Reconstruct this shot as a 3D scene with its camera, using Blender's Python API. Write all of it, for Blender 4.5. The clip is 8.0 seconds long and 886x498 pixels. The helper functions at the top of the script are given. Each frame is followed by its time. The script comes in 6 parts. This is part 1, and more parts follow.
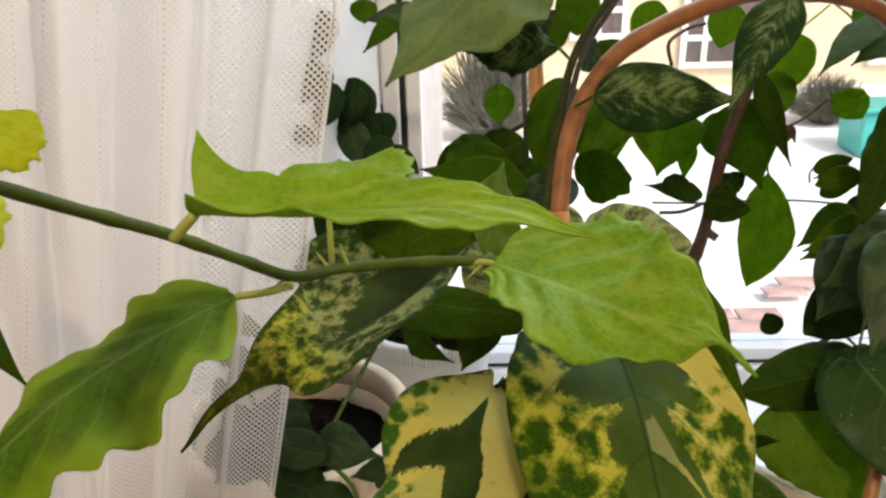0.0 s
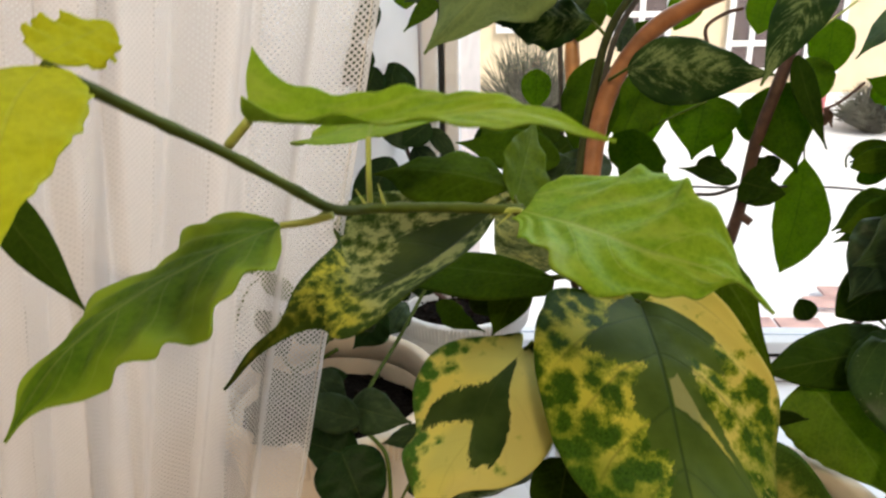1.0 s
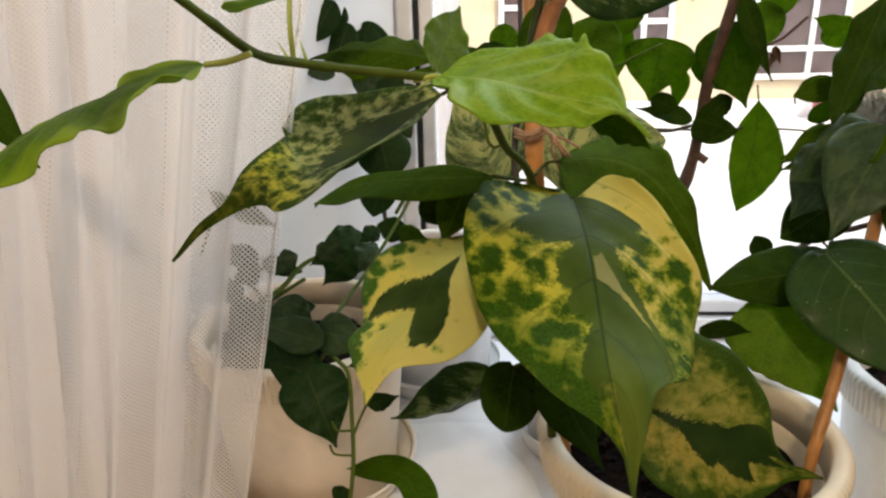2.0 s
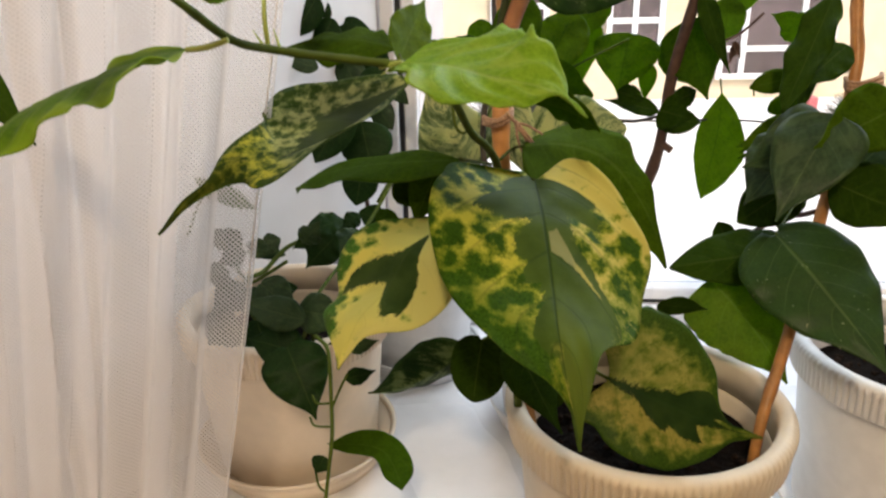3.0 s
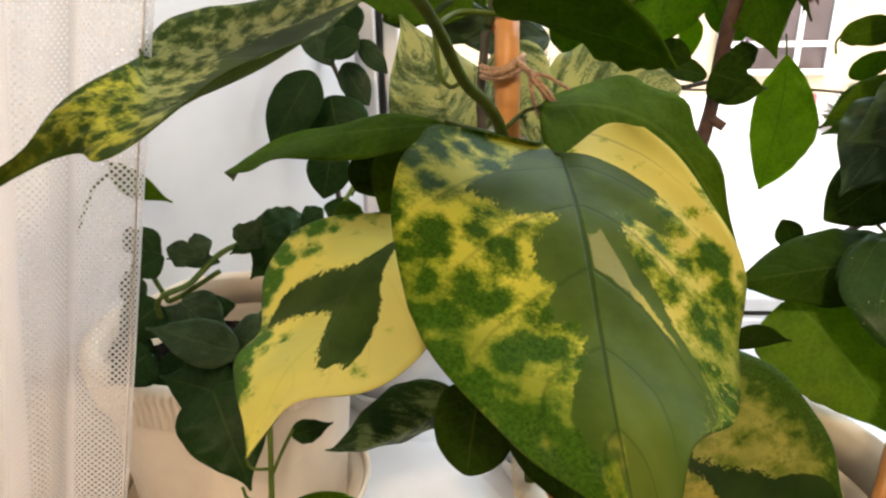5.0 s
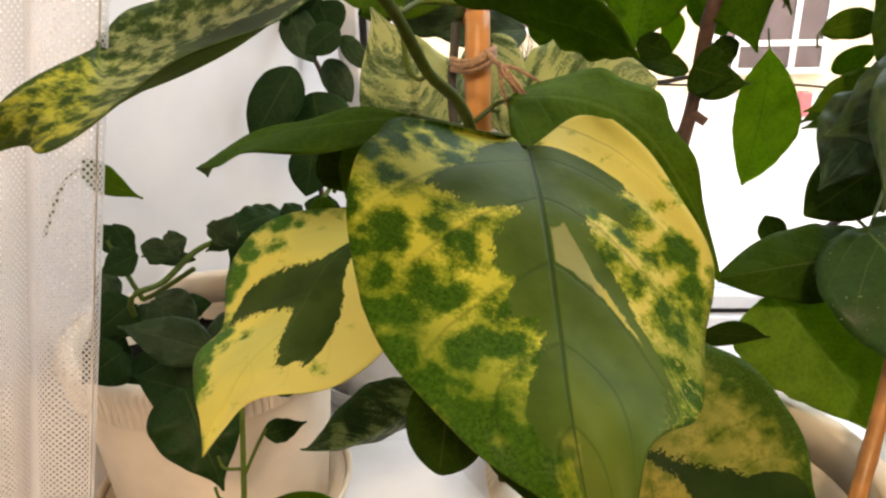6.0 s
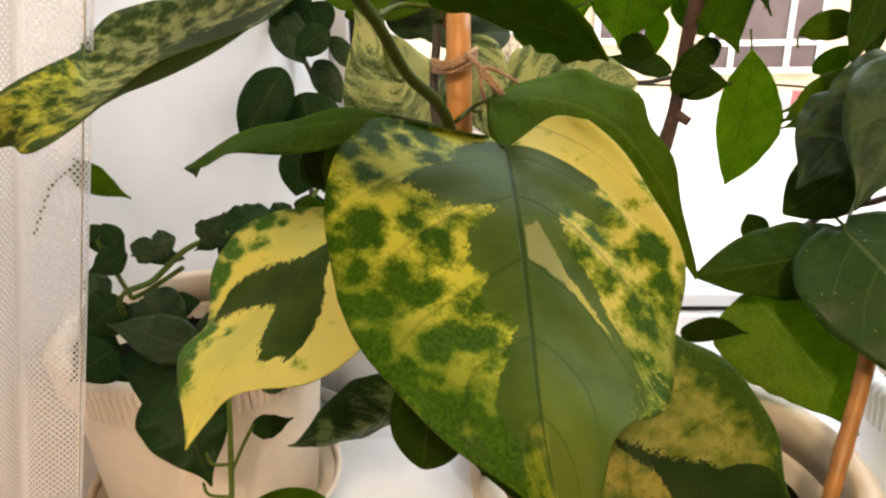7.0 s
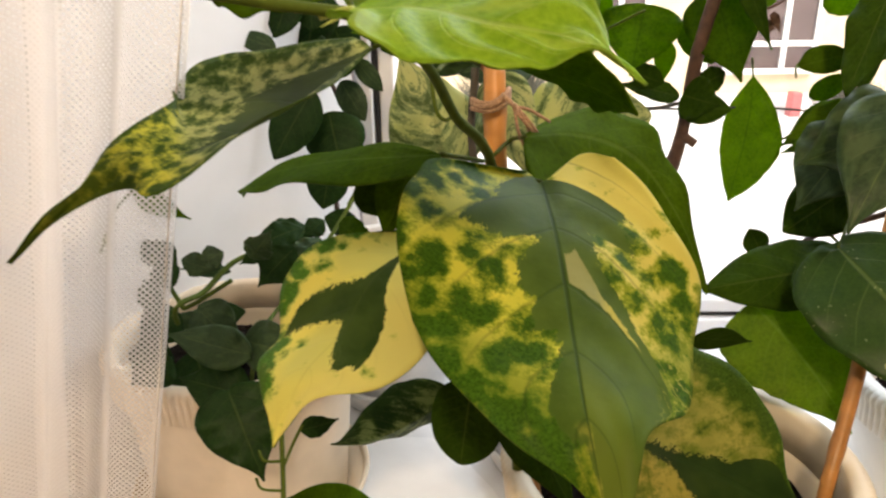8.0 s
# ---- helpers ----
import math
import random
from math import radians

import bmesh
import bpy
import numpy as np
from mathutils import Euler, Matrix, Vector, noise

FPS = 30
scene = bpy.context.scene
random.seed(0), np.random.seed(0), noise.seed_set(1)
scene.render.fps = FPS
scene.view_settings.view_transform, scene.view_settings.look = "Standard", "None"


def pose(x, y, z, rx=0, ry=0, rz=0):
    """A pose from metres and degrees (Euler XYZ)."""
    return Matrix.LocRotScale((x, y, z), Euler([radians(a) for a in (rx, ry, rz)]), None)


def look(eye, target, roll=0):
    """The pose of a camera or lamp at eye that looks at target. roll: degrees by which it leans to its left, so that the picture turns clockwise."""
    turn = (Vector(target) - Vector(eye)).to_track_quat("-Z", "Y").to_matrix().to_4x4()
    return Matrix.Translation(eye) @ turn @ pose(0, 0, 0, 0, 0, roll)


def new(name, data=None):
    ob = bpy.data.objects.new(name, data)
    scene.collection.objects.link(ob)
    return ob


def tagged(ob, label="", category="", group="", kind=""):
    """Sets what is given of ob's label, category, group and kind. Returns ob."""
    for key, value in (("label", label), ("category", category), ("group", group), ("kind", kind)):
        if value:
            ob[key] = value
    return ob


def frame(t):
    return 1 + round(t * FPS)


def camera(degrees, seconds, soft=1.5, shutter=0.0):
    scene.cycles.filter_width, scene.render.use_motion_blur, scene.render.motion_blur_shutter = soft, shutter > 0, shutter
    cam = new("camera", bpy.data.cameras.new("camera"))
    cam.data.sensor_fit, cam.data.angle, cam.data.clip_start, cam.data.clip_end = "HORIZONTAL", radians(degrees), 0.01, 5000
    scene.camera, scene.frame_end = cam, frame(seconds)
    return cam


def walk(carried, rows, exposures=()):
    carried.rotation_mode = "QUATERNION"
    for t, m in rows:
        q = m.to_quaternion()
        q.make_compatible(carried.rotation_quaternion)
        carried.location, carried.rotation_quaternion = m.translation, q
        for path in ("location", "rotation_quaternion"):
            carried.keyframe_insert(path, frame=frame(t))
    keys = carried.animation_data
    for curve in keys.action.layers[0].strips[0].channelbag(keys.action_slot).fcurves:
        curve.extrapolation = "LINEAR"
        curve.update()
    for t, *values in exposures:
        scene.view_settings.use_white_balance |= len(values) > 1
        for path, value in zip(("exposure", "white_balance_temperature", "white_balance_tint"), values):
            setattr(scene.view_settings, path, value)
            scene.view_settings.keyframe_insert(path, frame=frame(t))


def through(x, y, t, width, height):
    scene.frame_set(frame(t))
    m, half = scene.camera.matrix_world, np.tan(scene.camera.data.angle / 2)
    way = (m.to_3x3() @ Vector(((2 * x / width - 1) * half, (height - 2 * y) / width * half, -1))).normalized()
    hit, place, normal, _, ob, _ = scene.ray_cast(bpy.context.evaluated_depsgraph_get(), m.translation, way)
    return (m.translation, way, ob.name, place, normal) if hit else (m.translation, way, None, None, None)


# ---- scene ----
cam = camera(61.7, 8.0, 2.3, 0.4)
ROWS = [
    (0.0, 0.0021, 0.0000, 0.5720, 67.76, 1.22, 0.26),
    (0.2, 0.0064, -0.0143, 0.5711, 68.83, 1.26, 0.66),
    (0.4, 0.0135, -0.0181, 0.5770, 67.71, 0.91, 1.24),
    (0.5, 0.0184, -0.0188, 0.5722, 67.89, 1.13, 1.94),
    (0.7, 0.0094, -0.0197, 0.5668, 67.81, 0.84, 2.25),
    (1.0, 0.0041, -0.0237, 0.5549, 68.11, 1.07, 3.33),
    (1.2, 0.0092, -0.0358, 0.5414, 68.20, 0.99, 3.88),
    (1.5, 0.0263, -0.0458, 0.5114, 68.38, 1.19, 4.08),
    (1.7, 0.0355, -0.0553, 0.4977, 68.81, 1.46, 3.98),
    (2.8, 0.0591, -0.1043, 0.5025, 68.98, 1.06, 3.11),
    (3.0, 0.0623, -0.1070, 0.4973, 68.81, 1.24, 3.12),
    (3.2, 0.0602, -0.0966, 0.4795, 68.57, 1.41, 2.84),
    (3.5, 0.0522, -0.0545, 0.4557, 68.70, 1.07, 2.71),
    (3.8, 0.0455, -0.0192, 0.4576, 68.76, 1.10, 2.71),
    (4.0, 0.0446, 0.0002, 0.4567, 68.73, 1.09, 2.94),
    (4.2, 0.0475, 0.0149, 0.4521, 68.57, 0.86, 2.99),
    (4.5, 0.0571, 0.0380, 0.4403, 68.59, 1.12, 3.16),
    (4.7, 0.0575, 0.0494, 0.4401, 68.64, 1.17, 2.93),
    (5.8, 0.0729, 0.0629, 0.4369, 68.39, 0.98, 2.73),
    (6.0, 0.0739, 0.0632, 0.4356, 68.56, 1.12, 2.58),
    (6.5, 0.0778, 0.0634, 0.4367, 68.60, 1.07, 2.37),
    (7.0, 0.0817, 0.0566, 0.4372, 68.54, 1.14, 2.27),
    (7.5, 0.0776, 0.0384, 0.4465, 68.69, 1.11, 1.92),
    (8.0, 0.0595, 0.0169, 0.4650, 68.51, 1.06, 1.99),
]
walk(cam, [(t, pose(x, y, z, rx, ry, rz)) for t, x, y, z, rx, ry, rz in ROWS], [(0.0, 0.75, 6500, 5), (0.5, 0.69, 6500, 5), (1.5, 0.72, 6550, 5), (3.0, 0.77, 6450, 8), (4.0, 0.95, 6350, 6), (4.5, 1.12, 6400, 6), (6.0, 1.25, 6950, 9), (8.0, 1.22, 6950, 8)])

# ---- light ----
world = bpy.data.worlds.new("winter_sky")
scene.world = world
world.use_nodes = True
wn, wl = world.node_tree.nodes, world.node_tree.links
sky = wn.new("ShaderNodeTexSky")
sky.sky_type, sky.sun_disc = "NISHITA", False
sky.sun_elevation, sky.sun_rotation = radians(50), radians(150)
sky.air_density, sky.dust_density = 1.0, 6.0
wn["Background"].inputs["Strength"].default_value = 0.125
wl.new(sky.outputs["Color"], wn["Background"].inputs["Color"])

sun = new("sun", bpy.data.lights.new("sun", "SUN"))
sun.data.energy, sun.data.angle, sun.data.color = 1.1, radians(12), (1.0, 0.96, 0.9)
sun.matrix_world = look((2.5, -4, 5.6), (0, 0, 0))

window_light = new("window_light", bpy.data.lights.new("window_light", "AREA"))
window_light.data.shape, window_light.data.size, window_light.data.size_y = "RECTANGLE", 1.3, 0.68
window_light.data.energy, window_light.data.color = 7.2, (0.81, 0.90, 1.0)
window_light.matrix_world = look((0.62, 1.075, 0.98), (0.18, 0.2, 0.30))

lamp = new("room_lamp", bpy.data.lights.new("room_lamp", "POINT"))
lamp.data.energy, lamp.data.color, lamp.data.shadow_soft_size = 28.0, (1.0, 0.76, 0.51), 0.05
lamp.location = (0.04, -1.00, 1.45)

# ---- materials ----
class Nodes:
    """A small hand for writing node materials."""

    def __init__(self, name):
        self.mat = bpy.data.materials.new(name)
        self.mat.use_nodes = True
        self.tree = self.mat.node_tree
        self.bsdf = self.tree.nodes["Principled BSDF"]
        self.out = self.tree.nodes["Material Output"]

    def put(self, socket, value):
        if isinstance(value, bpy.types.NodeSocket):
            self.tree.links.new(value, socket)
        elif isinstance(value, tuple) and len(value) == 3 and socket.type == "RGBA":
            socket.default_value = (*value, 1)
        else:
            socket.default_value = value

    def node(self, kind, out=0, **ins):
        n = self.tree.nodes.new("ShaderNode" + kind)
        for key, value in ins.items():
            self.put(n.inputs[key.replace("_", " ")], value)
        return n.outputs[out]

    def math(self, op, a, b=0.0, c=0.0, clamp=False):
        n = self.tree.nodes.new("ShaderNodeMath")
        n.operation, n.use_clamp = op, clamp
        for i, v in enumerate((a, b, c)):
            self.put(n.inputs[i], v)
        return n.outputs[0]

    def mix(self, f, a, b):
        n = self.tree.nodes.new("ShaderNodeMix")
        n.data_type = "RGBA"
        self.put(n.inputs[0], f)
        self.put(n.inputs[6], a)
        self.put(n.inputs[7], b)
        return n.outputs[2]

    def step(self, x, lo, hi):
        n = self.tree.nodes.new("ShaderNodeMapRange")
        n.interpolation_type = "SMOOTHSTEP"
        for i, v in enumerate((x, lo, hi, 0.0, 1.0)):
            self.put(n.inputs[i], v)
        return n.outputs[0]

    def coords(self, which="Object"):
        return self.tree.nodes.new("ShaderNodeTexCoord").outputs[which]

    def noise(self, scale, detail=3.0, vector=None, rough=0.5):
        n = self.tree.nodes.new("ShaderNodeTexNoise")
        n.inputs["Scale"].default_value, n.inputs["Detail"].default_value, n.inputs["Roughness"].default_value = scale, detail, rough
        self.put(n.inputs["Vector"], self.coords() if vector is None else vector)
        return n.outputs[0]

    def ramp(self, x, stops):
        """A value that runs through the stops (place, value) as x goes from 0 to 1."""
        n = self.tree.nodes.new("ShaderNodeValToRGB")
        self.put(n.inputs[0], x)
        bar = n.color_ramp.elements
        while len(bar) < len(stops):
            bar.new(0.5)
        for e, (at, value) in zip(bar, stops):
            e.position, e.color = at, (value, value, value, 1)
        return n.outputs[0]

    def cells(self, scale, warp):
        """Distance from the middle of irregular cells, their borders bent by a noise of warp metres."""
        bend = self.tree.nodes.new("ShaderNodeTexNoise")
        bend.inputs["Scale"].default_value, bend.inputs["Detail"].default_value = 180.0, 3.0
        self.put(bend.inputs["Vector"], self.coords())
        add = self.tree.nodes.new("ShaderNodeVectorMath")
        add.operation = "MULTIPLY_ADD"
        self.put(add.inputs[0], bend.outputs["Color"])
        add.inputs[1].default_value = (warp, warp, warp)
        self.put(add.inputs[2], self.coords())
        n = self.tree.nodes.new("ShaderNodeTexVoronoi")
        n.feature, n.inputs["Scale"].default_value, n.inputs["Smoothness"].default_value = "SMOOTH_F1", scale, 0.2
        self.put(n.inputs["Vector"], add.outputs[0])
        return n.outputs["Distance"]

    def bump(self, height, strength=0.3, distance=0.002):
        n = self.tree.nodes.new("ShaderNodeBump")
        n.inputs["Strength"].default_value, n.inputs["Distance"].default_value = strength, distance
        self.put(n.inputs["Height"], height)
        self.put(self.bsdf.inputs["Normal"], n.outputs[0])
        return n.outputs[0]

    def set(self, **ins):
        for key, value in ins.items():
            self.put(self.bsdf.inputs[key.replace("_", " ")], value)
        return self


def plain(name, colour, rough=0.5, grain=120.0, vary=0.12, bump=0.15, metal=0.0, distance=0.0008, shine=0.5):
    """A surface of one base colour with two scales of variation and a fine relief."""
    m = Nodes(name)
    fine, wide = m.noise(grain, 4), m.noise(grain / 14, 2)
    both = m.math("MULTIPLY_ADD", fine, 0.5, m.math("MULTIPLY", wide, 0.5))
    low = tuple(c * (1 - vary) for c in colour)
    high = tuple(min(1, c * (1 + vary)) for c in colour)
    m.set(Base_Color=m.mix(m.step(both, 0.35, 0.65), low, high), Metallic=metal,
          Roughness=m.math("MULTIPLY_ADD", wide, 0.25, rough - 0.12))
    m.bsdf.inputs["Specular IOR Level"].default_value = shine
    m.bump(fine, bump, distance)
    return m.mat


def leaf_material(name, make, gloss=0.38, through=0.35, glow=(1.3, 1.5, 0.55), vein=0.12, shine=0.07, rib_width=0.045):
    """A leaf surface. make(m, u, v, s) gives the colour: u runs across (-1..1), v from base to tip, s from -1..1 along the side veins."""
    m = Nodes(name)
    sep = m.tree.nodes.new("ShaderNodeSeparateXYZ")
    m.put(sep.inputs[0], m.coords("UV"))
    u = m.math("MULTIPLY_ADD", sep.outputs[0], 2.0, -1.0)
    v = sep.outputs[1]
    side = m.math("ABSOLUTE", u)
    slant = m.math("SUBTRACT", v, m.math("MULTIPLY", m.math("POWER", side, 1.25), 0.30))
    colour = make(m, u, v, slant)
    wave = m.math("ABSOLUTE", m.math("SUBTRACT", m.math("FRACT", m.math("MULTIPLY", m.math("MULTIPLY_ADD", m.noise(45, 2), 0.03, slant), 6.3)), 0.5))
    veins = m.math("SUBTRACT", 1.0, m.step(wave, 0.0, 0.05))
    veins = m.math("MULTIPLY", veins, m.step(side, 1.0, 0.5))
    rib = m.math("SUBTRACT", 1.0, m.step(side, rib_width * 0.27, rib_width))
    lines = m.math("MAXIMUM", m.math("MULTIPLY", veins, 0.55), rib)
    colour = m.mix(m.math("MULTIPLY", lines, abs(vein) * (3 if vein < 0 else 1)), colour, (0.42, 0.52, 0.16) if vein > 0 else (0.02, 0.05, 0.01))
    fine = m.noise(420, 3)
    puff = m.math("ADD", m.math("MULTIPLY", wave, 0.45), m.math("MULTIPLY", m.noise(110, 2), 0.9))
    height = m.math("ADD", m.math("MULTIPLY_ADD", lines, -0.6, puff), m.math("MULTIPLY", fine, 0.18))
    m.bump(height, 0.30, 0.0014)
    m.set(Base_Color=colour, Roughness=m.math("MULTIPLY_ADD", m.noise(60, 2), 0.2, gloss - 0.1))
    m.bsdf.inputs["Specular IOR Level"].default_value = shine
    back = m.tree.nodes.new("ShaderNodeBsdfTranslucent")
    tint = m.tree.nodes.new("ShaderNodeMix")
    tint.data_type, tint.blend_type = "RGBA", "MULTIPLY"
    tint.inputs[0].default_value = 1.0
    m.put(tint.inputs[6], colour)
    m.put(tint.inputs[7], glow)
    m.put(back.inputs["Color"], tint.outputs[2])
    both = m.tree.nodes.new("ShaderNodeMixShader")
    both.inputs[0].default_value = through
    m.tree.links.new(m.bsdf.outputs[0], both.inputs[1])
    m.tree.links.new(back.outputs[0], both.inputs[2])
    m.tree.links.new(both.outputs[0], m.out.inputs["Surface"])
    return m.mat


def green(low, high, specks=0.0, margin=None, wash=None):
    """One green, mottled, with a slight difference from leaf to leaf; specks: pale flecks on it."""
    def make(m, u, v, s):
        mottle = m.step(m.noise(70, 4), 0.3, 0.7)
        lot = m.node("ObjectInfo", 5)
        both = m.math("MULTIPLY_ADD", mottle, 0.55, m.math("MULTIPLY", lot, 0.45))
        colour = m.mix(both, low, high)
        # a fine net of veinlets and a scatter of paler and darker points
        net = m.step(m.cells(300.0, 0.0015), 0.30, 0.62)
        dots = m.step(m.noise(520, 3, None, 0.65), 0.35, 0.68)
        deep, pale = tuple(c * 0.72 for c in low), tuple(min(1.0, c * 1.18) for c in high)
        colour = m.mix(m.math("MULTIPLY", net, 0.30), colour, pale)
        colour = m.mix(m.math("MULTIPLY", dots, 0.30), colour, deep)
        if margin:
            edge = m.math("ADD", m.math("ABSOLUTE", u), m.math("MULTIPLY", m.math("SUBTRACT", m.noise(60, 3), 0.5), 0.5))
            colour = m.mix(m.step(edge, 0.35, 1.0), colour, margin)
        if wash:
            place = m.tree.nodes.new("ShaderNodeCombineXYZ")
            m.put(place.inputs[0], m.math("MULTIPLY", u, 1.7))
            m.put(place.inputs[1], m.math("MULTIPLY", s, 3.2))
            m.put(place.inputs[2], m.math("MULTIPLY_ADD", m.math("SIGN", u), 3.0, m.math("MULTIPLY", lot, 9.0)))
            colour = m.mix(m.math("MULTIPLY", m.step(m.noise(1.7, 2, place.outputs[0]), 0.48, 0.66), 0.35), colour, wash)
        if specks:
            fleck = m.math("MULTIPLY", m.step(m.noise(330, 1), 0.70, 0.76), m.step(m.noise(40, 2), 0.5, 0.6))
            colour = m.mix(m.math("MULTIPLY", fleck, specks), colour, (0.30, 0.34, 0.18))
        return colour
    return make


def rim_mottled(ground, blotch, spots, size, rim):
    """Yellow ground with fuzzy dark blotches, set closer towards one rim."""
    def make(m, u, v, s):
        speck = m.noise(900.0, 3, None, 0.7)
        warp = m.noise(size * 0.9, 3, None, 0.6)
        blob = m.math("SUBTRACT", 1.0, m.cells(size, 0.009))
        wide = m.noise(30, 2)
        level = m.math("ADD", m.math("ADD", m.math("MULTIPLY_ADD", warp, 1.1, -0.27), blob), m.math("ADD", m.math("MULTIPLY", m.math("SUBTRACT", speck, 0.5), 0.50), m.math("MULTIPLY", wide, 0.35)))
        level = m.math("ADD", level, m.math("ADD", m.math("MULTIPLY", m.math("MULTIPLY", v, v), 0.06), m.math("MULTIPLY", m.step(u, 0.15, 1.0), rim * 0.5)))
        dots = m.step(level, 1.44 - spots, 1.72 - spots)
        haze = m.step(level, 1.26 - spots, 1.52 - spots)
        warm = m.mix(m.step(m.noise(25, 2), 0.35, 0.65), ground, tuple(c * k for c, k in zip(ground, (0.8, 0.86, 1.0))))
        warm = m.mix(m.math("MULTIPLY", m.step(u, 0.1, -0.5), 0.55), warm, (0.66, 0.60, 0.22))
        dark = m.mix(m.step(speck, 0.35, 0.7), blotch, tuple(c * 1.8 for c in blotch))
        half = tuple(0.42 * a + 1.2 * b for a, b in zip(ground, blotch))
        return m.mix(dots, m.mix(m.math("MULTIPLY", haze, 0.75), warm, half), dark)
    return make


def feathered(m, u, v, s):
    """Dark green with soft pale feathering along the side veins."""
    place = m.tree.nodes.new("ShaderNodeCombineXYZ")
    m.put(place.inputs[0], m.math("MULTIPLY", u, 0.9))
    m.put(place.inputs[1], m.math("MULTIPLY", s, 7.0))
    m.put(place.inputs[2], m.math("MULTIPLY", m.node("ObjectInfo", 5), 9.0))
    streak = m.noise(2.6, 5, place.outputs[0], 0.68)
    speck = m.noise(600, 4, None, 0.7)
    wide = m.noise(40, 3)
    rim = m.math("MULTIPLY", m.step(m.math("ABSOLUTE", u), 0.45, 0.95), 0.16)
    level = m.math("ADD", m.math("MULTIPLY_ADD", m.math("SUBTRACT", speck, 0.5), 0.45, streak), m.math("SUBTRACT", m.math("MULTIPLY", m.math("SUBTRACT", wide, 0.5), 0.8), rim))
    base = m.mix(m.step(wide, 0.35, 0.65), (0.014, 0.042, 0.010), (0.034, 0.078, 0.018))
    return m.mix(m.math("MULTIPLY", m.step(level, 0.42, 0.68), 0.75), base, (0.23, 0.31, 0.13))


def bent_cells(m, place, scale, warp, rough=0.35):
    """Distance from the middle of irregular cells in the given coordinates, their borders bent."""
    bend = m.tree.nodes.new("ShaderNodeTexNoise")
    bend.inputs["Scale"].default_value, bend.inputs["Detail"].default_value = 150.0, 4.0
    m.put(bend.inputs["Vector"], place)
    add = m.tree.nodes.new("ShaderNodeVectorMath")
    add.operation = "MULTIPLY_ADD"
    m.put(add.inputs[0], bend.outputs["Color"])
    add.inputs[1].default_value = (warp, warp, warp)
    m.put(add.inputs[2], place)
    n = m.tree.nodes.new("ShaderNodeTexVoronoi")
    n.feature, n.inputs["Scale"].default_value, n.inputs["Smoothness"].default_value = "SMOOTH_F1", scale, rough
    m.put(n.inputs["Vector"], add.outputs[0])
    return n.outputs["Distance"]


def jagged(m, u, s, size=0.10):
    """Small teeth for the border of a heart, drawn out along the veins."""
    place = m.tree.nodes.new("ShaderNodeCombineXYZ")
    m.put(place.inputs[0], m.math("MULTIPLY", u, 0.55))
    m.put(place.inputs[1], s)
    m.put(place.inputs[2], m.math("SIGN", u))
    rag = m.math("ADD", m.math("SUBTRACT", m.noise(26, 4, place.outputs[0], 0.72), 0.5), m.math("MULTIPLY", m.math("SUBTRACT", m.noise(85, 3, place.outputs[0], 0.6), 0.5), 0.75))
    return m.math("MULTIPLY", rag, size * 2.4)


def blotches(m, size, patchy=1.5, celled=1.1):
    """Irregular blotches that run into one another: a level round nought, and the fine grain that frays them."""
    grain = m.noise(700.0, 5, None, 0.75)
    patch = m.noise(size * 1.7, 4, None, 0.62)
    cells = bent_cells(m, m.coords(), size, 0.55 / size)
    level = m.math("MULTIPLY", m.math("SUBTRACT", patch, 0.5), patchy)
    level = m.math("ADD", level, m.math("MULTIPLY", m.math("SUBTRACT", 0.42, cells), celled))
    level = m.math("ADD", level, m.math("MULTIPLY", m.math("SUBTRACT", grain, 0.5), 0.85))
    return level, grain


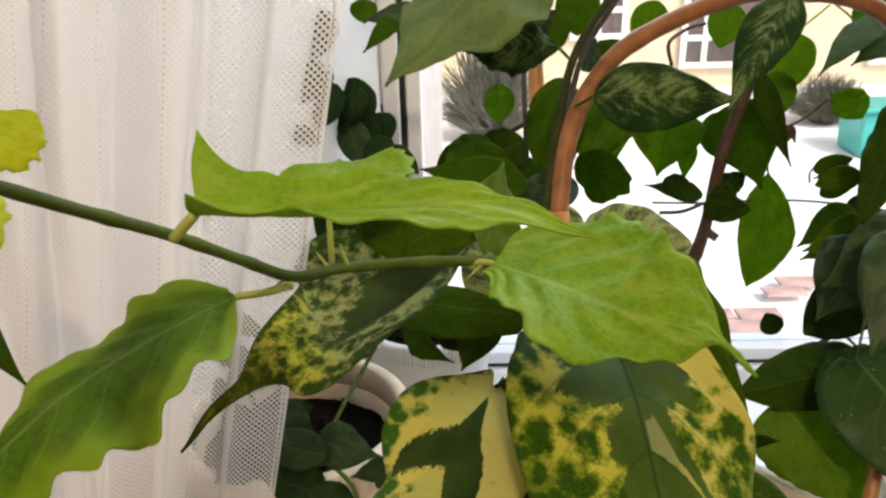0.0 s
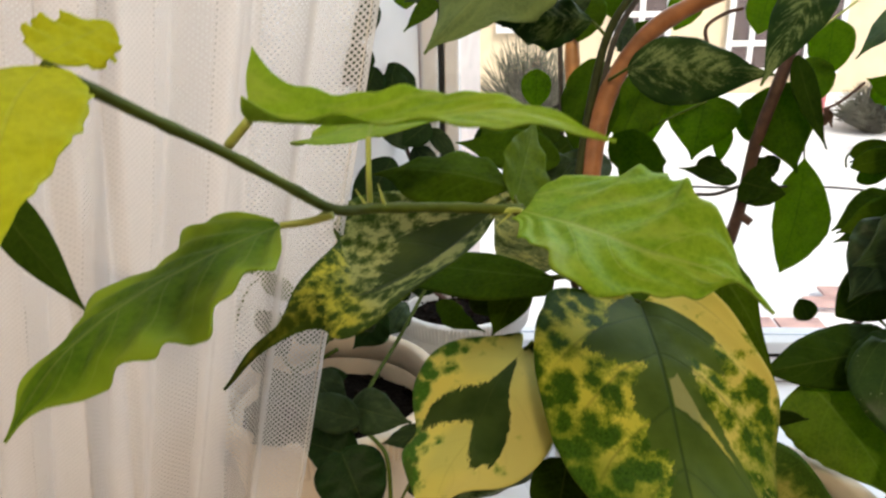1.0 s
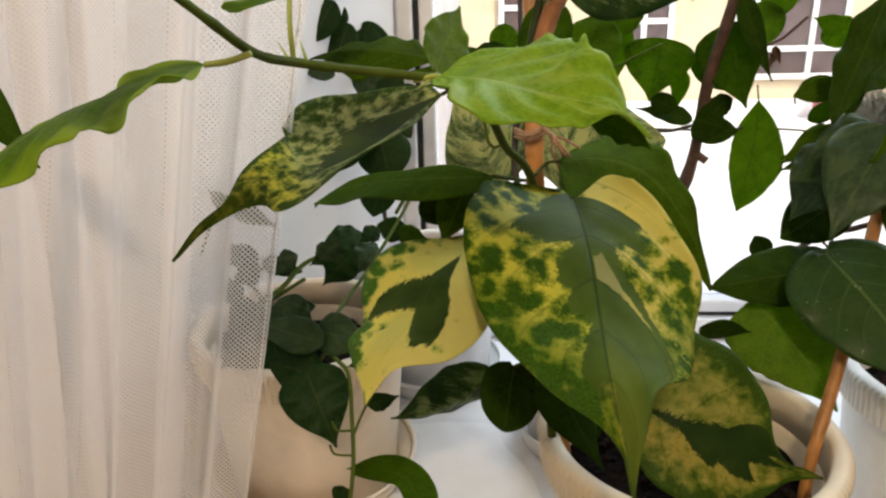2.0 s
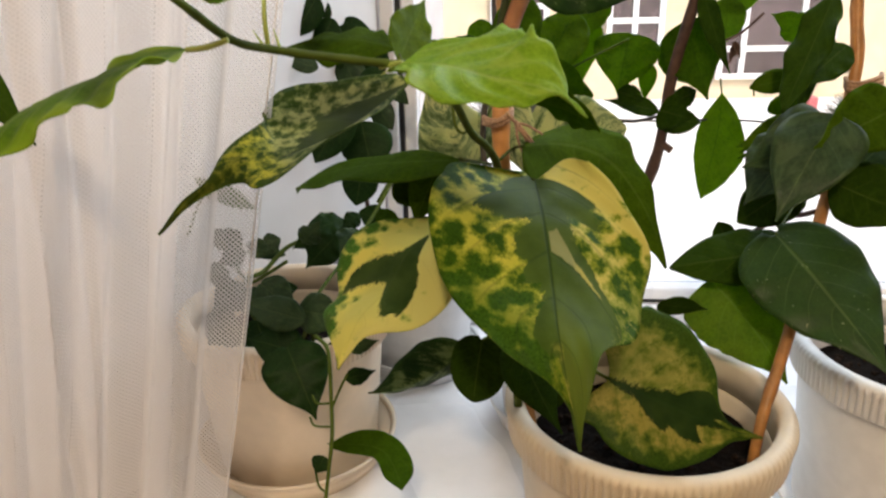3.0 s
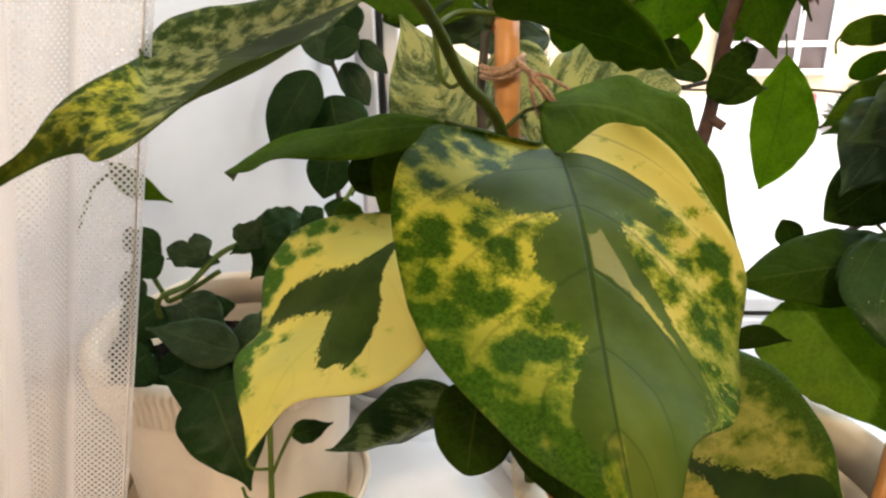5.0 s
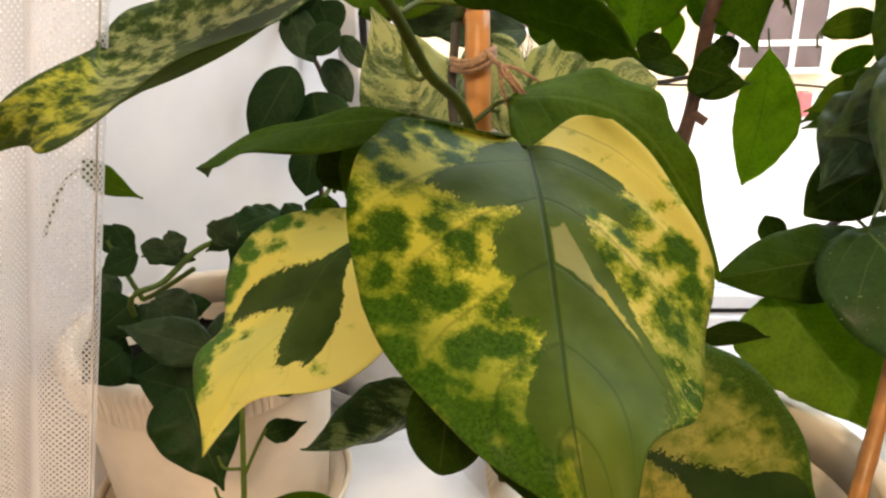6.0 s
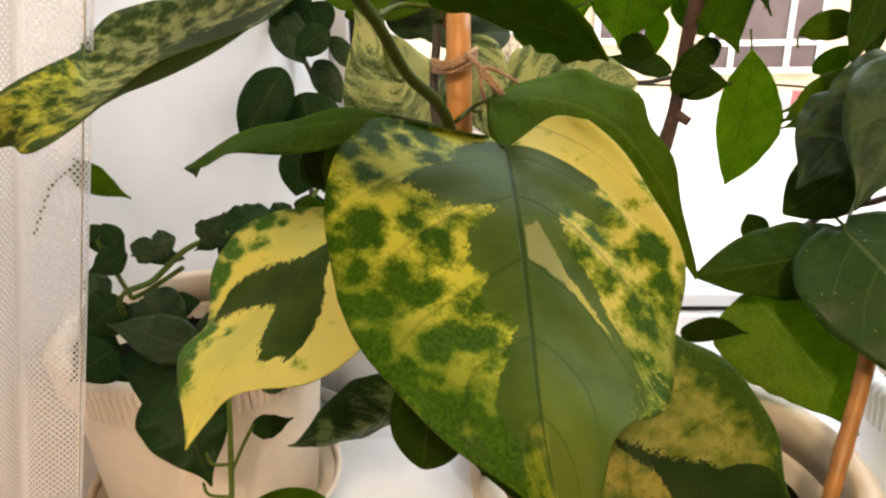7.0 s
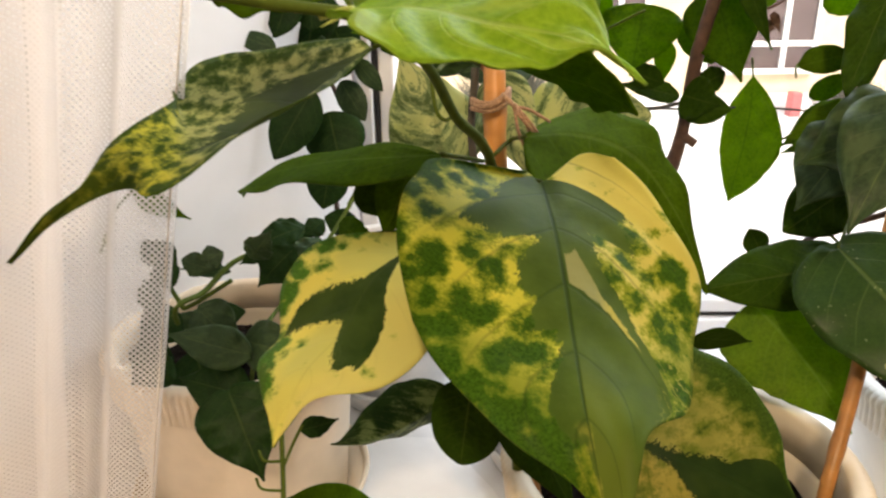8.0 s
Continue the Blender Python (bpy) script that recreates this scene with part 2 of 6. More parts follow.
def mottled(m, u, v, s):
    """The big leaf: yellow veins between fuzzy dark blotches, an olive heart along the midrib, a cream shoulder and a cream streak."""
    u = m.math("MULTIPLY", u, -1.0)
    side = m.math("ABSOLUTE", u)
    is_right = m.step(u, -0.002, 0.002)
    x = m.math("ADD", s, 0.12)
    left = m.ramp(x, ((0.0, 0.40), (0.17, 0.41), (0.205, 0.64), (0.25, 0.50), (0.32, 0.34), (0.352, 0.15), (0.372, 0.14), (0.395, 0.26), (0.45, 0.29), (0.505, 0.19), (0.52, 0.28), (0.56, 0.24), (0.595, 0.11), (0.67, 0.09), (0.70, 0.20), (0.73, 0.34), (0.80, 0.30), (0.86, 0.10)))
    right = m.ramp(x, ((0.0, 0.0), (0.108, 0.0), (0.128, 0.60), (0.15, 0.62), (0.19, 0.47), (0.21, 0.54), (0.27, 0.50), (0.287, 0.27), (0.39, 0.24), (0.41, 0.31), (0.42, 0.40), (0.45, 0.52), (0.465, 0.76), (0.49, 0.90), (0.53, 1.0)))
    rag = jagged(m, u, s, 0.085)
    reach = m.math("MULTIPLY_ADD", is_right, m.math("SUBTRACT", right, left), left)
    full = m.math("MULTIPLY", is_right, m.step(s, 0.37, 0.43))
    core = m.step(m.math("SUBTRACT", m.math("ADD", m.math("ADD", reach, full), rag), side), -0.010, 0.010)
    # fuzzy blotches between yellow veins, set closer towards the rim and the tip
    level, speck = blotches(m, 76.0, 1.5, 1.35)
    vein = m.math("ABSOLUTE", m.math("SUBTRACT", m.math("FRACT", m.math("MULTIPLY", m.math("MULTIPLY_ADD", m.noise(45, 2), 0.05, s), 6.3)), 0.5))
    vein = m.math("SUBTRACT", 1.0, m.step(vein, 0.0, 0.15))
    rim = m.math("MULTIPLY", m.step(side, 0.60, 1.0), 0.13)
    low = m.math("MULTIPLY", m.step(m.math("MULTIPLY_ADD", side, 0.30, v), 0.60, 0.90), 0.10)
    inner = m.math("MULTIPLY", m.step(m.math("SUBTRACT", side, reach), 0.20, 0.0), 0.08)
    clear = m.math("MULTIPLY", m.math("MULTIPLY", is_right, m.step(s, 0.06, -0.03)), 0.75)
    level = m.math("ADD", level, m.math("MULTIPLY_ADD", is_right, -0.03, 0.31))
    level = m.math("SUBTRACT", m.math("ADD", level, m.math("ADD", rim, low)), m.math("ADD", m.math("MULTIPLY", vein, 0.20), m.math("ADD", inner, clear)))
    dark = m.step(level, 0.08, 0.38)
    haze = m.step(level, -0.24, 0.14)
    ground = m.mix(m.step(m.noise(35, 3), 0.35, 0.65), (0.70, 0.64, 0.085), (0.60, 0.58, 0.070))
    ground = m.mix(m.math("MULTIPLY", is_right, 0.6), ground, (0.66, 0.57, 0.19))
    spot = m.mix(m.step(speck, 0.32, 0.68), (0.020, 0.066, 0.004), (0.066, 0.145, 0.010))
    tip = m.math("MULTIPLY", m.step(m.math("MULTIPLY_ADD", side, 0.28, v), 0.56, 0.80), 0.75)
    ground = m.mix(tip, ground, (0.150, 0.215, 0.022))
    skin = m.mix(haze, ground, m.mix(tip, (0.27, 0.33, 0.026), (0.110, 0.180, 0.016)))
    skin = m.mix(dark, skin, spot)
    heart = m.mix(m.step(m.noise(30, 4), 0.3, 0.7), (0.054, 0.098, 0.012), (0.096, 0.154, 0.024))
    heart = m.mix(m.math("MULTIPLY", m.step(speck, 0.55, 0.75), 0.25), heart, (0.15, 0.18, 0.06))
    heart = m.mix(m.math("MULTIPLY", m.math("MULTIPLY", is_right, m.step(s, 0.50, 0.66)), 0.6), heart, (0.150, 0.205, 0.030))
    # the streak, cream above and yellow below
    top = m.ramp(u, ((0.0, 0.30), (0.05, 0.29), (0.10, 0.268), (0.16, 0.305), (0.25, 0.343), (0.38, 0.353), (0.52, 0.366)))
    line = m.math("MULTIPLY", m.step(m.math("SUBTRACT", m.math("ADD", s, m.math("MULTIPLY", rag, 0.16)), top), 0.0, 0.006), m.step(m.math("ADD", s, m.math("MULTIPLY", rag, 0.12)), 0.376, 0.370))
    line = m.math("MULTIPLY", line, m.math("MULTIPLY", m.step(u, 0.022, 0.032), m.step(u, 0.54, 0.48)))
    pale = m.mix(m.step(u, 0.18, 0.32), (0.30, 0.31, 0.115), (0.52, 0.47, 0.10))
    heart = m.mix(m.math("MULTIPLY", line, m.step(m.math("MULTIPLY_ADD", m.math("SUBTRACT", speck, 0.5), 0.6, 0.5), 0.2, 0.4)), heart, pale)
    # fine yellow lines where the right rim turns over
    fine = m.math("ABSOLUTE", m.math("SUBTRACT", m.math("FRACT", m.math("MULTIPLY", m.math("MULTIPLY_ADD", m.noise(160, 3), 0.12, s), 26.0)), 0.5))
    fine = m.math("MULTIPLY", m.math("SUBTRACT", 1.0, m.step(fine, 0.03, 0.12)), m.math("MULTIPLY", m.step(u, 0.60, 0.85), m.math("MULTIPLY", m.step(s, 0.22, 0.28), m.step(s, 0.44, 0.36))))
    end = m.math("MULTIPLY", m.math("SUBTRACT", 1.0, m.step(m.math("ABSOLUTE", m.math("ADD", m.math("ADD", u, 0.05), rag)), 0.05, 0.12)), m.math("MULTIPLY", m.step(v, 0.70, 0.76), m.step(m.noise(55, 3), 0.42, 0.55)))
    whole = m.mix(m.math("MULTIPLY", fine, 0.7), m.mix(core, skin, heart), (0.42, 0.42, 0.09))
    return m.mix(m.math("MULTIPLY", end, 0.8), whole, (0.50, 0.48, 0.08))


def golden(m, u, v, s):
    """The yellow leaf: dark mottling along one rim, and a dark heart that parts into two jagged lobes."""
    skin = rim_mottled((0.78, 0.71, 0.17), (0.05, 0.13, 0.015), -0.04, 95, 1.45)(m, u, v, s)
    near = m.math("MULTIPLY", u, -1.0)
    rag = m.math("MULTIPLY", jagged(m, u, s, 0.075), 0.55)
    wing_top = m.ramp(u, ((0.0, 0.05), (0.06, 0.22), (0.12, 0.255), (0.30, 0.24), (0.50, 0.222), (0.70, 0.235), (0.80, 0.265), (0.93, 0.31)))
    wing_low = m.ramp(u, ((0.0, 0.54), (0.04, 0.50), (0.07, 0.445), (0.20, 0.425), (0.40, 0.395), (0.60, 0.362), (0.80, 0.332), (0.93, 0.308)))
    foot_top = m.ramp(near, ((0.0, 0.05), (0.10, 0.08), (0.20, 0.20), (0.30, 0.275), (0.36, 0.29), (0.42, 0.345), (0.50, 0.41), (0.55, 0.47)))
    foot_low = m.ramp(near, ((0.0, 0.53), (0.05, 0.565), (0.14, 0.592), (0.28, 0.602), (0.40, 0.575), (0.415, 0.52), (0.45, 0.49), (0.53, 0.492), (0.56, 0.45)))
    bent = m.math("ADD", s, rag)
    one = m.math("MULTIPLY", m.math("MULTIPLY", m.step(m.math("SUBTRACT", bent, wing_top), -0.004, 0.004), m.step(m.math("SUBTRACT", wing_low, bent), -0.004, 0.004)), m.step(u, -0.001, 0.001))
    two = m.math("MULTIPLY", m.math("MULTIPLY", m.step(m.math("SUBTRACT", bent, foot_top), -0.004, 0.004), m.step(m.math("SUBTRACT", foot_low, bent), -0.004, 0.004)), m.step(near, -0.001, 0.001))
    dark = m.mix(m.step(m.noise(45, 3), 0.3, 0.7), (0.026, 0.054, 0.011), (0.055, 0.094, 0.022))
    dark = m.mix(m.math("MULTIPLY", m.step(m.math("MULTIPLY_ADD", rag, 2.0, s), 0.52, 0.58), 0.5), dark, (0.075, 0.115, 0.030))
    # a second mottling on the rim beside the tip
    speck = m.noise(620.0, 4, None, 0.75)
    spot = m.math("MULTIPLY", m.step(m.math("MULTIPLY_ADD", m.math("SUBTRACT", speck, 0.5), 0.5, m.noise(85, 3, None, 0.6)), 0.50, 0.68), m.math("MULTIPLY", m.step(u, 0.30, 0.60), m.step(v, 0.66, 0.74)))
    skin = m.mix(m.math("MULTIPLY", spot, 0.9), skin, (0.06, 0.12, 0.015))
    return m.mix(m.math("MAXIMUM", one, two), skin, dark)


def patched(m, u, v, s):
    """The low leaf: dull cream with a green rim and a dark heart that runs out to one edge."""
    up = m.math("MULTIPLY", u, -1.0)
    is_up = m.step(up, -0.002, 0.002)
    upper = m.ramp(s, ((0.0, 0.03), (0.20, 0.06), (0.27, 0.08), (0.35, 0.16), (0.42, 0.20), (0.44, 0.40), (0.455, 0.80), (0.48, 1.0), (0.60, 1.0), (0.66, 0.25), (0.85, 0.04)))
    lower = m.ramp(s, ((0.0, 0.03), (0.05, 0.09), (0.19, 0.10), (0.26, 0.28), (0.32, 0.41), (0.36, 0.41), (0.40, 0.30), (0.48, 0.43), (0.57, 0.50), (0.60, 0.14), (0.80, 0.04)))
    rag = jagged(m, u, s, 0.085)
    side = m.math("ABSOLUTE", u)
    reach = m.math("MULTIPLY_ADD", is_up, m.math("SUBTRACT", upper, lower), lower)
    core = m.step(m.math("SUBTRACT", m.math("ADD", reach, rag), side), -0.012, 0.012)
    level, speck = blotches(m, 85.0, 1.9, 0.6)
    vein = m.math("ABSOLUTE", m.math("SUBTRACT", m.math("FRACT", m.math("MULTIPLY", m.math("MULTIPLY_ADD", m.noise(45, 2), 0.04, s), 6.3)), 0.5))
    vein = m.math("SUBTRACT", 1.0, m.step(vein, 0.0, 0.10))
    rim = m.math("MULTIPLY", m.step(side, 0.50, 1.0), 0.75)
    tip = m.math("MULTIPLY", m.step(v, 0.55, 0.95), 0.35)
    level = m.math("ADD", m.math("MULTIPLY", level, 0.75), m.math("ADD", m.math("ADD", rim, tip), m.math("MULTIPLY_ADD", vein, 0.10, -0.10)))
    ground = m.mix(m.step(m.noise(60, 4), 0.35, 0.65), (0.33, 0.32, 0.075), (0.23, 0.25, 0.050))
    ground = m.mix(m.math("MULTIPLY", m.step(u, 0.05, 0.25), 0.5), ground, (0.48, 0.38, 0.085))
    skin = m.mix(m.step(level, -0.30, 0.12), ground, (0.150, 0.190, 0.026))
    skin = m.mix(m.step(level, 0.06, 0.42), skin, m.mix(m.step(speck, 0.35, 0.7), (0.026, 0.064, 0.006), (0.066, 0.122, 0.013)))
    dark = m.mix(m.step(m.noise(40, 3), 0.3, 0.7), (0.016, 0.038, 0.007), (0.032, 0.062, 0.013))
    return m.mix(core, skin, dark)


def rolled_leaf(m, u, v, s):
    """The long leaf: dark, feathered with pale green, its middle plain, the end flecked with yellow."""
    level, speck = blotches(m, 120.0, 1.6, 0.9)
    side = m.math("ABSOLUTE", u)
    rag = jagged(m, u, s, 0.12)
    far = m.ramp(s, ((0.0, 0.10), (0.10, 0.40), (0.20, 0.45), (0.28, 0.30), (0.36, 0.24), (0.44, 0.08), (0.50, 0.0)))
    near = m.ramp(v, ((0.0, 0.04), (0.30, 0.12), (0.45, 0.16), (0.55, 0.0)))
    is_far = m.step(u, -0.002, 0.002)
    reach = m.math("MULTIPLY_ADD", is_far, m.math("SUBTRACT", far, near), near)
    core = m.step(m.math("SUBTRACT", m.math("ADD", reach, rag), side), -0.012, 0.012)
    core = m.math("MULTIPLY", core, m.step(v, 0.58, 0.54))
    end = m.step(v, 0.48, 0.58)
    pale = m.mix(end, (0.40, 0.44, 0.17), (0.50, 0.49, 0.060))
    edge = m.math("MULTIPLY", m.step(side, 0.62, 1.0), 0.34)
    level = m.math("ADD", level, m.math("ADD", edge, m.math("MULTIPLY_ADD", m.step(v, 0.76, 0.95), 0.14, m.math("MULTIPLY_ADD", end, 0.06, 0.08))))
    half = m.mix(end, (0.155, 0.205, 0.060), (0.230, 0.270, 0.030))
    skin = m.mix(m.step(level, -0.22, 0.08), pale, half)
    skin = m.mix(m.step(level, 0.04, 0.30), skin, m.mix(m.step(speck, 0.35, 0.7), (0.022, 0.056, 0.007), (0.058, 0.110, 0.012)))
    skin = m.mix(m.math("MULTIPLY", m.step(v, 0.70, 0.88), 0.7), skin, (0.140, 0.205, 0.020))
    heart = m.mix(m.step(m.noise(34, 3), 0.3, 0.7), (0.040, 0.072, 0.015), (0.072, 0.112, 0.024))
    return m.mix(core, skin, heart)


def streaked(m, u, v, s):
    """Cream with broad grey-green streaks along the side veins and a few darker flecks."""
    place = m.tree.nodes.new("ShaderNodeCombineXYZ")
    m.put(place.inputs[0], m.math("MULTIPLY", u, 0.55))
    m.put(place.inputs[1], m.math("MULTIPLY", s, 3.2))
    m.put(place.inputs[2], m.math("MULTIPLY", m.node("ObjectInfo", 5), 9.0))
    broad = m.noise(2.1, 4, place.outputs[0], 0.55)
    fine = m.noise(9.0, 4, place.outputs[0], 0.65)
    grain = m.noise(650.0, 4, None, 0.7)
    level = m.math("ADD", broad, m.math("MULTIPLY", m.math("SUBTRACT", m.math("ADD", fine, grain), 1.0), 0.32))
    cream = m.mix(m.step(m.noise(50, 3), 0.35, 0.65), (0.47, 0.49, 0.25), (0.38, 0.43, 0.22))
    skin = m.mix(m.step(level, 0.48, 0.53), cream, (0.19, 0.25, 0.125))
    skin = m.mix(m.step(level, 0.57, 0.63), skin, (0.075, 0.120, 0.045))
    return m.mix(m.math("MULTIPLY", m.step(m.math("MULTIPLY_ADD", fine, 0.6, m.math("MULTIPLY", grain, 0.4)), 0.58, 0.66), 0.3), skin, (0.10, 0.15, 0.05))


LEAF = {
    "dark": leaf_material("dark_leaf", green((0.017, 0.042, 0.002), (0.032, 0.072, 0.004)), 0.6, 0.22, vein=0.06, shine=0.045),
    "deep": leaf_material("deep_green_leaf", green((0.009, 0.027, 0.006), (0.021, 0.052, 0.011)), 0.42, 0.14, vein=0.06, shine=0.07),
    "speckled": leaf_material("speckled_dark_leaf", green((0.016, 0.046, 0.008), (0.030, 0.074, 0.010), 0.6), 0.42, 0.22, shine=0.2),
    "mid": leaf_material("mid_leaf", green((0.040, 0.086, 0.003), (0.076, 0.144, 0.006)), 0.62, 0.42, vein=0.08, shine=0.015),
    # the pale wash paints in the light caught by puckers between the veins
    "bright": leaf_material("young_leaf", green((0.18, 0.35, 0.020), (0.31, 0.50, 0.038), wash=(0.50, 0.62, 0.12)), 0.46, 0.42, (1.1, 1.15, 0.5), 0.4),
    # young leaf again, its middle green darkened for the shade on a tilted blade
    "fresh": leaf_material("shaded_young_leaf", green((0.065, 0.155, 0.010), (0.13, 0.25, 0.018), margin=(0.27, 0.42, 0.035)), 0.48, 0.40, (1.1, 1.15, 0.5), 0.25),
    "lime": leaf_material("lime_leaf", green((0.46, 0.54, 0.02), (0.58, 0.64, 0.04)), 0.5, 0.5, (1.1, 1.1, 0.4), 0.2),
    # brighter greens and stronger tint: daylight from behind put into the leaf colour
    "backlit": leaf_material("backlit_leaf", green((0.055, 0.125, 0.005), (0.125, 0.225, 0.012)), 0.45, 0.66, (1.95, 1.7, 0.45), -0.10),
    "thin": leaf_material("softly_backlit_leaf", green((0.042, 0.095, 0.004), (0.085, 0.165, 0.008)), 0.55, 0.60, (1.7, 1.6, 0.5), -0.08, shine=0.04),
    "dusty": leaf_material("dusty_leaf", green((0.105, 0.165, 0.060), (0.165, 0.235, 0.090), wash=(0.24, 0.33, 0.11)), 0.5, 0.35, (1.2, 1.3, 0.6), 0.12),
    "olive": leaf_material("olive_leaf", green((0.10, 0.185, 0.014), (0.19, 0.29, 0.024)), 0.5, 0.55, vein=0.14),
    "slate": leaf_material("slate_leaf", green((0.017, 0.040, 0.013), (0.034, 0.070, 0.022), wash=(0.085, 0.135, 0.045)), 0.40, 0.14, vein=0.07, shine=0.20),
    "big": leaf_material("mottled_leaf", mottled, 0.40, 0.34, vein=-0.22, shine=0.05, rib_width=0.02),
    "yellow": leaf_material("yellow_leaf", golden, 0.46, 0.25, vein=-0.03, rib_width=0.02),
    "long": leaf_material("long_leaf", rolled_leaf, 0.44, 0.25, vein=-0.05),
    "low": leaf_material("pale_patched_leaf", patched, 0.44, 0.25, vein=-0.08),
    "under": leaf_material("leaf_underside", green((0.060, 0.105, 0.018), (0.095, 0.150, 0.030)), 0.6, 0.30, vein=0.12, shine=0.05),
    "pale_under": leaf_material("young_leaf_underside", green((0.20, 0.34, 0.035), (0.30, 0.45, 0.055)), 0.6, 0.42, (1.1, 1.15, 0.5), 0.30),
    "pale": leaf_material("cream_leaf", streaked, 0.46, 0.35, vein=0.05),
    "veined": leaf_material("veined_leaf", feathered, 0.46, 0.25, vein=0.08),
}
STEM_GREEN = plain("green_stem", (0.070, 0.105, 0.014), 0.6, 160, 0.2, shine=0.12)
STEM_YOUNG = plain("young_stem", (0.34, 0.42, 0.09), 0.45, 160)
STEM_DARK = plain("dark_green_stem", (0.034, 0.045, 0.014), 0.6, 160, 0.25, shine=0.12)
# darker copy of the cane: the dim light on the bow is in its colour
CANE_SHADED = plain("shaded_rattan_cane", (0.27, 0.115, 0.045), 0.45, 70, 0.3, 0.4, 0, 0.0014, shine=0.3)
BARK = plain("brown_bark", (0.075, 0.038, 0.024), 0.7, 140, 0.35, 0.7, 0, 0.002)
BARK_DARK = plain("dark_twig", (0.045, 0.04, 0.03), 0.7, 140, 0.3, 0.5)
CANE = plain("rattan_cane", (0.43, 0.195, 0.052), 0.42, 70, 0.3, 0.35, 0, 0.0012)
TWINE = plain("jute_twine", (0.36, 0.22, 0.13), 0.85, 500, 0.35, 0.8, 0, 0.001)
POT_TAN = plain("beige_pot_plastic", (0.76, 0.64, 0.49), 0.42, 60, 0.05, 0.06)
POT = plain("cream_pot_plastic", (0.68, 0.60, 0.46), 0.42, 60, 0.05, 0.06)
POT_WHITE = plain("cool_white_pot_plastic", (0.78, 0.78, 0.78), 0.42, 60, 0.05, 0.06)
SOIL = plain("potting_soil", (0.007, 0.005, 0.004), 0.95, 260, 0.6, 1.0, 0, 0.006, shine=0.08)
CRUMB = plain("soil_crumb", (0.018, 0.012, 0.009), 0.95, 300, 0.6, 0.8, 0, 0.002, shine=0.08)
TWINE_WHITE = plain("white_thread", (0.78, 0.76, 0.74), 0.8, 600, 0.1, 0.5)
SILL = plain("white_sill_laminate", (0.90, 0.90, 0.92), 0.26, 40, 0.03, 0.03, shine=1.0)
PVC = plain("white_window_pvc", (0.88, 0.88, 0.90), 0.28, 40, 0.03, 0.03)
REVEAL = plain("white_reveal_panel", (0.88, 0.88, 0.90), 0.30, 14, 0.05, 0.04, shine=0.9)
GASKET = plain("black_rubber", (0.012, 0.012, 0.014), 0.6, 120)
WALL = plain("painted_wall", (0.50, 0.43, 0.36), 0.8, 50, 0.06, 0.2)
FLOOR = plain("wood_floor", (0.30, 0.19, 0.11), 0.5, 30, 0.25, 0.2)
SNOW = plain("snow", (0.86, 0.87, 0.9), 0.8, 0.9, 0.06, 0.6, 0, 0.1)
PAVING = plain("pink_paving", (0.50, 0.33, 0.31), 0.85, 4, 0.3, 0.4, 0, 0.02)
RENDERED = plain("cream_house_wall", (0.72, 0.60, 0.42), 0.85, 3, 0.08, 0.3, 0, 0.02)
OUTSIDE_TRIM = plain("pinkish_outer_reveal", (0.84, 0.74, 0.69), 0.8, 30, 0.1, 0.3)
SASH = plain("white_sash", (0.82, 0.82, 0.82), 0.5, 5, 0.04, 0.1)
PANE = plain("dark_window_pane", (0.12, 0.09, 0.09), 0.15, 3, 0.2, 0.0)
TURQUOISE = plain("turquoise_plastic", (0.05, 0.40, 0.36), 0.4, 6, 0.1, 0.1)
RED = plain("red_paint", (0.55, 0.16, 0.17), 0.5, 6, 0.1, 0.1)
BUSH = plain("bare_bush", (0.13, 0.13, 0.10), 0.9, 12, 0.4, 0.5, 0, 0.02)


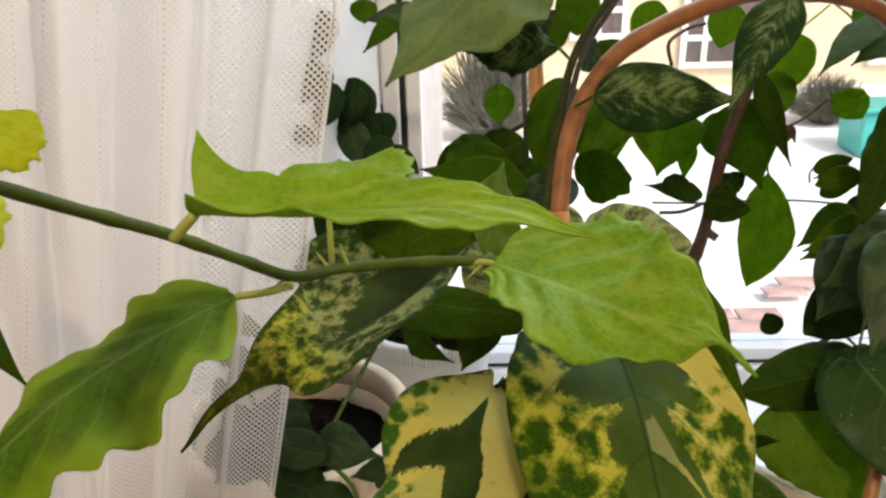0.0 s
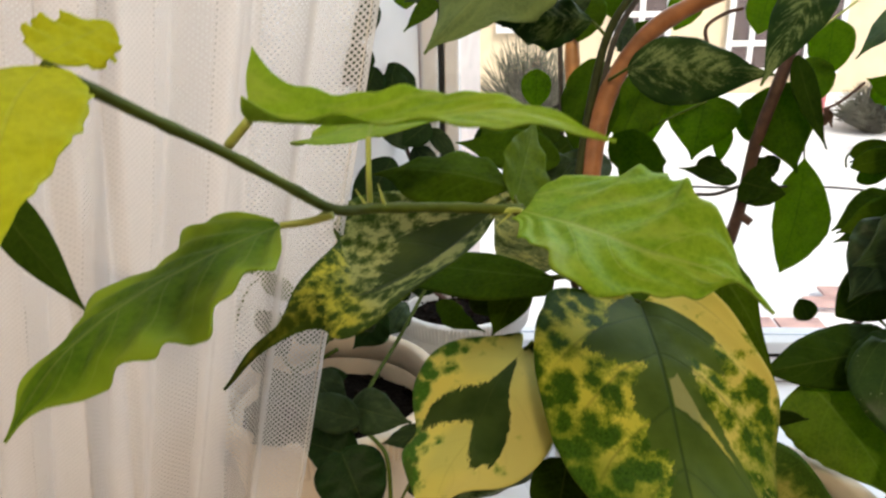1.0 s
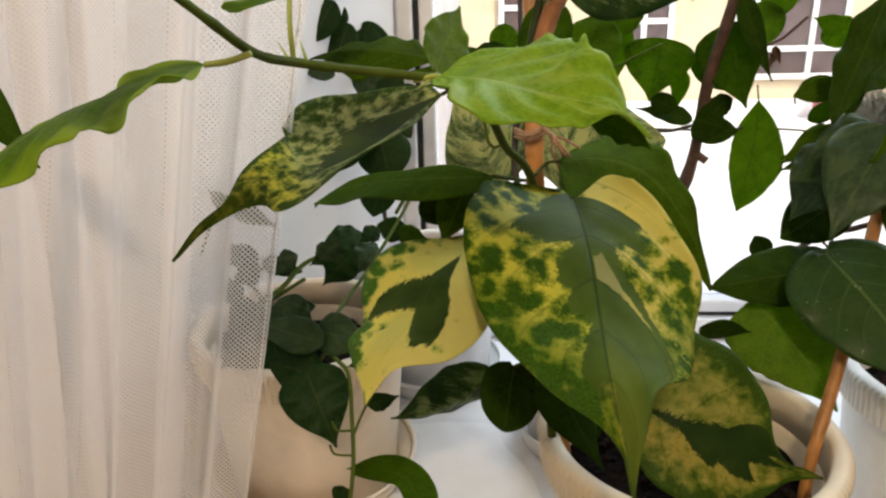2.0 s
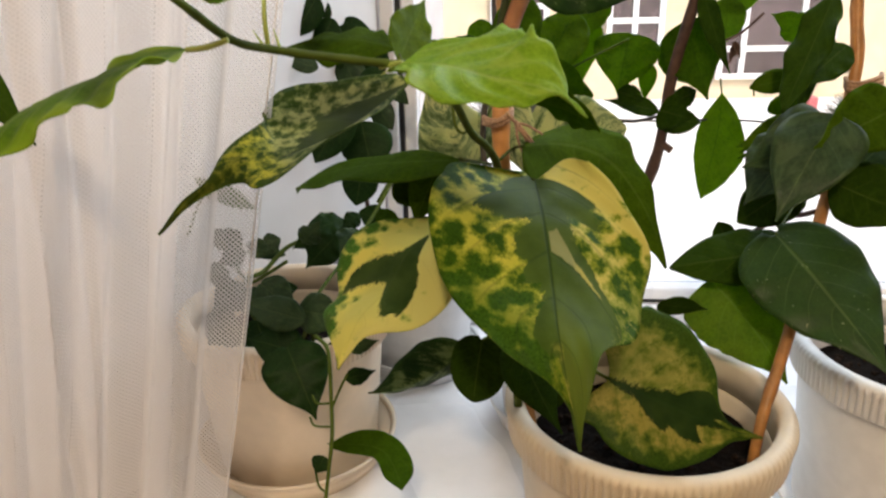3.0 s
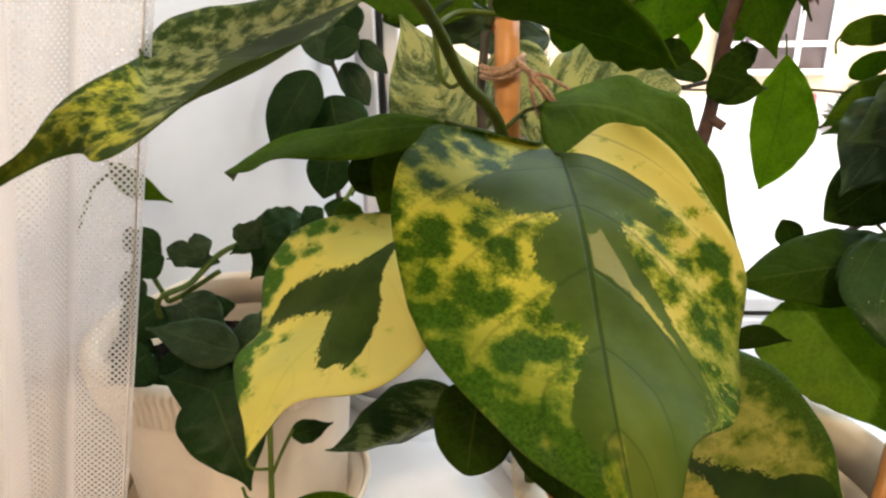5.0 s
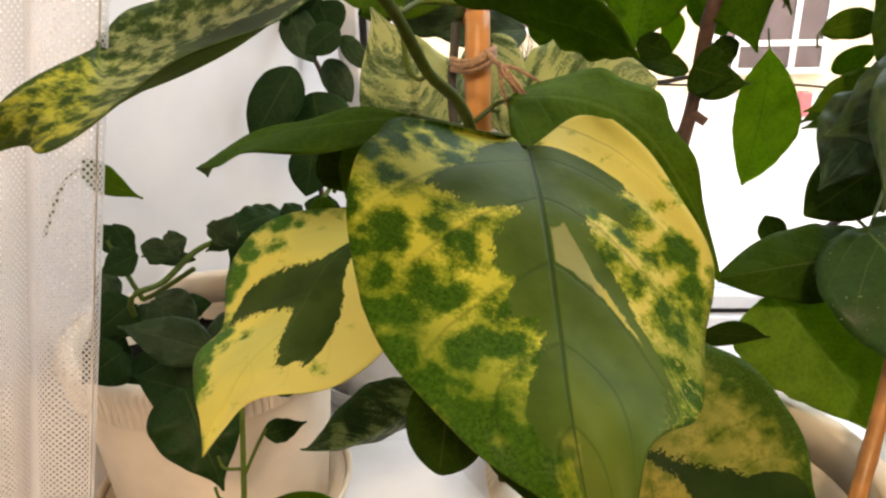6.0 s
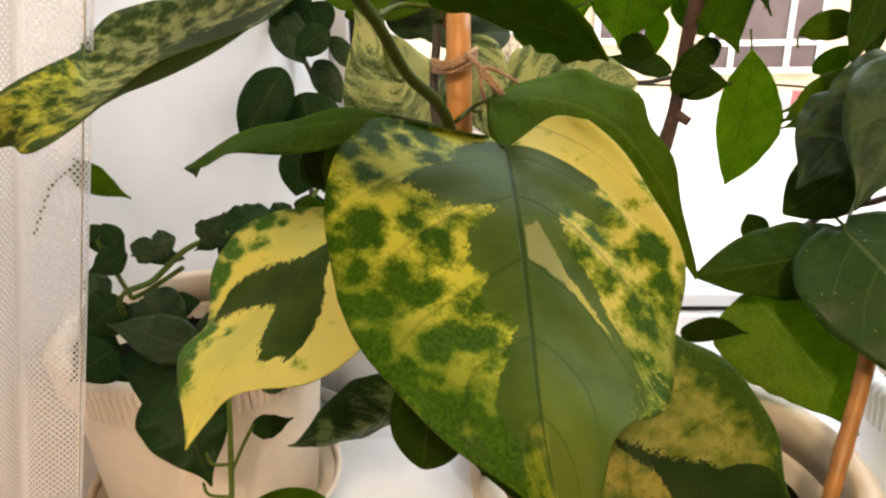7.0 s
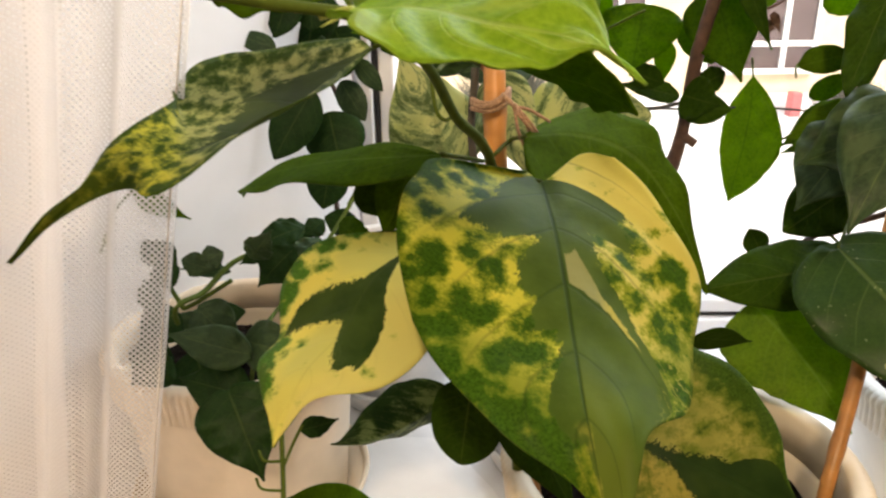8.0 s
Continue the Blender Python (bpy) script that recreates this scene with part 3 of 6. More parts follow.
def lace():
    """Sheer curtain cloth: fine weave, with bands of open net where one sees through the holes."""
    m = Nodes("sheer_lace")
    sep = m.tree.nodes.new("ShaderNodeSeparateXYZ")
    m.put(sep.inputs[0], m.coords("UV"))
    x, z = sep.outputs[0], sep.outputs[1]
    a = m.math("SINE", m.math("MULTIPLY", m.math("ADD", x, m.math("MULTIPLY", z, 0.75)), 2350.0))
    b = m.math("SINE", m.math("MULTIPLY", m.math("SUBTRACT", x, m.math("MULTIPLY", z, 0.75)), 2350.0))
    holes = m.step(m.math("MINIMUM", a, b), -0.35, 0.15)
    patch = m.noise(17, 3, None)
    bands = m.tree.nodes.new("ShaderNodeValToRGB")
    m.put(bands.inputs[0], m.math("MULTIPLY", x, 3.0))
    bar = bands.color_ramp.elements
    stops = ((0.0, 0.0), (0.012, 0.9), (0.075, 0.9), (0.085, 0.25), (0.105, 0.3), (0.112, 0.75), (0.165, 0.7), (0.175, 0.15), (0.27, 0.12), (0.28, 0.8), (0.325, 0.75),
             (0.335, 0.15), (0.35, 0.7), (0.375, 0.65), (0.39, 0.08), (0.45, 0.1), (0.46, 0.75), (0.51, 0.7), (0.52, 0.1), (0.60, 0.1), (0.61, 0.7), (0.65, 0.7), (0.66, 0.1), (0.85, 0.12), (0.86, 0.6), (0.90, 0.1))
    while len(bar) < len(stops):
        bar.new(0.5)
    for e, (at, value) in zip(bar, stops):
        e.position, e.color = at, (value, value, value, 1)
    net = m.step(m.math("ADD", bands.outputs[0], m.math("MULTIPLY", m.math("SUBTRACT", patch, 0.5), 0.6)), 0.40, 0.54)
    open_part = m.math("MULTIPLY", holes, m.math("MULTIPLY_ADD", net, 0.70, 0.08))
    cover = m.math("SUBTRACT", m.math("MULTIPLY_ADD", m.step(x, 0.075, 0.055), -0.12, 0.88), open_part)
    thread = m.noise(900, 2, None)
    colour = m.mix(m.step(thread, 0.3, 0.7), (0.81, 0.79, 0.79), (0.86, 0.84, 0.84))
    diff = m.tree.nodes.new("ShaderNodeBsdfDiffuse")
    back = m.tree.nodes.new("ShaderNodeBsdfTranslucent")
    clear = m.tree.nodes.new("ShaderNodeBsdfTransparent")
    cloth, whole = m.tree.nodes.new("ShaderNodeMixShader"), m.tree.nodes.new("ShaderNodeMixShader")
    m.put(diff.inputs[0], colour)
    m.put(back.inputs[0], colour)
    cloth.inputs[0].default_value = 0.35
    m.tree.links.new(diff.outputs[0], cloth.inputs[1])
    m.tree.links.new(back.outputs[0], cloth.inputs[2])
    m.put(whole.inputs[0], cover)
    m.tree.links.new(clear.outputs[0], whole.inputs[1])
    m.tree.links.new(cloth.outputs[0], whole.inputs[2])
    m.tree.links.new(whole.outputs[0], m.out.inputs["Surface"])
    return m.mat


LACE = lace()
glass_nodes = Nodes("window_glass")
glass_nodes.set(Base_Color=(1.0, 1.0, 1.0), Roughness=0.0, IOR=1.45)
glass_nodes.bsdf.inputs["Transmission Weight"].default_value = 1.0
GLASS = glass_nodes.mat

# ---- building tools ----
SILL_Z = -0.021  # the top of the window sill


def part(name, bm, material, parent=None, label="", smooth=True):
    """Links a bmesh as one mesh object under a thing."""
    me = bpy.data.meshes.new(name)
    bm.normal_update()
    bm.to_mesh(me)
    bm.free()
    if smooth:
        me.polygons.foreach_set("use_smooth", [True] * len(me.polygons))
    me.materials.append(material)
    ob = new(name, me)
    ob.parent = parent
    if label:
        tagged(ob, label)
    return ob


def box(bm, lo, hi, bevel=0.0):
    made = bmesh.ops.create_cube(bm, size=1.0)["verts"]
    for v in made:
        v.co = Vector([a + (b - a) * (c + 0.5) for a, b, c in zip(lo, hi, v.co)])
    if bevel:
        edges = list({e for v in made for e in v.link_edges})
        bmesh.ops.bevel(bm, geom=edges, offset=bevel, segments=2, affect="EDGES", profile=0.5)
    return bm


def boxed(name, lo, hi, material, parent=None, bevel=0.002, label=""):
    return part(name, box(bmesh.new(), lo, hi, bevel), material, parent, label, smooth=False)


def smooth_line(points, steps=6):
    """A Catmull-Rom line through the points (each x, y, z, radius)."""
    p = [Vector(q) for q in points]
    p = [p[0] * 2 - p[1]] + p + [p[-1] * 2 - p[-2]]
    line = []
    for i in range(1, len(p) - 2):
        for k in range(steps):
            t = k / steps
            line.append(0.5 * (2 * p[i] + (p[i + 1] - p[i - 1]) * t + (2 * p[i - 1] - 5 * p[i] + 4 * p[i + 1] - p[i + 2]) * t * t
                               + (3 * p[i] - p[i - 1] - 3 * p[i + 1] + p[i + 2]) * t ** 3))
    return line + [p[-2]]


def tube(points, sides=10, steps=6, knobs=0.0, gap=0.03):
    """A round stem along points of (x, y, z, radius), slightly uneven, with swollen nodes where knobs is set."""
    line = smooth_line(points, steps)
    bm, rings, run = bmesh.new(), [], 0.0
    ref = Vector((0.31, 0.2, 0.93))
    for i, q in enumerate(line):
        here = Vector(q[:3])
        ahead = (Vector(line[min(i + 1, len(line) - 1)][:3]) - Vector(line[max(i - 1, 0)][:3])).normalized()
        run += (here - Vector(line[max(i - 1, 0)][:3])).length
        side = ahead.cross(ref)
        side = side.normalized() if side.length > 1e-4 else Vector((1, 0, 0))
        up = side.cross(ahead)
        r = q[3] * (1 + 0.07 * noise.noise(here * 60))
        if knobs:
            r *= 1 + knobs * max(0.0, math.cos(run / gap * math.tau)) ** 12
        rings.append([bm.verts.new(here + r * (math.cos(a) * side + math.sin(a) * up)) for a in (math.tau * k / sides for k in range(sides))])
    for a, b in zip(rings, rings[1:]):
        for k in range(sides):
            bm.faces.new((a[k], a[(k + 1) % sides], b[(k + 1) % sides], b[k]))
    bm.faces.new(rings[0][::-1])
    bm.faces.new(rings[-1])
    return bm


FORMS = {  # half width along the leaf, from base to tip
    "heart": ((0, 0.02, 0.07, 0.16, 0.27, 0.42, 0.57, 0.70, 0.80, 0.88, 0.94, 1), (0, 0.42, 0.76, 0.96, 1, 0.93, 0.76, 0.52, 0.30, 0.14, 0.06, 0)),
    "ovate": ((0, 0.02, 0.07, 0.18, 0.32, 0.47, 0.62, 0.75, 0.85, 0.92, 1), (0, 0.26, 0.56, 0.90, 1, 0.92, 0.70, 0.43, 0.21, 0.09, 0)),
    "shield": ((0, 0.01, 0.04, 0.10, 0.20, 0.34, 0.49, 0.64, 0.77, 0.87, 0.94, 1), (0, 0.40, 0.68, 0.88, 1, 0.98, 0.87, 0.64, 0.37, 0.17, 0.06, 0)),
    "round": ((0, 0.02, 0.07, 0.18, 0.36, 0.56, 0.74, 0.88, 0.96, 1), (0, 0.42, 0.70, 0.93, 1, 0.98, 0.84, 0.58, 0.30, 0)),
    "oval": ((0, 0.02, 0.08, 0.20, 0.38, 0.56, 0.74, 0.87, 0.95, 1), (0, 0.24, 0.56, 0.88, 1, 0.96, 0.75, 0.45, 0.20, 0)),
    "lance": ((0, 0.03, 0.10, 0.24, 0.40, 0.56, 0.70, 0.82, 0.91, 1), (0, 0.18, 0.44, 0.82, 1, 0.86, 0.56, 0.27, 0.10, 0)),
}


def half_width(form, v):
    """The outline's half width at v, smoothed between the listed places."""
    at, width = FORMS[form]
    return float(np.mean(np.interp([v - 0.03 * min(1, v * 12), v, v + 0.03 * min(1, (1 - v) * 12)], at, width)))


def blade(base, tip, n, width, form="ovate", bend=0.0, curl=0.0, fold=0.0, cup=0.0, wave=0.0, waves=4.0, skew=0.0, twist=0.0,
          heart=0.0, lean=0.0, teeth=0.0, uneven=0.0, seed=0.0, rows=26, cols=12, thick=0.00045, crease=0.004):
    """A leaf from base to tip. n: the way its upper face looks. form: its outline. bend: arch towards n. curl: how far
    the tip drops back. crease: relief between the side veins. fold, cup: degrees by which the halves rise at the midrib and towards the edge. skew: sideways arc of the midrib.
    heart: how far the basal lobes reach back. lean: what one half rises more than the other. uneven: how much wider one half is."""
    base, tip, n = Vector(base), Vector(tip), Vector(n)
    axis = tip - base
    length = axis.length
    axis.normalize()
    n = (n - axis * n.dot(axis)).normalized()
    side = axis.cross(n)
    bm = bmesh.new()
    uv = bm.loops.layers.uv.new("UVMap")
    grid = []
    for i in range(rows + 1):
        v = i / rows
        v = v ** 1.25 if i < rows else 1.0
        arch = 4 * v * (1 - v)
        mid = base + axis * (length * v) + n * (length * (bend * arch - curl * max(0.0, v - 0.55) ** 2 * 4.9 * (1 if curl else 0))) + side * (length * skew * arch)
        turn = radians(twist) * (v - 0.3)
        across, above = side * math.cos(turn) + n * math.sin(turn), n * math.cos(turn) - side * math.sin(turn)
        half = 0.5 * width * half_width(form, v)
        half = max(half, 0.0006)
        line = []
        for j in range(cols + 1):
            u = 2 * j / cols - 1
            w = half * (1 + uneven * (1 if u > 0 else -1))
            rip = 1 + teeth * (1.6 * noise.noise(Vector((v * 13, seed, 3 * math.copysign(1, u)))) + 0.7 * math.sin(v * 62 + seed * 2 + math.copysign(2, u))) * abs(u) ** 2 * min(1, 5 * v) * min(1, 4 * (1 - v))
            reach = abs(u) * w * rip
            way = 1 if u > 0 else -1
            lift = math.tan(radians(fold + lean * way)) * reach + math.tan(radians(cup)) * reach * abs(u)
            lift += wave * width * u * u * math.sin(waves * math.tau * v + seed + (1.7 if u > 0 else 0)) * min(1, 4 * v) * min(1, 3 * (1 - v))
            lift += 0.012 * width * noise.noise(Vector((u * 2.2 + seed, v * 4, seed)))
            slant = v - 0.30 * abs(u) ** 1.25
            lift -= crease * width * math.cos(math.tau * 6.3 * slant) * min(1, 3 * abs(u)) * (1 - 0.5 * abs(u)) * min(1, 5 * v) * min(1, 3 * (1 - v))
            back = heart * width * abs(u) ** 1.6 * max(0.0, 1 - v * 2.2) ** 2
            line.append(bm.verts.new(mid + across * math.copysign(reach, u) + above * lift - axis * back))
        grid.append(line)
    for i in range(rows):
        for j in range(cols):
            f = bm.faces.new((grid[i][j], grid[i][j + 1], grid[i + 1][j + 1], grid[i + 1][j]))
            for loop, (jj, ii) in zip(f.loops, ((j, i), (j + 1, i), (j + 1, i + 1), (j, i + 1))):
                loop[uv].uv = (jj / cols, (ii / rows) ** 1.25)
    bm.normal_update()
    if sum(f.normal.dot(n) for f in bm.faces) < 0:
        bmesh.ops.reverse_faces(bm, faces=bm.faces[:])
    bmesh.ops.solidify(bm, geom=bm.faces[:], thickness=thick)
    return bm


def leaf(plant, base, tip, n, width, kind, label="", stalk=None, stalk_r=0.0012, **shape):
    """A leaf of a plant, with its stalk where one is given (the points from the stem to the leaf's base)."""
    made = part("leaf", blade(base, tip, n, width, **shape), LEAF[kind], plant, label)
    if stalk:
        pts = [(*q, stalk_r) for q in stalk] + [(*base, stalk_r * 0.9)]
        part("stalk", tube(pts, 7, 5), STEM_YOUNG if kind in ("bright", "lime") else STEM_GREEN, made)
    return made


def glide(at, values, x):
    """A smooth curve through values given at the places at."""
    at, values, x = np.asarray(at, float), np.asarray(values, float), np.asarray(x, float)
    slope = np.gradient(values, at, axis=0)
    i = np.clip(np.searchsorted(at, x, side="right") - 1, 0, len(at) - 2)
    h = at[i + 1] - at[i]
    t = (x - at[i]) / h
    if values.ndim > 1:
        t, h = t[:, None], h[:, None]
    return values[i] * (1 + 2 * t) * (1 - t) ** 2 + values[i + 1] * t * t * (3 - 2 * t) + h * (slope[i] * t * (1 - t) ** 2 + slope[i + 1] * t * t * (t - 1))


RIB_AT, WIDTH_AT, LIFT_AT = (0, 0.25, 0.5, 0.75, 1), (0, 0.06, 0.16, 0.30, 0.45, 0.60, 0.72, 0.82, 0.91, 1), (0, 0.35, 0.7, 1)


def shaped_leaf(plant, kind, under, label, rib, n, twist, widths, folds, cups, lobes, teeth=0.0, wave=0.0, waves=3.0, crease=0.006, seed=0.0, rows=64, cols=28,
                thick=0.0005, stalk=None, stalk_r=0.0014):
    """A large leaf along a bent midrib. n: the way its upper face looks at the base; twist: how it turns on the way to the tip.
    widths, folds, cups, lobes: for either half, its width, the degrees by which it rises and bends, and how far its lobe reaches back."""
    v = np.linspace(0, 1, rows + 1) ** 1.2
    mid = glide(RIB_AT, rib, v)
    ahead = glide(RIB_AT, rib, np.minimum(v + 0.001, 1)) - glide(RIB_AT, rib, np.maximum(v - 0.001, 0))
    ahead /= np.linalg.norm(ahead, axis=1)[:, None]
    face = np.asarray(n) - ahead * (ahead @ np.asarray(n))[:, None]
    face /= np.linalg.norm(face, axis=1)[:, None]
    across = np.cross(ahead, face)
    turn = np.radians(glide((0, 0.5, 1), twist, v))[:, None]
    across, face = across * np.cos(turn) + face * np.sin(turn), face * np.cos(turn) - across * np.sin(turn)
    grid = np.zeros((rows + 1, cols + 1, 3))
    size = 2 * max(widths[0])
    for j in range(cols + 1):
        u = 2 * j / cols - 1
        far, k = abs(u), 0 if u > 0 else 1
        ease = np.minimum(1, 5 * v) * np.minimum(1, 4 * (1 - v))
        bite = np.array([1.5 * noise.noise(Vector((q * 12, seed, 3 * (1 if u > 0 else -1)))) + 0.6 * math.sin(q * 58 + seed * 2 + (2 if u > 0 else -2)) for q in v])
        reach = far * np.maximum(glide(WIDTH_AT, widths[k], v), 0.0005) * (1 + teeth * bite * far ** 2 * ease)
        lift = np.radians(glide(LIFT_AT, folds[k], v) + 0.5 * far * glide(LIFT_AT, cups[k], v))
        back = lobes[k] * (0.75 * math.sin(math.pi * far ** 1.3) ** 1.4 + 0.3 * far ** 1.5 if far < 1 else 0.3) * np.maximum(0, 1 - 2.2 * v) ** 2
        relief = wave * size * far ** 2 * np.sin(waves * math.tau * v + seed + (1.7 if u > 0 else 0)) * ease
        relief += np.array([0.010 * size * noise.noise(Vector((u * 2.2 + seed, q * 4, seed))) for q in v])
        relief -= crease * size * np.cos(math.tau * 6.3 * (v - 0.30 * far ** 1.25)) * min(1, 3 * far) * (1 - 0.5 * far) * ease
        grid[:, j] = mid + across * (math.copysign(1, u) * reach * np.cos(lift))[:, None] + face * (reach * np.sin(lift) + relief)[:, None] - ahead * back[:, None]
    normal = np.cross(np.gradient(grid, axis=0), np.gradient(grid, axis=1))
    normal /= np.linalg.norm(normal, axis=2)[..., None] + 1e-9
    normal *= np.where((normal * face[:, None]).sum(-1).mean() < 0, -1, 1)
    bm = bmesh.new()
    uv = bm.loops.layers.uv.new("UVMap")
    top = [[bm.verts.new(p) for p in line] for line in grid]
    low = [[bm.verts.new(p) for p in line] for line in grid - normal * thick]

    def sheet(verts, places, index):
        f = bm.faces.new(verts)
        f.material_index = index
        for loop, (jj, ii) in zip(f.loops, places):
            loop[uv].uv = (jj / cols, v[ii])

    for i in range(rows):
        for j in range(cols):
            at = ((j, i), (j + 1, i), (j + 1, i + 1), (j, i + 1))
            sheet([top[b][a] for a, b in at], at, 0)
            sheet([low[b][a] for a, b in at[::-1]], at[::-1], 1)
    ring = [(j, 0) for j in range(cols)] + [(cols, i) for i in range(rows)] + [(j, rows) for j in range(cols, 0, -1)] + [(0, i) for i in range(rows, 0, -1)]
    for a, b in zip(ring, ring[1:] + ring[:1]):
        sheet([top[a[1]][a[0]], low[a[1]][a[0]], low[b[1]][b[0]], top[b[1]][b[0]]], (a, a, b, b), 1)
    bmesh.ops.recalc_face_normals(bm, faces=bm.faces[:])
    made = part("leaf", bm, LEAF[kind], plant, label)
    made.data.materials.append(LEAF[under])
    if stalk:
        part("stalk", tube([(*q, stalk_r) for q in stalk] + [(*rib[0], stalk_r * 0.9)], 8, 5), STEM_YOUNG if kind in ("bright", "fresh") else STEM_GREEN, made)
    return made


def stem(plant, points, material, name="stem", **how):
    return part(name, tube(points, **how), material, plant)


def thing(name, label, category, at=(0, 0, 0), group=""):
    """The Empty at a thing's base that holds its parts; parts keep world places."""
    return tagged(new(name), label, category, group)


def lathe(profile, segments=72, ribs=None, closed=False):
    """A turned form from (radius, z) pairs. ribs: the depth of the grooves, by profile point; one groove every six segments."""
    bm, rings = bmesh.new(), []
    for i, (r, z) in enumerate(profile):
        ring = []
        for k in range(segments):
            a = math.tau * k / segments
            rr = r
            if ribs and i in ribs:
                rr = r - ribs[i] * (0.0, 0.05, 0.28, 1.0, 0.28, 0.05)[k % 6]
            ring.append(bm.verts.new((rr * math.cos(a), rr * math.sin(a), z)))
        rings.append(ring)
    for a, b in zip(rings, rings[1:] + ([rings[0]] if closed else [])):
        for k in range(segments):
            bm.faces.new((a[k], a[(k + 1) % segments], b[(k + 1) % segments], b[k]))
    if not closed:
        bm.faces.new(rings[0][::-1])
        bm.faces.new(rings[-1])
    return bm


def moved(bm, x, y, z=0.0):
    bmesh.ops.translate(bm, verts=bm.verts[:], vec=(x, y, z))
    return bm


def flower_pot(label, x, y, rim, top, material, saucer=True, seed=1):
    """A ribbed-rim plastic pot filled with soil. rim: outer radius of the rim; top: its height."""
    pot = thing("flower_pot", label, "flower pot", group="flower pots on the window sill")
    foot = SILL_Z + (0.006 if saucer else 0.0)
    low, lip = rim * 0.78, rim * 0.30
    wall = [(low - 0.006, foot), (low, foot + 0.006), (rim * 0.895, top - lip - 0.004), (rim * 0.90, top - lip + 0.004), (rim * 0.862, top - lip + 0.004), (rim * 0.85, top - lip), (rim * 0.80, top - lip * 1.5), (low * 0.9, foot + 0.01)]
    part("body", moved(lathe(wall, 96), x, y), material, pot)
    band = [(rim * 0.905, top - lip), (rim * 0.955, top - lip + 0.001), (rim * 0.978, top - lip + 0.003), (rim * 0.992, top - 0.0120), (rim * 1.004, top - 0.0075), (rim * 0.998, top - 0.0042), (rim * 0.975, top - 0.0012), (rim * 0.935, top + 0.0005), (rim * 0.885, top - 0.0004), (rim * 0.867, top - 0.003), (rim * 0.864, top - lip + 0.0045), (rim * 0.90, top - lip + 0.0045)]
    part("rim", moved(lathe(band, 696, {2: 0.0022, 3: 0.0040, 4: 0.0038, 5: 0.0022}, closed=True), x, y), material, pot, "ribbed rim")
    level = top - lip * 1.35
    bm = bmesh.new()
    rng = random.Random(seed)
    rings = []
    for i in range(15):
        r = rim * 0.825 * i / 14
        rings.append([bm.verts.new((x + r * math.cos(a), y + r * math.sin(a), level + 0.006 * noise.noise(Vector((r * 70, a * 3, seed))) + (0.004 if i < 13 else 0))) for a in (math.tau * k / 40 for k in range(40))])
    for a, b in zip(rings, rings[1:]):
        for k in range(40):
            bm.faces.new((a[k], b[k], b[(k + 1) % 40], a[(k + 1) % 40]))
    bmesh.ops.remove_doubles(bm, verts=bm.verts[:], dist=1e-6)
    soil = part("soil", bm, SOIL, pot, "dark crumbly potting soil")
    bm = bmesh.new()
    for _ in range(90):
        r, a, s = rim * 0.77 * math.sqrt(rng.random()), rng.random() * math.tau, rng.uniform(0.0015, 0.0045)
        made = bmesh.ops.create_icosphere(bm, subdivisions=1, radius=s)["verts"]
        for v in made:
            v.co = Vector((x + r * math.cos(a), y + r * math.sin(a), level + 0.006)) + Vector([c * rng.uniform(0.6, 1.3) for c in v.co])
    tagged(part("loose_soil", bm, CRUMB, soil), kind="stuff")
    if saucer:
        dish = thing("saucer", "plastic saucer of the same colour as the flower pot in it", "saucer", group="saucers under the flower pots")
        prof = [(rim * 0.82, 0.0), (rim * 0.84, 0.001), (rim * 0.945, 0.025), (rim * 0.92, 0.026), (rim * 0.82, 0.0045), (0.004, 0.004)]
        part("dish", moved(lathe(prof, 120), x, y, SILL_Z), material, dish)
        edge = [(rim * 0.948, 0.0251), (rim * 0.980, 0.029), (rim * 0.984, 0.031), (rim * 0.97, 0.0325), (rim * 0.945, 0.0315), (rim * 0.925, 0.0265)]
        part("lip", moved(lathe(edge, 120, None, True), x, y, SILL_Z), material, dish)
    return pot

# ---- the place: window bay, room, outdoors ----
GLASS_Y = 0.940
tagged(boxed("window_sill", (-0.44, 0.245, SILL_Z - 0.035), (1.42, 0.98, SILL_Z), SILL, None, 0.004), "white glossy laminate window sill crowded with flower pots", "window sill", kind="structure")



def prism(foot, low, high):
    """An upright block over the corners of foot."""
    bm = bmesh.new()
    a = [bm.verts.new((x, y, low)) for x, y in foot]
    b = [bm.verts.new((x, y, high)) for x, y in foot]
    bm.faces.new(a), bm.faces.new(b)
    for i in range(len(foot)):
        k = (i + 1) % len(foot)
        bm.faces.new((a[i], a[k], b[k], b[i]))
    bmesh.ops.recalc_face_normals(bm, faces=bm.faces[:])
    return bm


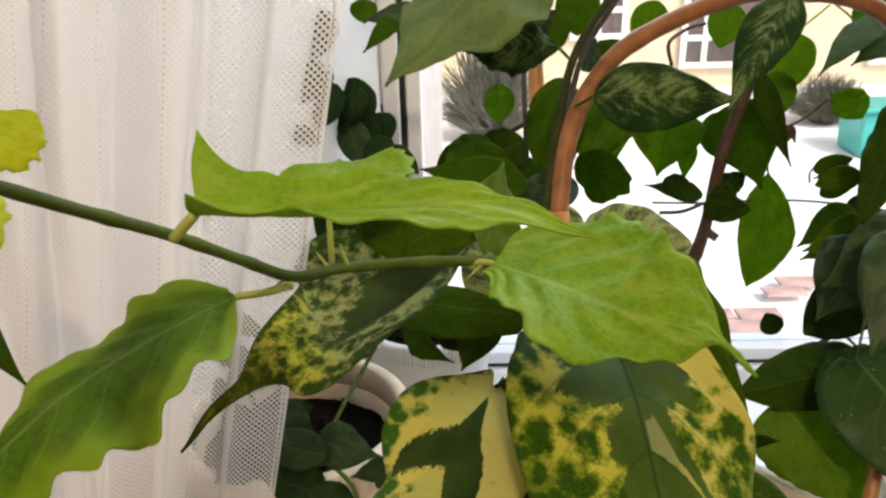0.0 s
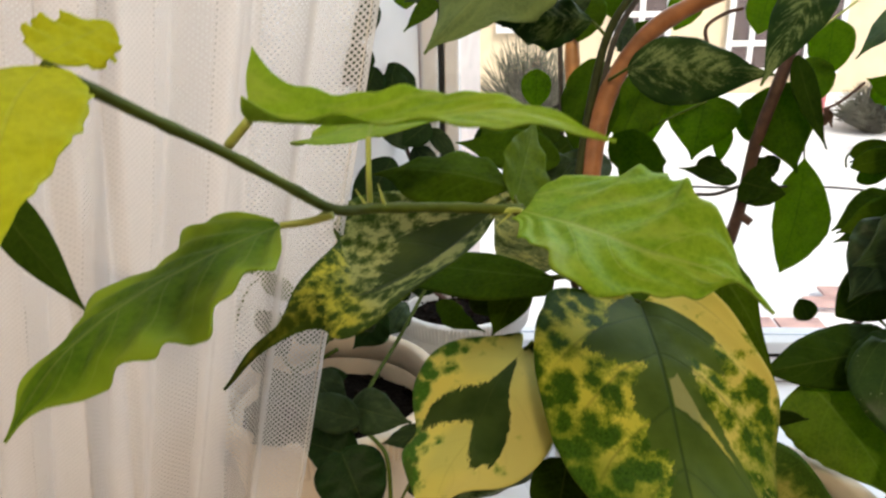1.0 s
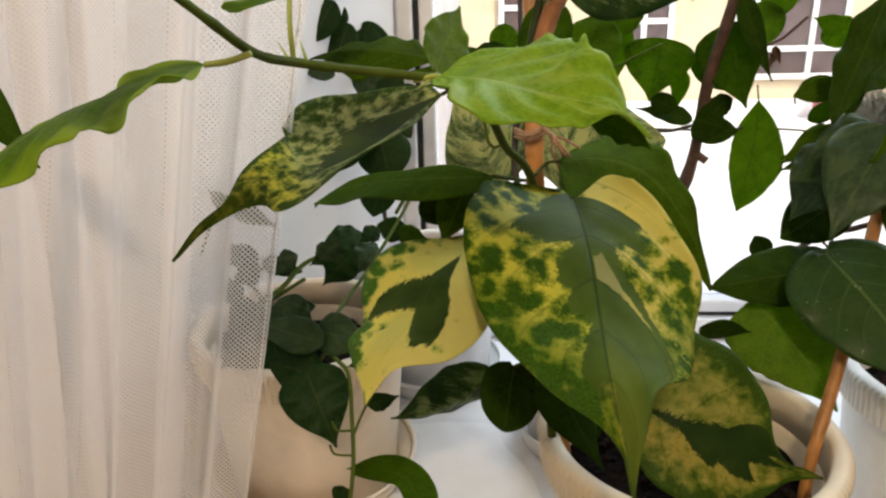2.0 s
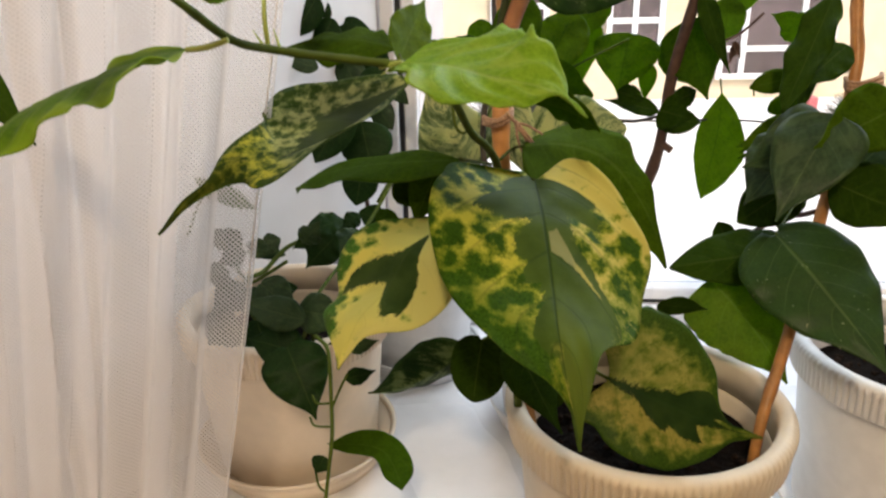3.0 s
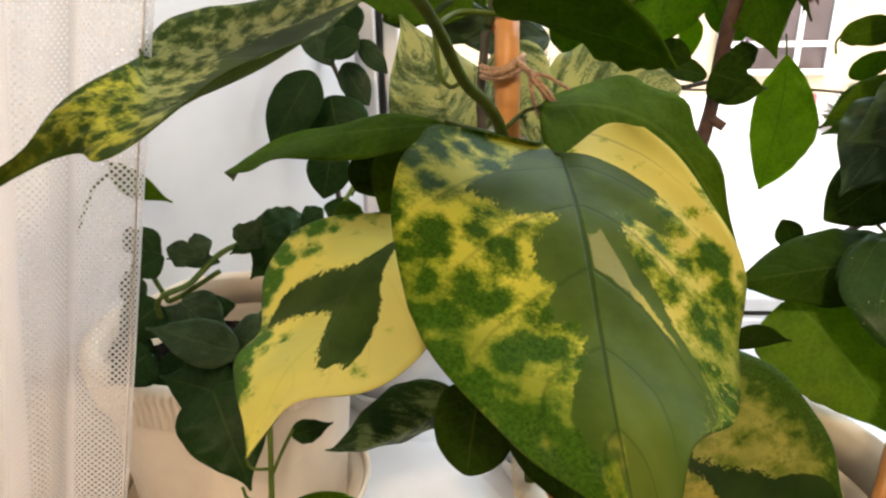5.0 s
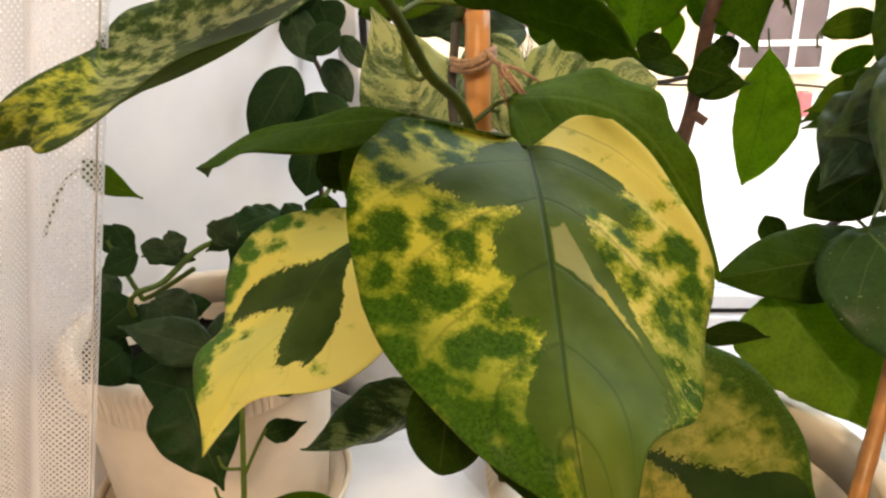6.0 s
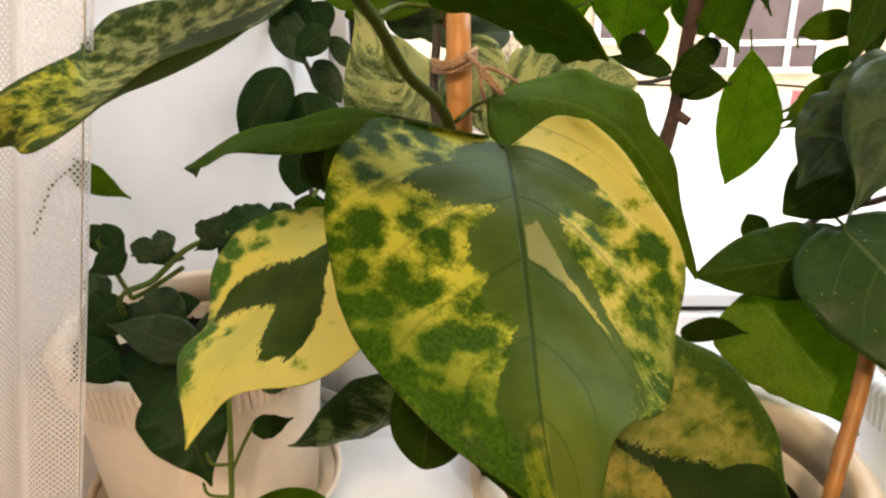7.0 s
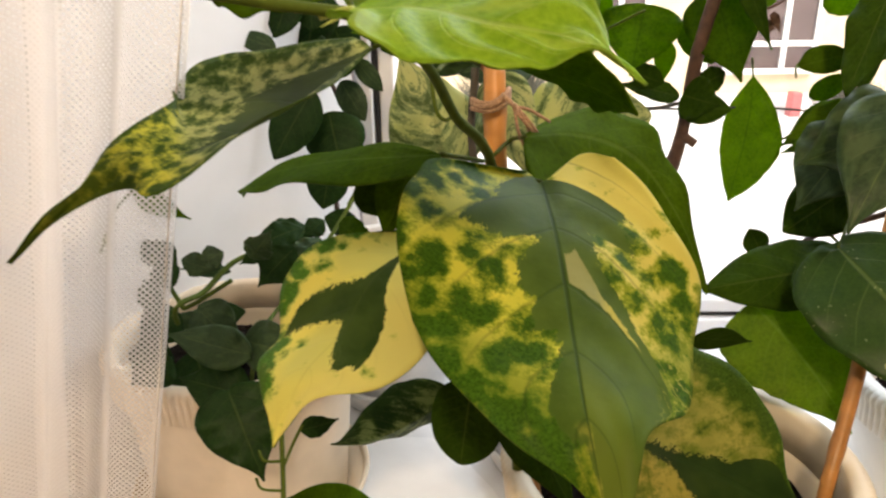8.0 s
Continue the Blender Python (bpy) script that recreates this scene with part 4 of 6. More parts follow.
tagged(part("window_reveal", prism([(-0.082, 0.903), (-0.44, 0.30), (-0.52, 0.30), (-0.17, 0.903)], SILL_Z + 0.001, 1.42), REVEAL, None, smooth=False), "smooth white splayed window reveal panel", "window reveal", kind="structure")
for nm, lo, hi, mat in (
        ("wall_window_left", (-1.9, 0.30, -0.85), (-0.525, 0.98, 1.75), WALL), ("wall_window_right", (1.425, 0.30, -0.85), (2.1, 1.10, 1.75), WALL),
        ("wall_window_below", (-0.52, 0.32, -0.85), (1.42, 0.98, SILL_Z - 0.036), WALL), ("wall_window_above", (-0.52, 0.30, 1.425), (1.42, 1.10, 1.75), WALL),
        ("wall_west", (-2.0, -2.8, -0.85), (-1.903, 1.10, 1.75), WALL), ("wall_east", (2.103, -2.8, -0.85), (2.2, 1.10, 1.75), WALL),
        ("wall_south", (-2.0, -2.9, -0.85), (2.2, -2.803, 1.75), WALL), ("floor", (-2.0, -2.9, -0.95), (2.2, 1.10, -0.853), FLOOR), ("ceiling", (-2.0, -2.9, 1.753), (2.2, 1.10, 1.85), REVEAL)):
    word = nm.split("_")[0]
    tagged(boxed(nm, lo, hi, mat, None, 0.0), {"wall": "plain painted beige room wall", "floor": "plain brown wooden room floor", "ceiling": "plain white room ceiling"}[word], word, kind="structure")

win = tagged(new("window_1"), "white plastic window with black rubber seals", "window", kind="structure")
L0, R0, B0, T0 = -0.080, 1.40, SILL_Z + 0.003, 1.41
for lo, hi in (((L0, 0.905, B0), (L0 + 0.021, 0.975, T0)), ((R0 - 0.07, 0.905, B0), (R0, 0.975, T0)), ((L0 + 0.022, 0.905, B0), (R0 - 0.071, 0.975, 0.012)), ((L0 + 0.022, 0.905, T0 - 0.07), (R0 - 0.071, 0.975, T0))):
    boxed("window_frame", lo, hi, PVC, win, 0.003)
boxed("sash", (L0 + 0.035, 0.918, 0.017), (R0 - 0.073, 0.970, 0.036), PVC, win, 0.004, "white lower sash rail")
boxed("seal", (L0 + 0.022, 0.914, 0.0165), (L0 + 0.0275, 0.965, T0 - 0.072), GASKET, win, 0.001, "black rubber seal")
boxed("seal", (L0 + 0.035, 0.920, 0.0125), (R0 - 0.073, 0.965, 0.0163), GASKET, win, 0.0, "black rubber seal")
boxed("glazing_bead", (L0 + 0.028, 0.916, 0.037), (L0 + 0.047, 0.967, T0 - 0.072), PVC, win, 0.003, "white glazing bead")
pane = boxed("pane", (L0 + 0.048, GLASS_Y, 0.037), (R0 - 0.073, GLASS_Y + 0.004, T0 - 0.072), GLASS, win, 0.0, "clear glass")
pane.visible_shadow = False
tagged(part("outer_reveal", prism([(-0.047, 0.978), (-0.010, 1.20), (-0.16, 1.20), (-0.16, 0.978)], -0.03, 1.45), OUTSIDE_TRIM, None, smooth=False), "pinkish plastered outer window reveal", "window reveal", kind="structure")
tagged(boxed("wall_base", (-2.0, -2.9, -2.85), (2.2, 0.98, -0.955), RENDERED, None, 0.0), "plain rendered house wall below the room", "wall", kind="structure")
tagged(boxed("outer_ledge", (-0.013, 0.985, -0.26), (1.42, 1.12, -0.21), SNOW, None, 0.008), "snow-covered outer window ledge", "ledge", kind="structure")

# snow field to the horizon
bm = bmesh.new()
count = 70
verts = [[bm.verts.new((x, y, -2.75 + 0.10 * noise.noise(Vector((x * 0.35, y * 0.35, 2))) + 0.03 * noise.noise(Vector((x * 1.7, y * 1.7, 5))))) for x in
          [math.copysign(abs(k) ** 2.1, k) * 400 for k in np.linspace(-1, 1, count)]] for y in [math.copysign(abs(k) ** 2.1, k) * 400 for k in np.linspace(-1, 1, count)]]
for i in range(count - 1):
    for j in range(count - 1):
        bm.faces.new((verts[i][j], verts[i][j + 1], verts[i + 1][j + 1], verts[i + 1][j]))
tagged(part("ground", bm, SNOW, None), "bright snow-covered yard", "ground", kind="structure")

# pinkish paving that shows through the snow
paving = tagged(new("pavement"), "pink paving slabs showing through thin snow", "pavement", kind="structure")
slab = box(bmesh.new(), (-0.20, -0.10, -0.03), (0.20, 0.10, 0.0), 0.008)
first = part("paving_slab", slab, PAVING, paving, smooth=False)
rng = random.Random(4)
spots = [(2.2 + 0.43 * i + (0.2 if j % 2 else 0), 5.0 + 0.23 * j) for i in range(7) for j in range(9) if rng.random() < 0.5]
for k, (x, y) in enumerate(spots):
    one = first if k == 0 else new("paving_slab", first.data)
    one.parent = paving
    one.location, one.rotation_euler = (x, y, -2.63), (0, 0, rng.uniform(-0.04, 0.04))


def house_window(house, x0, x1, cols, rows, y):
    """A window of the far house: sash bars between real panes; cols and rows are lists of edges."""
    frame_ob = tagged(new("house_window"), "white barred house window")
    frame_ob.parent = house
    for a, b in zip(cols, cols[1:]):
        for c, d in zip(rows, rows[1:]):
            boxed("house_pane", (a + 0.06, y - 0.02, c + 0.06), (b - 0.06, y + 0.02, d - 0.06), PANE, frame_ob, 0.0)
    for a in cols:
        boxed("bar", (a - 0.058, y - 0.07, rows[0] - 0.06), (a + 0.058, y + 0.03, rows[-1] + 0.06), SASH, frame_ob, 0.006)
    for c in rows:
        boxed("bar", (cols[0] + 0.06, y - 0.066, c - 0.058), (cols[-1] - 0.06, y + 0.026, c + 0.058), SASH, frame_ob, 0.006)


house = thing("house", "cream rendered house with white barred windows across the yard", "house")
boxed("house_wall", (-3.0, 16.12, -2.9), (17.0, 18.0, 5.0), RENDERED, house, 0.0)
boxed("plinth", (-3.05, 16.0, -2.9), (17.05, 16.10, -2.35), SASH, house, 0.01)
boxed("roof", (-3.5, 15.6, 5.003), (17.5, 18.6, 5.35), PANE, house, 0.03)
for cols, rows in (((2.6, 3.12, 3.66), (-1.25, -0.72, -0.18, 0.9)), ((4.92, 5.36, 6.5, 7.14), (-1.88, -1.32, -0.3, 0.9)), ((8.9, 9.4, 10.5, 11.1), (-1.88, -1.32, -0.3, 0.9)), ((0.2, 0.75, 1.3), (-1.0, -0.4, 0.9))):
    house_window(house, cols[0], cols[-1], cols, rows, 16.05)

bin_ob = thing("waste_bin", "turquoise plastic waste bin standing in the snow", "waste bin")
bm = box(bmesh.new(), (6.62, 11.7, -2.75), (7.6, 12.5, -2.02), 0.05)
for v in bm.verts:
    if v.co.z > -2.3:
        v.co.x += 0.06 * (1 if v.co.x > 7.1 else -1)
part("bin_body", bm, TURQUOISE, bin_ob, smooth=False)
part("lid", box(bmesh.new(), (6.52, 11.6, -2.018), (7.7, 12.6, -1.93), 0.03), TURQUOISE, bin_ob, smooth=False)
sign = thing("red_box", "small red painted box standing in the yard", "box")
part("red_box_body", box(bmesh.new(), (6.62, 15.5, -2.75), (6.84, 15.8, -2.25), 0.03), RED, sign, smooth=False)


def bush(x, y, width, height, seed, label):
    """A leafless bush: many thin twigs fanning out of one root."""
    rng = random.Random(seed)
    whole = thing("bush", label, "bush", group="bushes in the yard")
    bm = bmesh.new()
    for _ in range(900):
        a, lift = rng.random() * math.tau, math.asin(rng.uniform(0.05, 1.0))
        far = rng.uniform(0.75, 1.05)
        top = Vector((x + width * 0.5 * far * math.cos(lift) * math.cos(a), y + width * 0.4 * far * math.cos(lift) * math.sin(a), -2.75 + height * far * (0.15 + 0.85 * math.sin(lift))))
        mid = Vector((x, y, -2.75)).lerp(top, 0.55) + Vector((rng.uniform(-1, 1), rng.uniform(-1, 1), 0.5)) * 0.16
        one = tube([(x + 0.1 * math.cos(a), y + 0.1 * math.sin(a), -2.78, 0.016), (*mid, 0.011), (*top, 0.004)], 3, 2)
        me = bpy.data.meshes.new("twig")
        one.to_mesh(me)
        one.free()
        bm.from_mesh(me)
        bpy.data.meshes.remove(me)
    tagged(part("twigs", bm, BUSH, whole), kind="stuff")
    return whole


bush(7.2, 14.2, 1.7, 1.0, 3, "grey leafless bush beside the house")
bush(0.75, 13.5, 2.3, 2.0, 8, "brown leafless bush in the snow")

# ---- curtain ----
bm = bmesh.new()
uv = bm.loops.layers.uv.new("UVMap")
nx, nz = 150, 46
sheet = []
for k in range(nz + 1):
    z = SILL_Z + 0.004 + (1.356 - SILL_Z) * (k / nz) ** 1.3
    edge = -0.170 + 0.215 * min(z, 0.62) - 0.10 * max(0.0, z - 0.62)
    row = []
    for i in range(nx + 1):
        s = i / nx
        x = edge - s * (0.27 + 0.05 * z)
        fold = 0.0065 * math.sin(s * 31 + 0.9 * noise.noise(Vector((s * 3, z * 1.4, 1)))) + 0.0022 * math.sin(s * 68 + 2.2 * z) + 0.010 * noise.noise(Vector((s * 5, z * 2, 7)))
        fold -= sum(deep * math.exp(-((s - at - run * z) / 0.012) ** 2) for at, run, deep in ((0.450, 0.32, 0.010), (0.378, 0.23, 0.009), (0.165, 0.05, 0.006)))
        row.append((bm.verts.new((x + 0.004 * math.sin(s * 47 + z * 3), 0.372 + fold * (0.35 + min(1.0, s * 5) * 0.65) + 0.03 * s, z)), s * 0.31, z))
    sheet.append(row)
for k in range(nz):
    for i in range(nx):
        quad = (sheet[k][i], sheet[k][i + 1], sheet[k + 1][i + 1], sheet[k + 1][i])
        f = bm.faces.new([q[0] for q in quad])
        for loop, q in zip(f.loops, quad):
            loop[uv].uv = (q[1], q[2])
curtain = thing("curtain", "sheer off-white curtain with bands of open lace", "curtain")
part("cloth", bm, LACE, curtain)
part("hem", tube([(-0.170 + 0.215 * min(z, 0.62) - 0.10 * max(0.0, z - 0.62), 0.372 + 0.0035 * noise.noise(Vector((0, z * 2, 7))), z, 0.0005) for z in np.linspace(SILL_Z + 0.005, 1.35, 24)], 6, 3), TWINE_WHITE, curtain, "narrow stitched hem")

# ---- pots ----
flower_pot("cream plastic flower pot with a ribbed rim, full of dark soil", 0.190, 0.412, 0.1125, 0.170, POT, True, 1)
flower_pot("cool white flower pot with a ribbed rim", 0.455, 0.500, 0.112, 0.170, POT_WHITE, True, 2)
flower_pot("beige flower pot with a trailing vine beside the curtain", -0.150, 0.595, 0.1120, 0.165, POT_TAN, True, 3)
flower_pot("small white flower pot near the window", -0.030, 0.800, 0.086, 0.160, POT_WHITE, True, 4)
flower_pot("white flower pot behind the front pot", 0.150, 0.668, 0.086, 0.160, POT_WHITE, True, 5)

# ---- front plant: mottled, in the front pot ----
front = thing("mottled_plant", "tall houseplant with yellow-mottled leaves in the front pot", "houseplant")
stem(front, [(0.087, 0.395, 0.170, 0.0034), (0.082, 0.408, 0.259, 0.0033), (0.071, 0.405, 0.358, 0.0029), (0.052, 0.382, 0.391, 0.0027), (0.043, 0.359, 0.414, 0.0026), (0.035, 0.337, 0.429, 0.0026), (0.024, 0.308, 0.439, 0.0026), (0.018, 0.291, 0.447, 0.0026)], STEM_GREEN, "branch")
stem(front, [(0.019, 0.293, 0.4465, 0.0024), (-0.012, 0.280, 0.452, 0.0022), (-0.040, 0.259, 0.459, 0.0021), (-0.053, 0.236, 0.466, 0.0020), (-0.064, 0.214, 0.482, 0.0019), (-0.0756, 0.190, 0.500, 0.0018), (-0.0855, 0.163, 0.517, 0.0017), (-0.094, 0.138, 0.533, 0.0015)], STEM_GREEN, "branch", knobs=0.3)
stem(front, [(0.098, 0.405, 0.168, 0.0026), (0.074, 0.445, 0.300, 0.0025), (0.060, 0.456, 0.357, 0.0024), (0.062, 0.464, 0.404, 0.0024)], BARK_DARK, "stem")
stem(front, [(0.064, 0.463, 0.406, 0.0032), (0.075, 0.495, 0.459, 0.0031), (0.087, 0.512, 0.502, 0.0029), (0.110, 0.526, 0.535, 0.0027), (0.128, 0.535, 0.557, 0.0026)], STEM_DARK, "stem")
stem(front, [(0.070, 0.472, 0.403, 0.0022), (0.082, 0.505, 0.457, 0.0022), (0.094, 0.522, 0.500, 0.0021), (0.116, 0.536, 0.532, 0.0021), (0.134, 0.546, 0.557, 0.0020)], BARK_DARK, "stem")
part('thorn', tube([(-0.0440, 0.2540, 0.4610, 0.0009), (-0.0480, 0.2520, 0.4690, 0.0002)], 6, 4), STEM_YOUNG, front)
part('thorn', tube([(-0.0545, 0.2340, 0.4670, 0.0009), (-0.0590, 0.2290, 0.4655, 0.0002)], 6, 4), STEM_YOUNG, front)
part('thorn', tube([(0.0142, 0.2879, 0.4466, 0.0009), (0.0079, 0.2808, 0.4433, 0.0002)], 6, 4), STEM_YOUNG, front)
part('thorn', tube([(-0.0380, 0.2600, 0.4600, 0.0009), (-0.0400, 0.2590, 0.4690, 0.0002)], 6, 4), STEM_YOUNG, front)
shaped_leaf(front, "big", "under", "large leaf mottled yellow and dark green",
            rib=[(0.0950, 0.3820, 0.3573), (0.0975, 0.3318, 0.3467), (0.1003, 0.2854, 0.3215), (0.1026, 0.2425, 0.3009), (0.1112, 0.2202, 0.2563)], n=(0.12, -0.87, 0.48), twist=(-0.6, 7.1, -1.2),
            widths=((0.0100, 0.0506, 0.0666, 0.0733, 0.0681, 0.0577, 0.0339, 0.0096, 0.0000, 0.0000), (0.0385, 0.0468, 0.0591, 0.0761, 0.0675, 0.0519, 0.0269, 0.0159, 0.0064, 0.0000)),
            folds=((8.9, 2.7, -0.3, 0.6), (24.7, -5.9, -4.1, 6.5)), cups=((14.9, 0.5, -3.8, -2.1), (-4.6, -17.8, -10.1, 4.5)), lobes=(0.0102, 0.0191), wave=0.008, waves=2.3, seed=1.3, rows=84, cols=36, crease=0.006, stalk_r=0.0016, stalk=[(0.070, 0.408, 0.358), (0.080, 0.400, 0.356)])
shaped_leaf(front, "yellow", "under", "yellow leaf with a jagged dark green heart",
            rib=[(0.0268, 0.3897, 0.3202), (0.0094, 0.3602, 0.3136), (-0.0035, 0.3344, 0.2974), (-0.0187, 0.3099, 0.2864), (-0.0289, 0.2867, 0.2649)], n=(-0.11, -0.41, 0.91), twist=(0.3, -4.8, 0.4),
            widths=((0.0125, 0.0246, 0.0428, 0.0517, 0.0488, 0.0379, 0.0368, 0.0225, 0.0089, 0.0000), (0.0000, 0.0157, 0.0345, 0.0432, 0.0437, 0.0361, 0.0266, 0.0099, 0.0040, 0.0000)),
            folds=((7.0, -4.4, -13.6, -2.1), (0.8, -3.7, -10.6, -4.7)), cups=((7.5, -0.2, -7.4, -3.8), (2.2, 0.7, -3.1, -3.0)), lobes=(0.0134, 0.0120), wave=0.010, waves=1.5, seed=0.4, crease=0.004, stalk=[(0.071, 0.402, 0.357), (0.052, 0.398, 0.334)])
shaped_leaf(front, "long", "under", "long mottled leaf with a rolled edge and drooping tip",
            rib=[(0.0143, 0.3679, 0.4266), (-0.0213, 0.3452, 0.4035), (-0.0598, 0.3253, 0.3895), (-0.0913, 0.3145, 0.3870), (-0.1275, 0.2874, 0.3529)], n=(-0.17, -0.65, 0.74), twist=(0.3, 9.4, 35.5),
            widths=((0.0176, 0.0356, 0.0564, 0.0746, 0.0691, 0.0421, 0.0166, 0.0017, 0.0031, 0.0000), (0.0000, 0.0050, 0.0184, 0.0327, 0.0319, 0.0293, 0.0193, 0.0084, 0.0011, 0.0000)),
            folds=((-11.1, -31.1, -34.5, 0.0), (40.2, 53.3, 20.2, -12.3)), cups=((-4.3, 24.8, 7.4, 38.2), (-12.5, 0.1, 3.4, -4.8)), lobes=(0.0005, 0.0000), wave=0.006, waves=1.4, seed=2.2, crease=0.004, stalk=[(0.030, 0.378, 0.432), (0.022, 0.373, 0.430)])
shaped_leaf(front, "mid", "under", "",
            rib=[(0.0442, 0.3856, 0.3716), (-0.0041, 0.4247, 0.3596), (-0.0469, 0.4706, 0.3435), (-0.0897, 0.5108, 0.3241), (-0.1169, 0.5585, 0.2958)], n=(0.05, -0.48, 0.87), twist=(0.3, -1.4, 5.6),
            widths=((0.0000, 0.0062, 0.0148, 0.0205, 0.0207, 0.0168, 0.0109, 0.0053, 0.0023, 0.0000), (0.0130, 0.0176, 0.0242, 0.0273, 0.0283, 0.0249, 0.0188, 0.0118, 0.0054, 0.0000)),
            folds=((0.9, -3.2, -1.5, 1.7), (-6.7, 2.9, -0.1, -2.6)), cups=((0.0, -2.4, -1.2, 1.2), (-5.7, 0.7, -0.4, -1.9)), lobes=(0.0000, 0.0024), wave=0.012, seed=0.7, rows=44, cols=20, crease=0.004, stalk=[(0.066, 0.419, 0.359)])
leaf(front, (0.089, 0.416, 0.373), (0.193, 0.425, 0.272), (0.593, -0.585, 0.554), 0.114, "mid", form='ovate', bend=0.054, skew=-0.311, curl=-0.061, fold=-10, lean=6, cup=3, uneven=0.35, twist=-45, wave=0.03, seed=1.9, rows=34, stalk=[(0.072, 0.424, 0.361), (0.082, 0.439, 0.366)])
leaf(front, (0.079, 0.373, 0.417), (0.130, 0.329, 0.403), (0.539, 0.288, 0.792), 0.072, "mid", form='ovate', bend=0.083, curl=0.02, skew=-0.112, fold=-12, lean=-5.6, cup=3.9, uneven=0.45, twist=59, wave=0.02, seed=3.1, stalk=[(0.043, 0.359, 0.416), (0.052, 0.383, 0.419)])
shaped_leaf(front, "low", "under", "broad leaf with cream and green patches",
            rib=[(0.1503, 0.3671, 0.2123), (0.1738, 0.3556, 0.2069), (0.1966, 0.3389, 0.2051), (0.2167, 0.3194, 0.2049), (0.2386, 0.3020, 0.2084)], n=(-0.02, -0.77, 0.63), twist=(-0.2, -10.9, -19.6),
            widths=((0.0359, 0.0358, 0.0427, 0.0462, 0.0451, 0.0399, 0.0255, 0.0090, 0.0034, 0.0000), (0.0514, 0.0622, 0.0626, 0.0600, 0.0489, 0.0319, 0.0126, 0.0038, 0.0027, 0.0000)),
            folds=((-1.8, -3.1, -2.8, -0.3), (-4.2, -3.1, 0.6, 1.5)), cups=((-0.2, -1.9, -2.3, -1.1), (-4.9, -3.1, 0.2, 1.9)), lobes=(0.0102, 0.0177), wave=0.010, seed=0.2, stalk=[(0.093, 0.388, 0.235), (0.125, 0.378, 0.222)])
leaf(front, (0.047, 0.436, 0.197), (-0.044, 0.458, 0.135), (-0.062, -0.965, -0.254), 0.044, "veined", form='ovate', bend=0.08, curl=0.05, fold=-30, cup=-10, wave=0.03, seed=0.9, stalk=[(0.082, 0.397, 0.231)])
leaf(front, (0.059, 0.400, 0.2257), (0.0519, 0.392, 0.1747), (-0.179, -0.884, 0.320), 0.045, "dark", form='round', heart=0.06, bend=0.04, cup=-6, seed=0.1, rows=30, cols=14, stalk=[(0.082, 0.398, 0.238)])
leaf(front, (0.081, 0.396, 0.241), (0.1137, 0.3226, 0.195), (-0.080, -0.666, 0.744), 0.040, "dark", form='lance', bend=0.03, skew=0.03, cup=-8, seed=0.5, rows=32, cols=14, stalk=[(0.084, 0.396, 0.246)])
shaped_leaf(front, "bright", "pale_under", "fresh light green leaf",
            rib=[(0.0189, 0.2841, 0.4490), (0.0396, 0.2630, 0.4503), (0.0627, 0.2440, 0.4472), (0.0901, 0.2322, 0.4427), (0.1067, 0.2205, 0.4323)], n=(0.63, -0.73, 0.26), twist=(0.5, 13.1, 21.8),
            widths=((0.0070, 0.0097, 0.0229, 0.0308, 0.0345, 0.0177, 0.0132, 0.0001, 0.0000, 0.0000), (0.0306, 0.0367, 0.0446, 0.0475, 0.0465, 0.0333, 0.0233, 0.0083, 0.0052, 0.0000)),
            folds=((1.1, 8.7, 0.7, -2.8), (2.0, 4.0, -4.0, -2.4)), cups=((3.1, 6.8, 1.3, -2.5), (3.2, 2.8, -2.8, -3.3)), lobes=(0.0000, 0.0055), teeth=0.08, wave=0.028, waves=3.2, seed=1.1, crease=0.020, stalk=[(0.006, 0.290, 0.446), (0.014, 0.288, 0.448)])
shaped_leaf(front, "bright", "pale_under", "fresh light green leaf with a wavy edge",
            rib=[(-0.0576, 0.1628, 0.5154), (-0.0330, 0.1664, 0.5136), (-0.0116, 0.1615, 0.5162), (0.0113, 0.1563, 0.5183), (0.0341, 0.1495, 0.5128)], n=(-0.12, -0.10, 0.99), twist=(0.1, -0.7, -3.0),
            widths=((0.0121, 0.0046, 0.0055, 0.0096, 0.0126, 0.0135, 0.0117, 0.0071, 0.0030, 0.0000), (0.0216, 0.0135, 0.0127, 0.0126, 0.0152, 0.0099, 0.0073, 0.0053, 0.0009, 0.0000)),
            folds=((29.9, 15.8, 3.6, 1.7), (31.3, 11.5, 4.2, 3.5)), cups=((32.3, 18.4, 6.2, 0.3), (31.9, 15.2, 6.4, 2.1)), lobes=(0.0010, 0.0020), teeth=0.10, wave=0.045, waves=3.5, seed=0.3, crease=0.02, stalk=[(-0.065, 0.166, 0.508)])
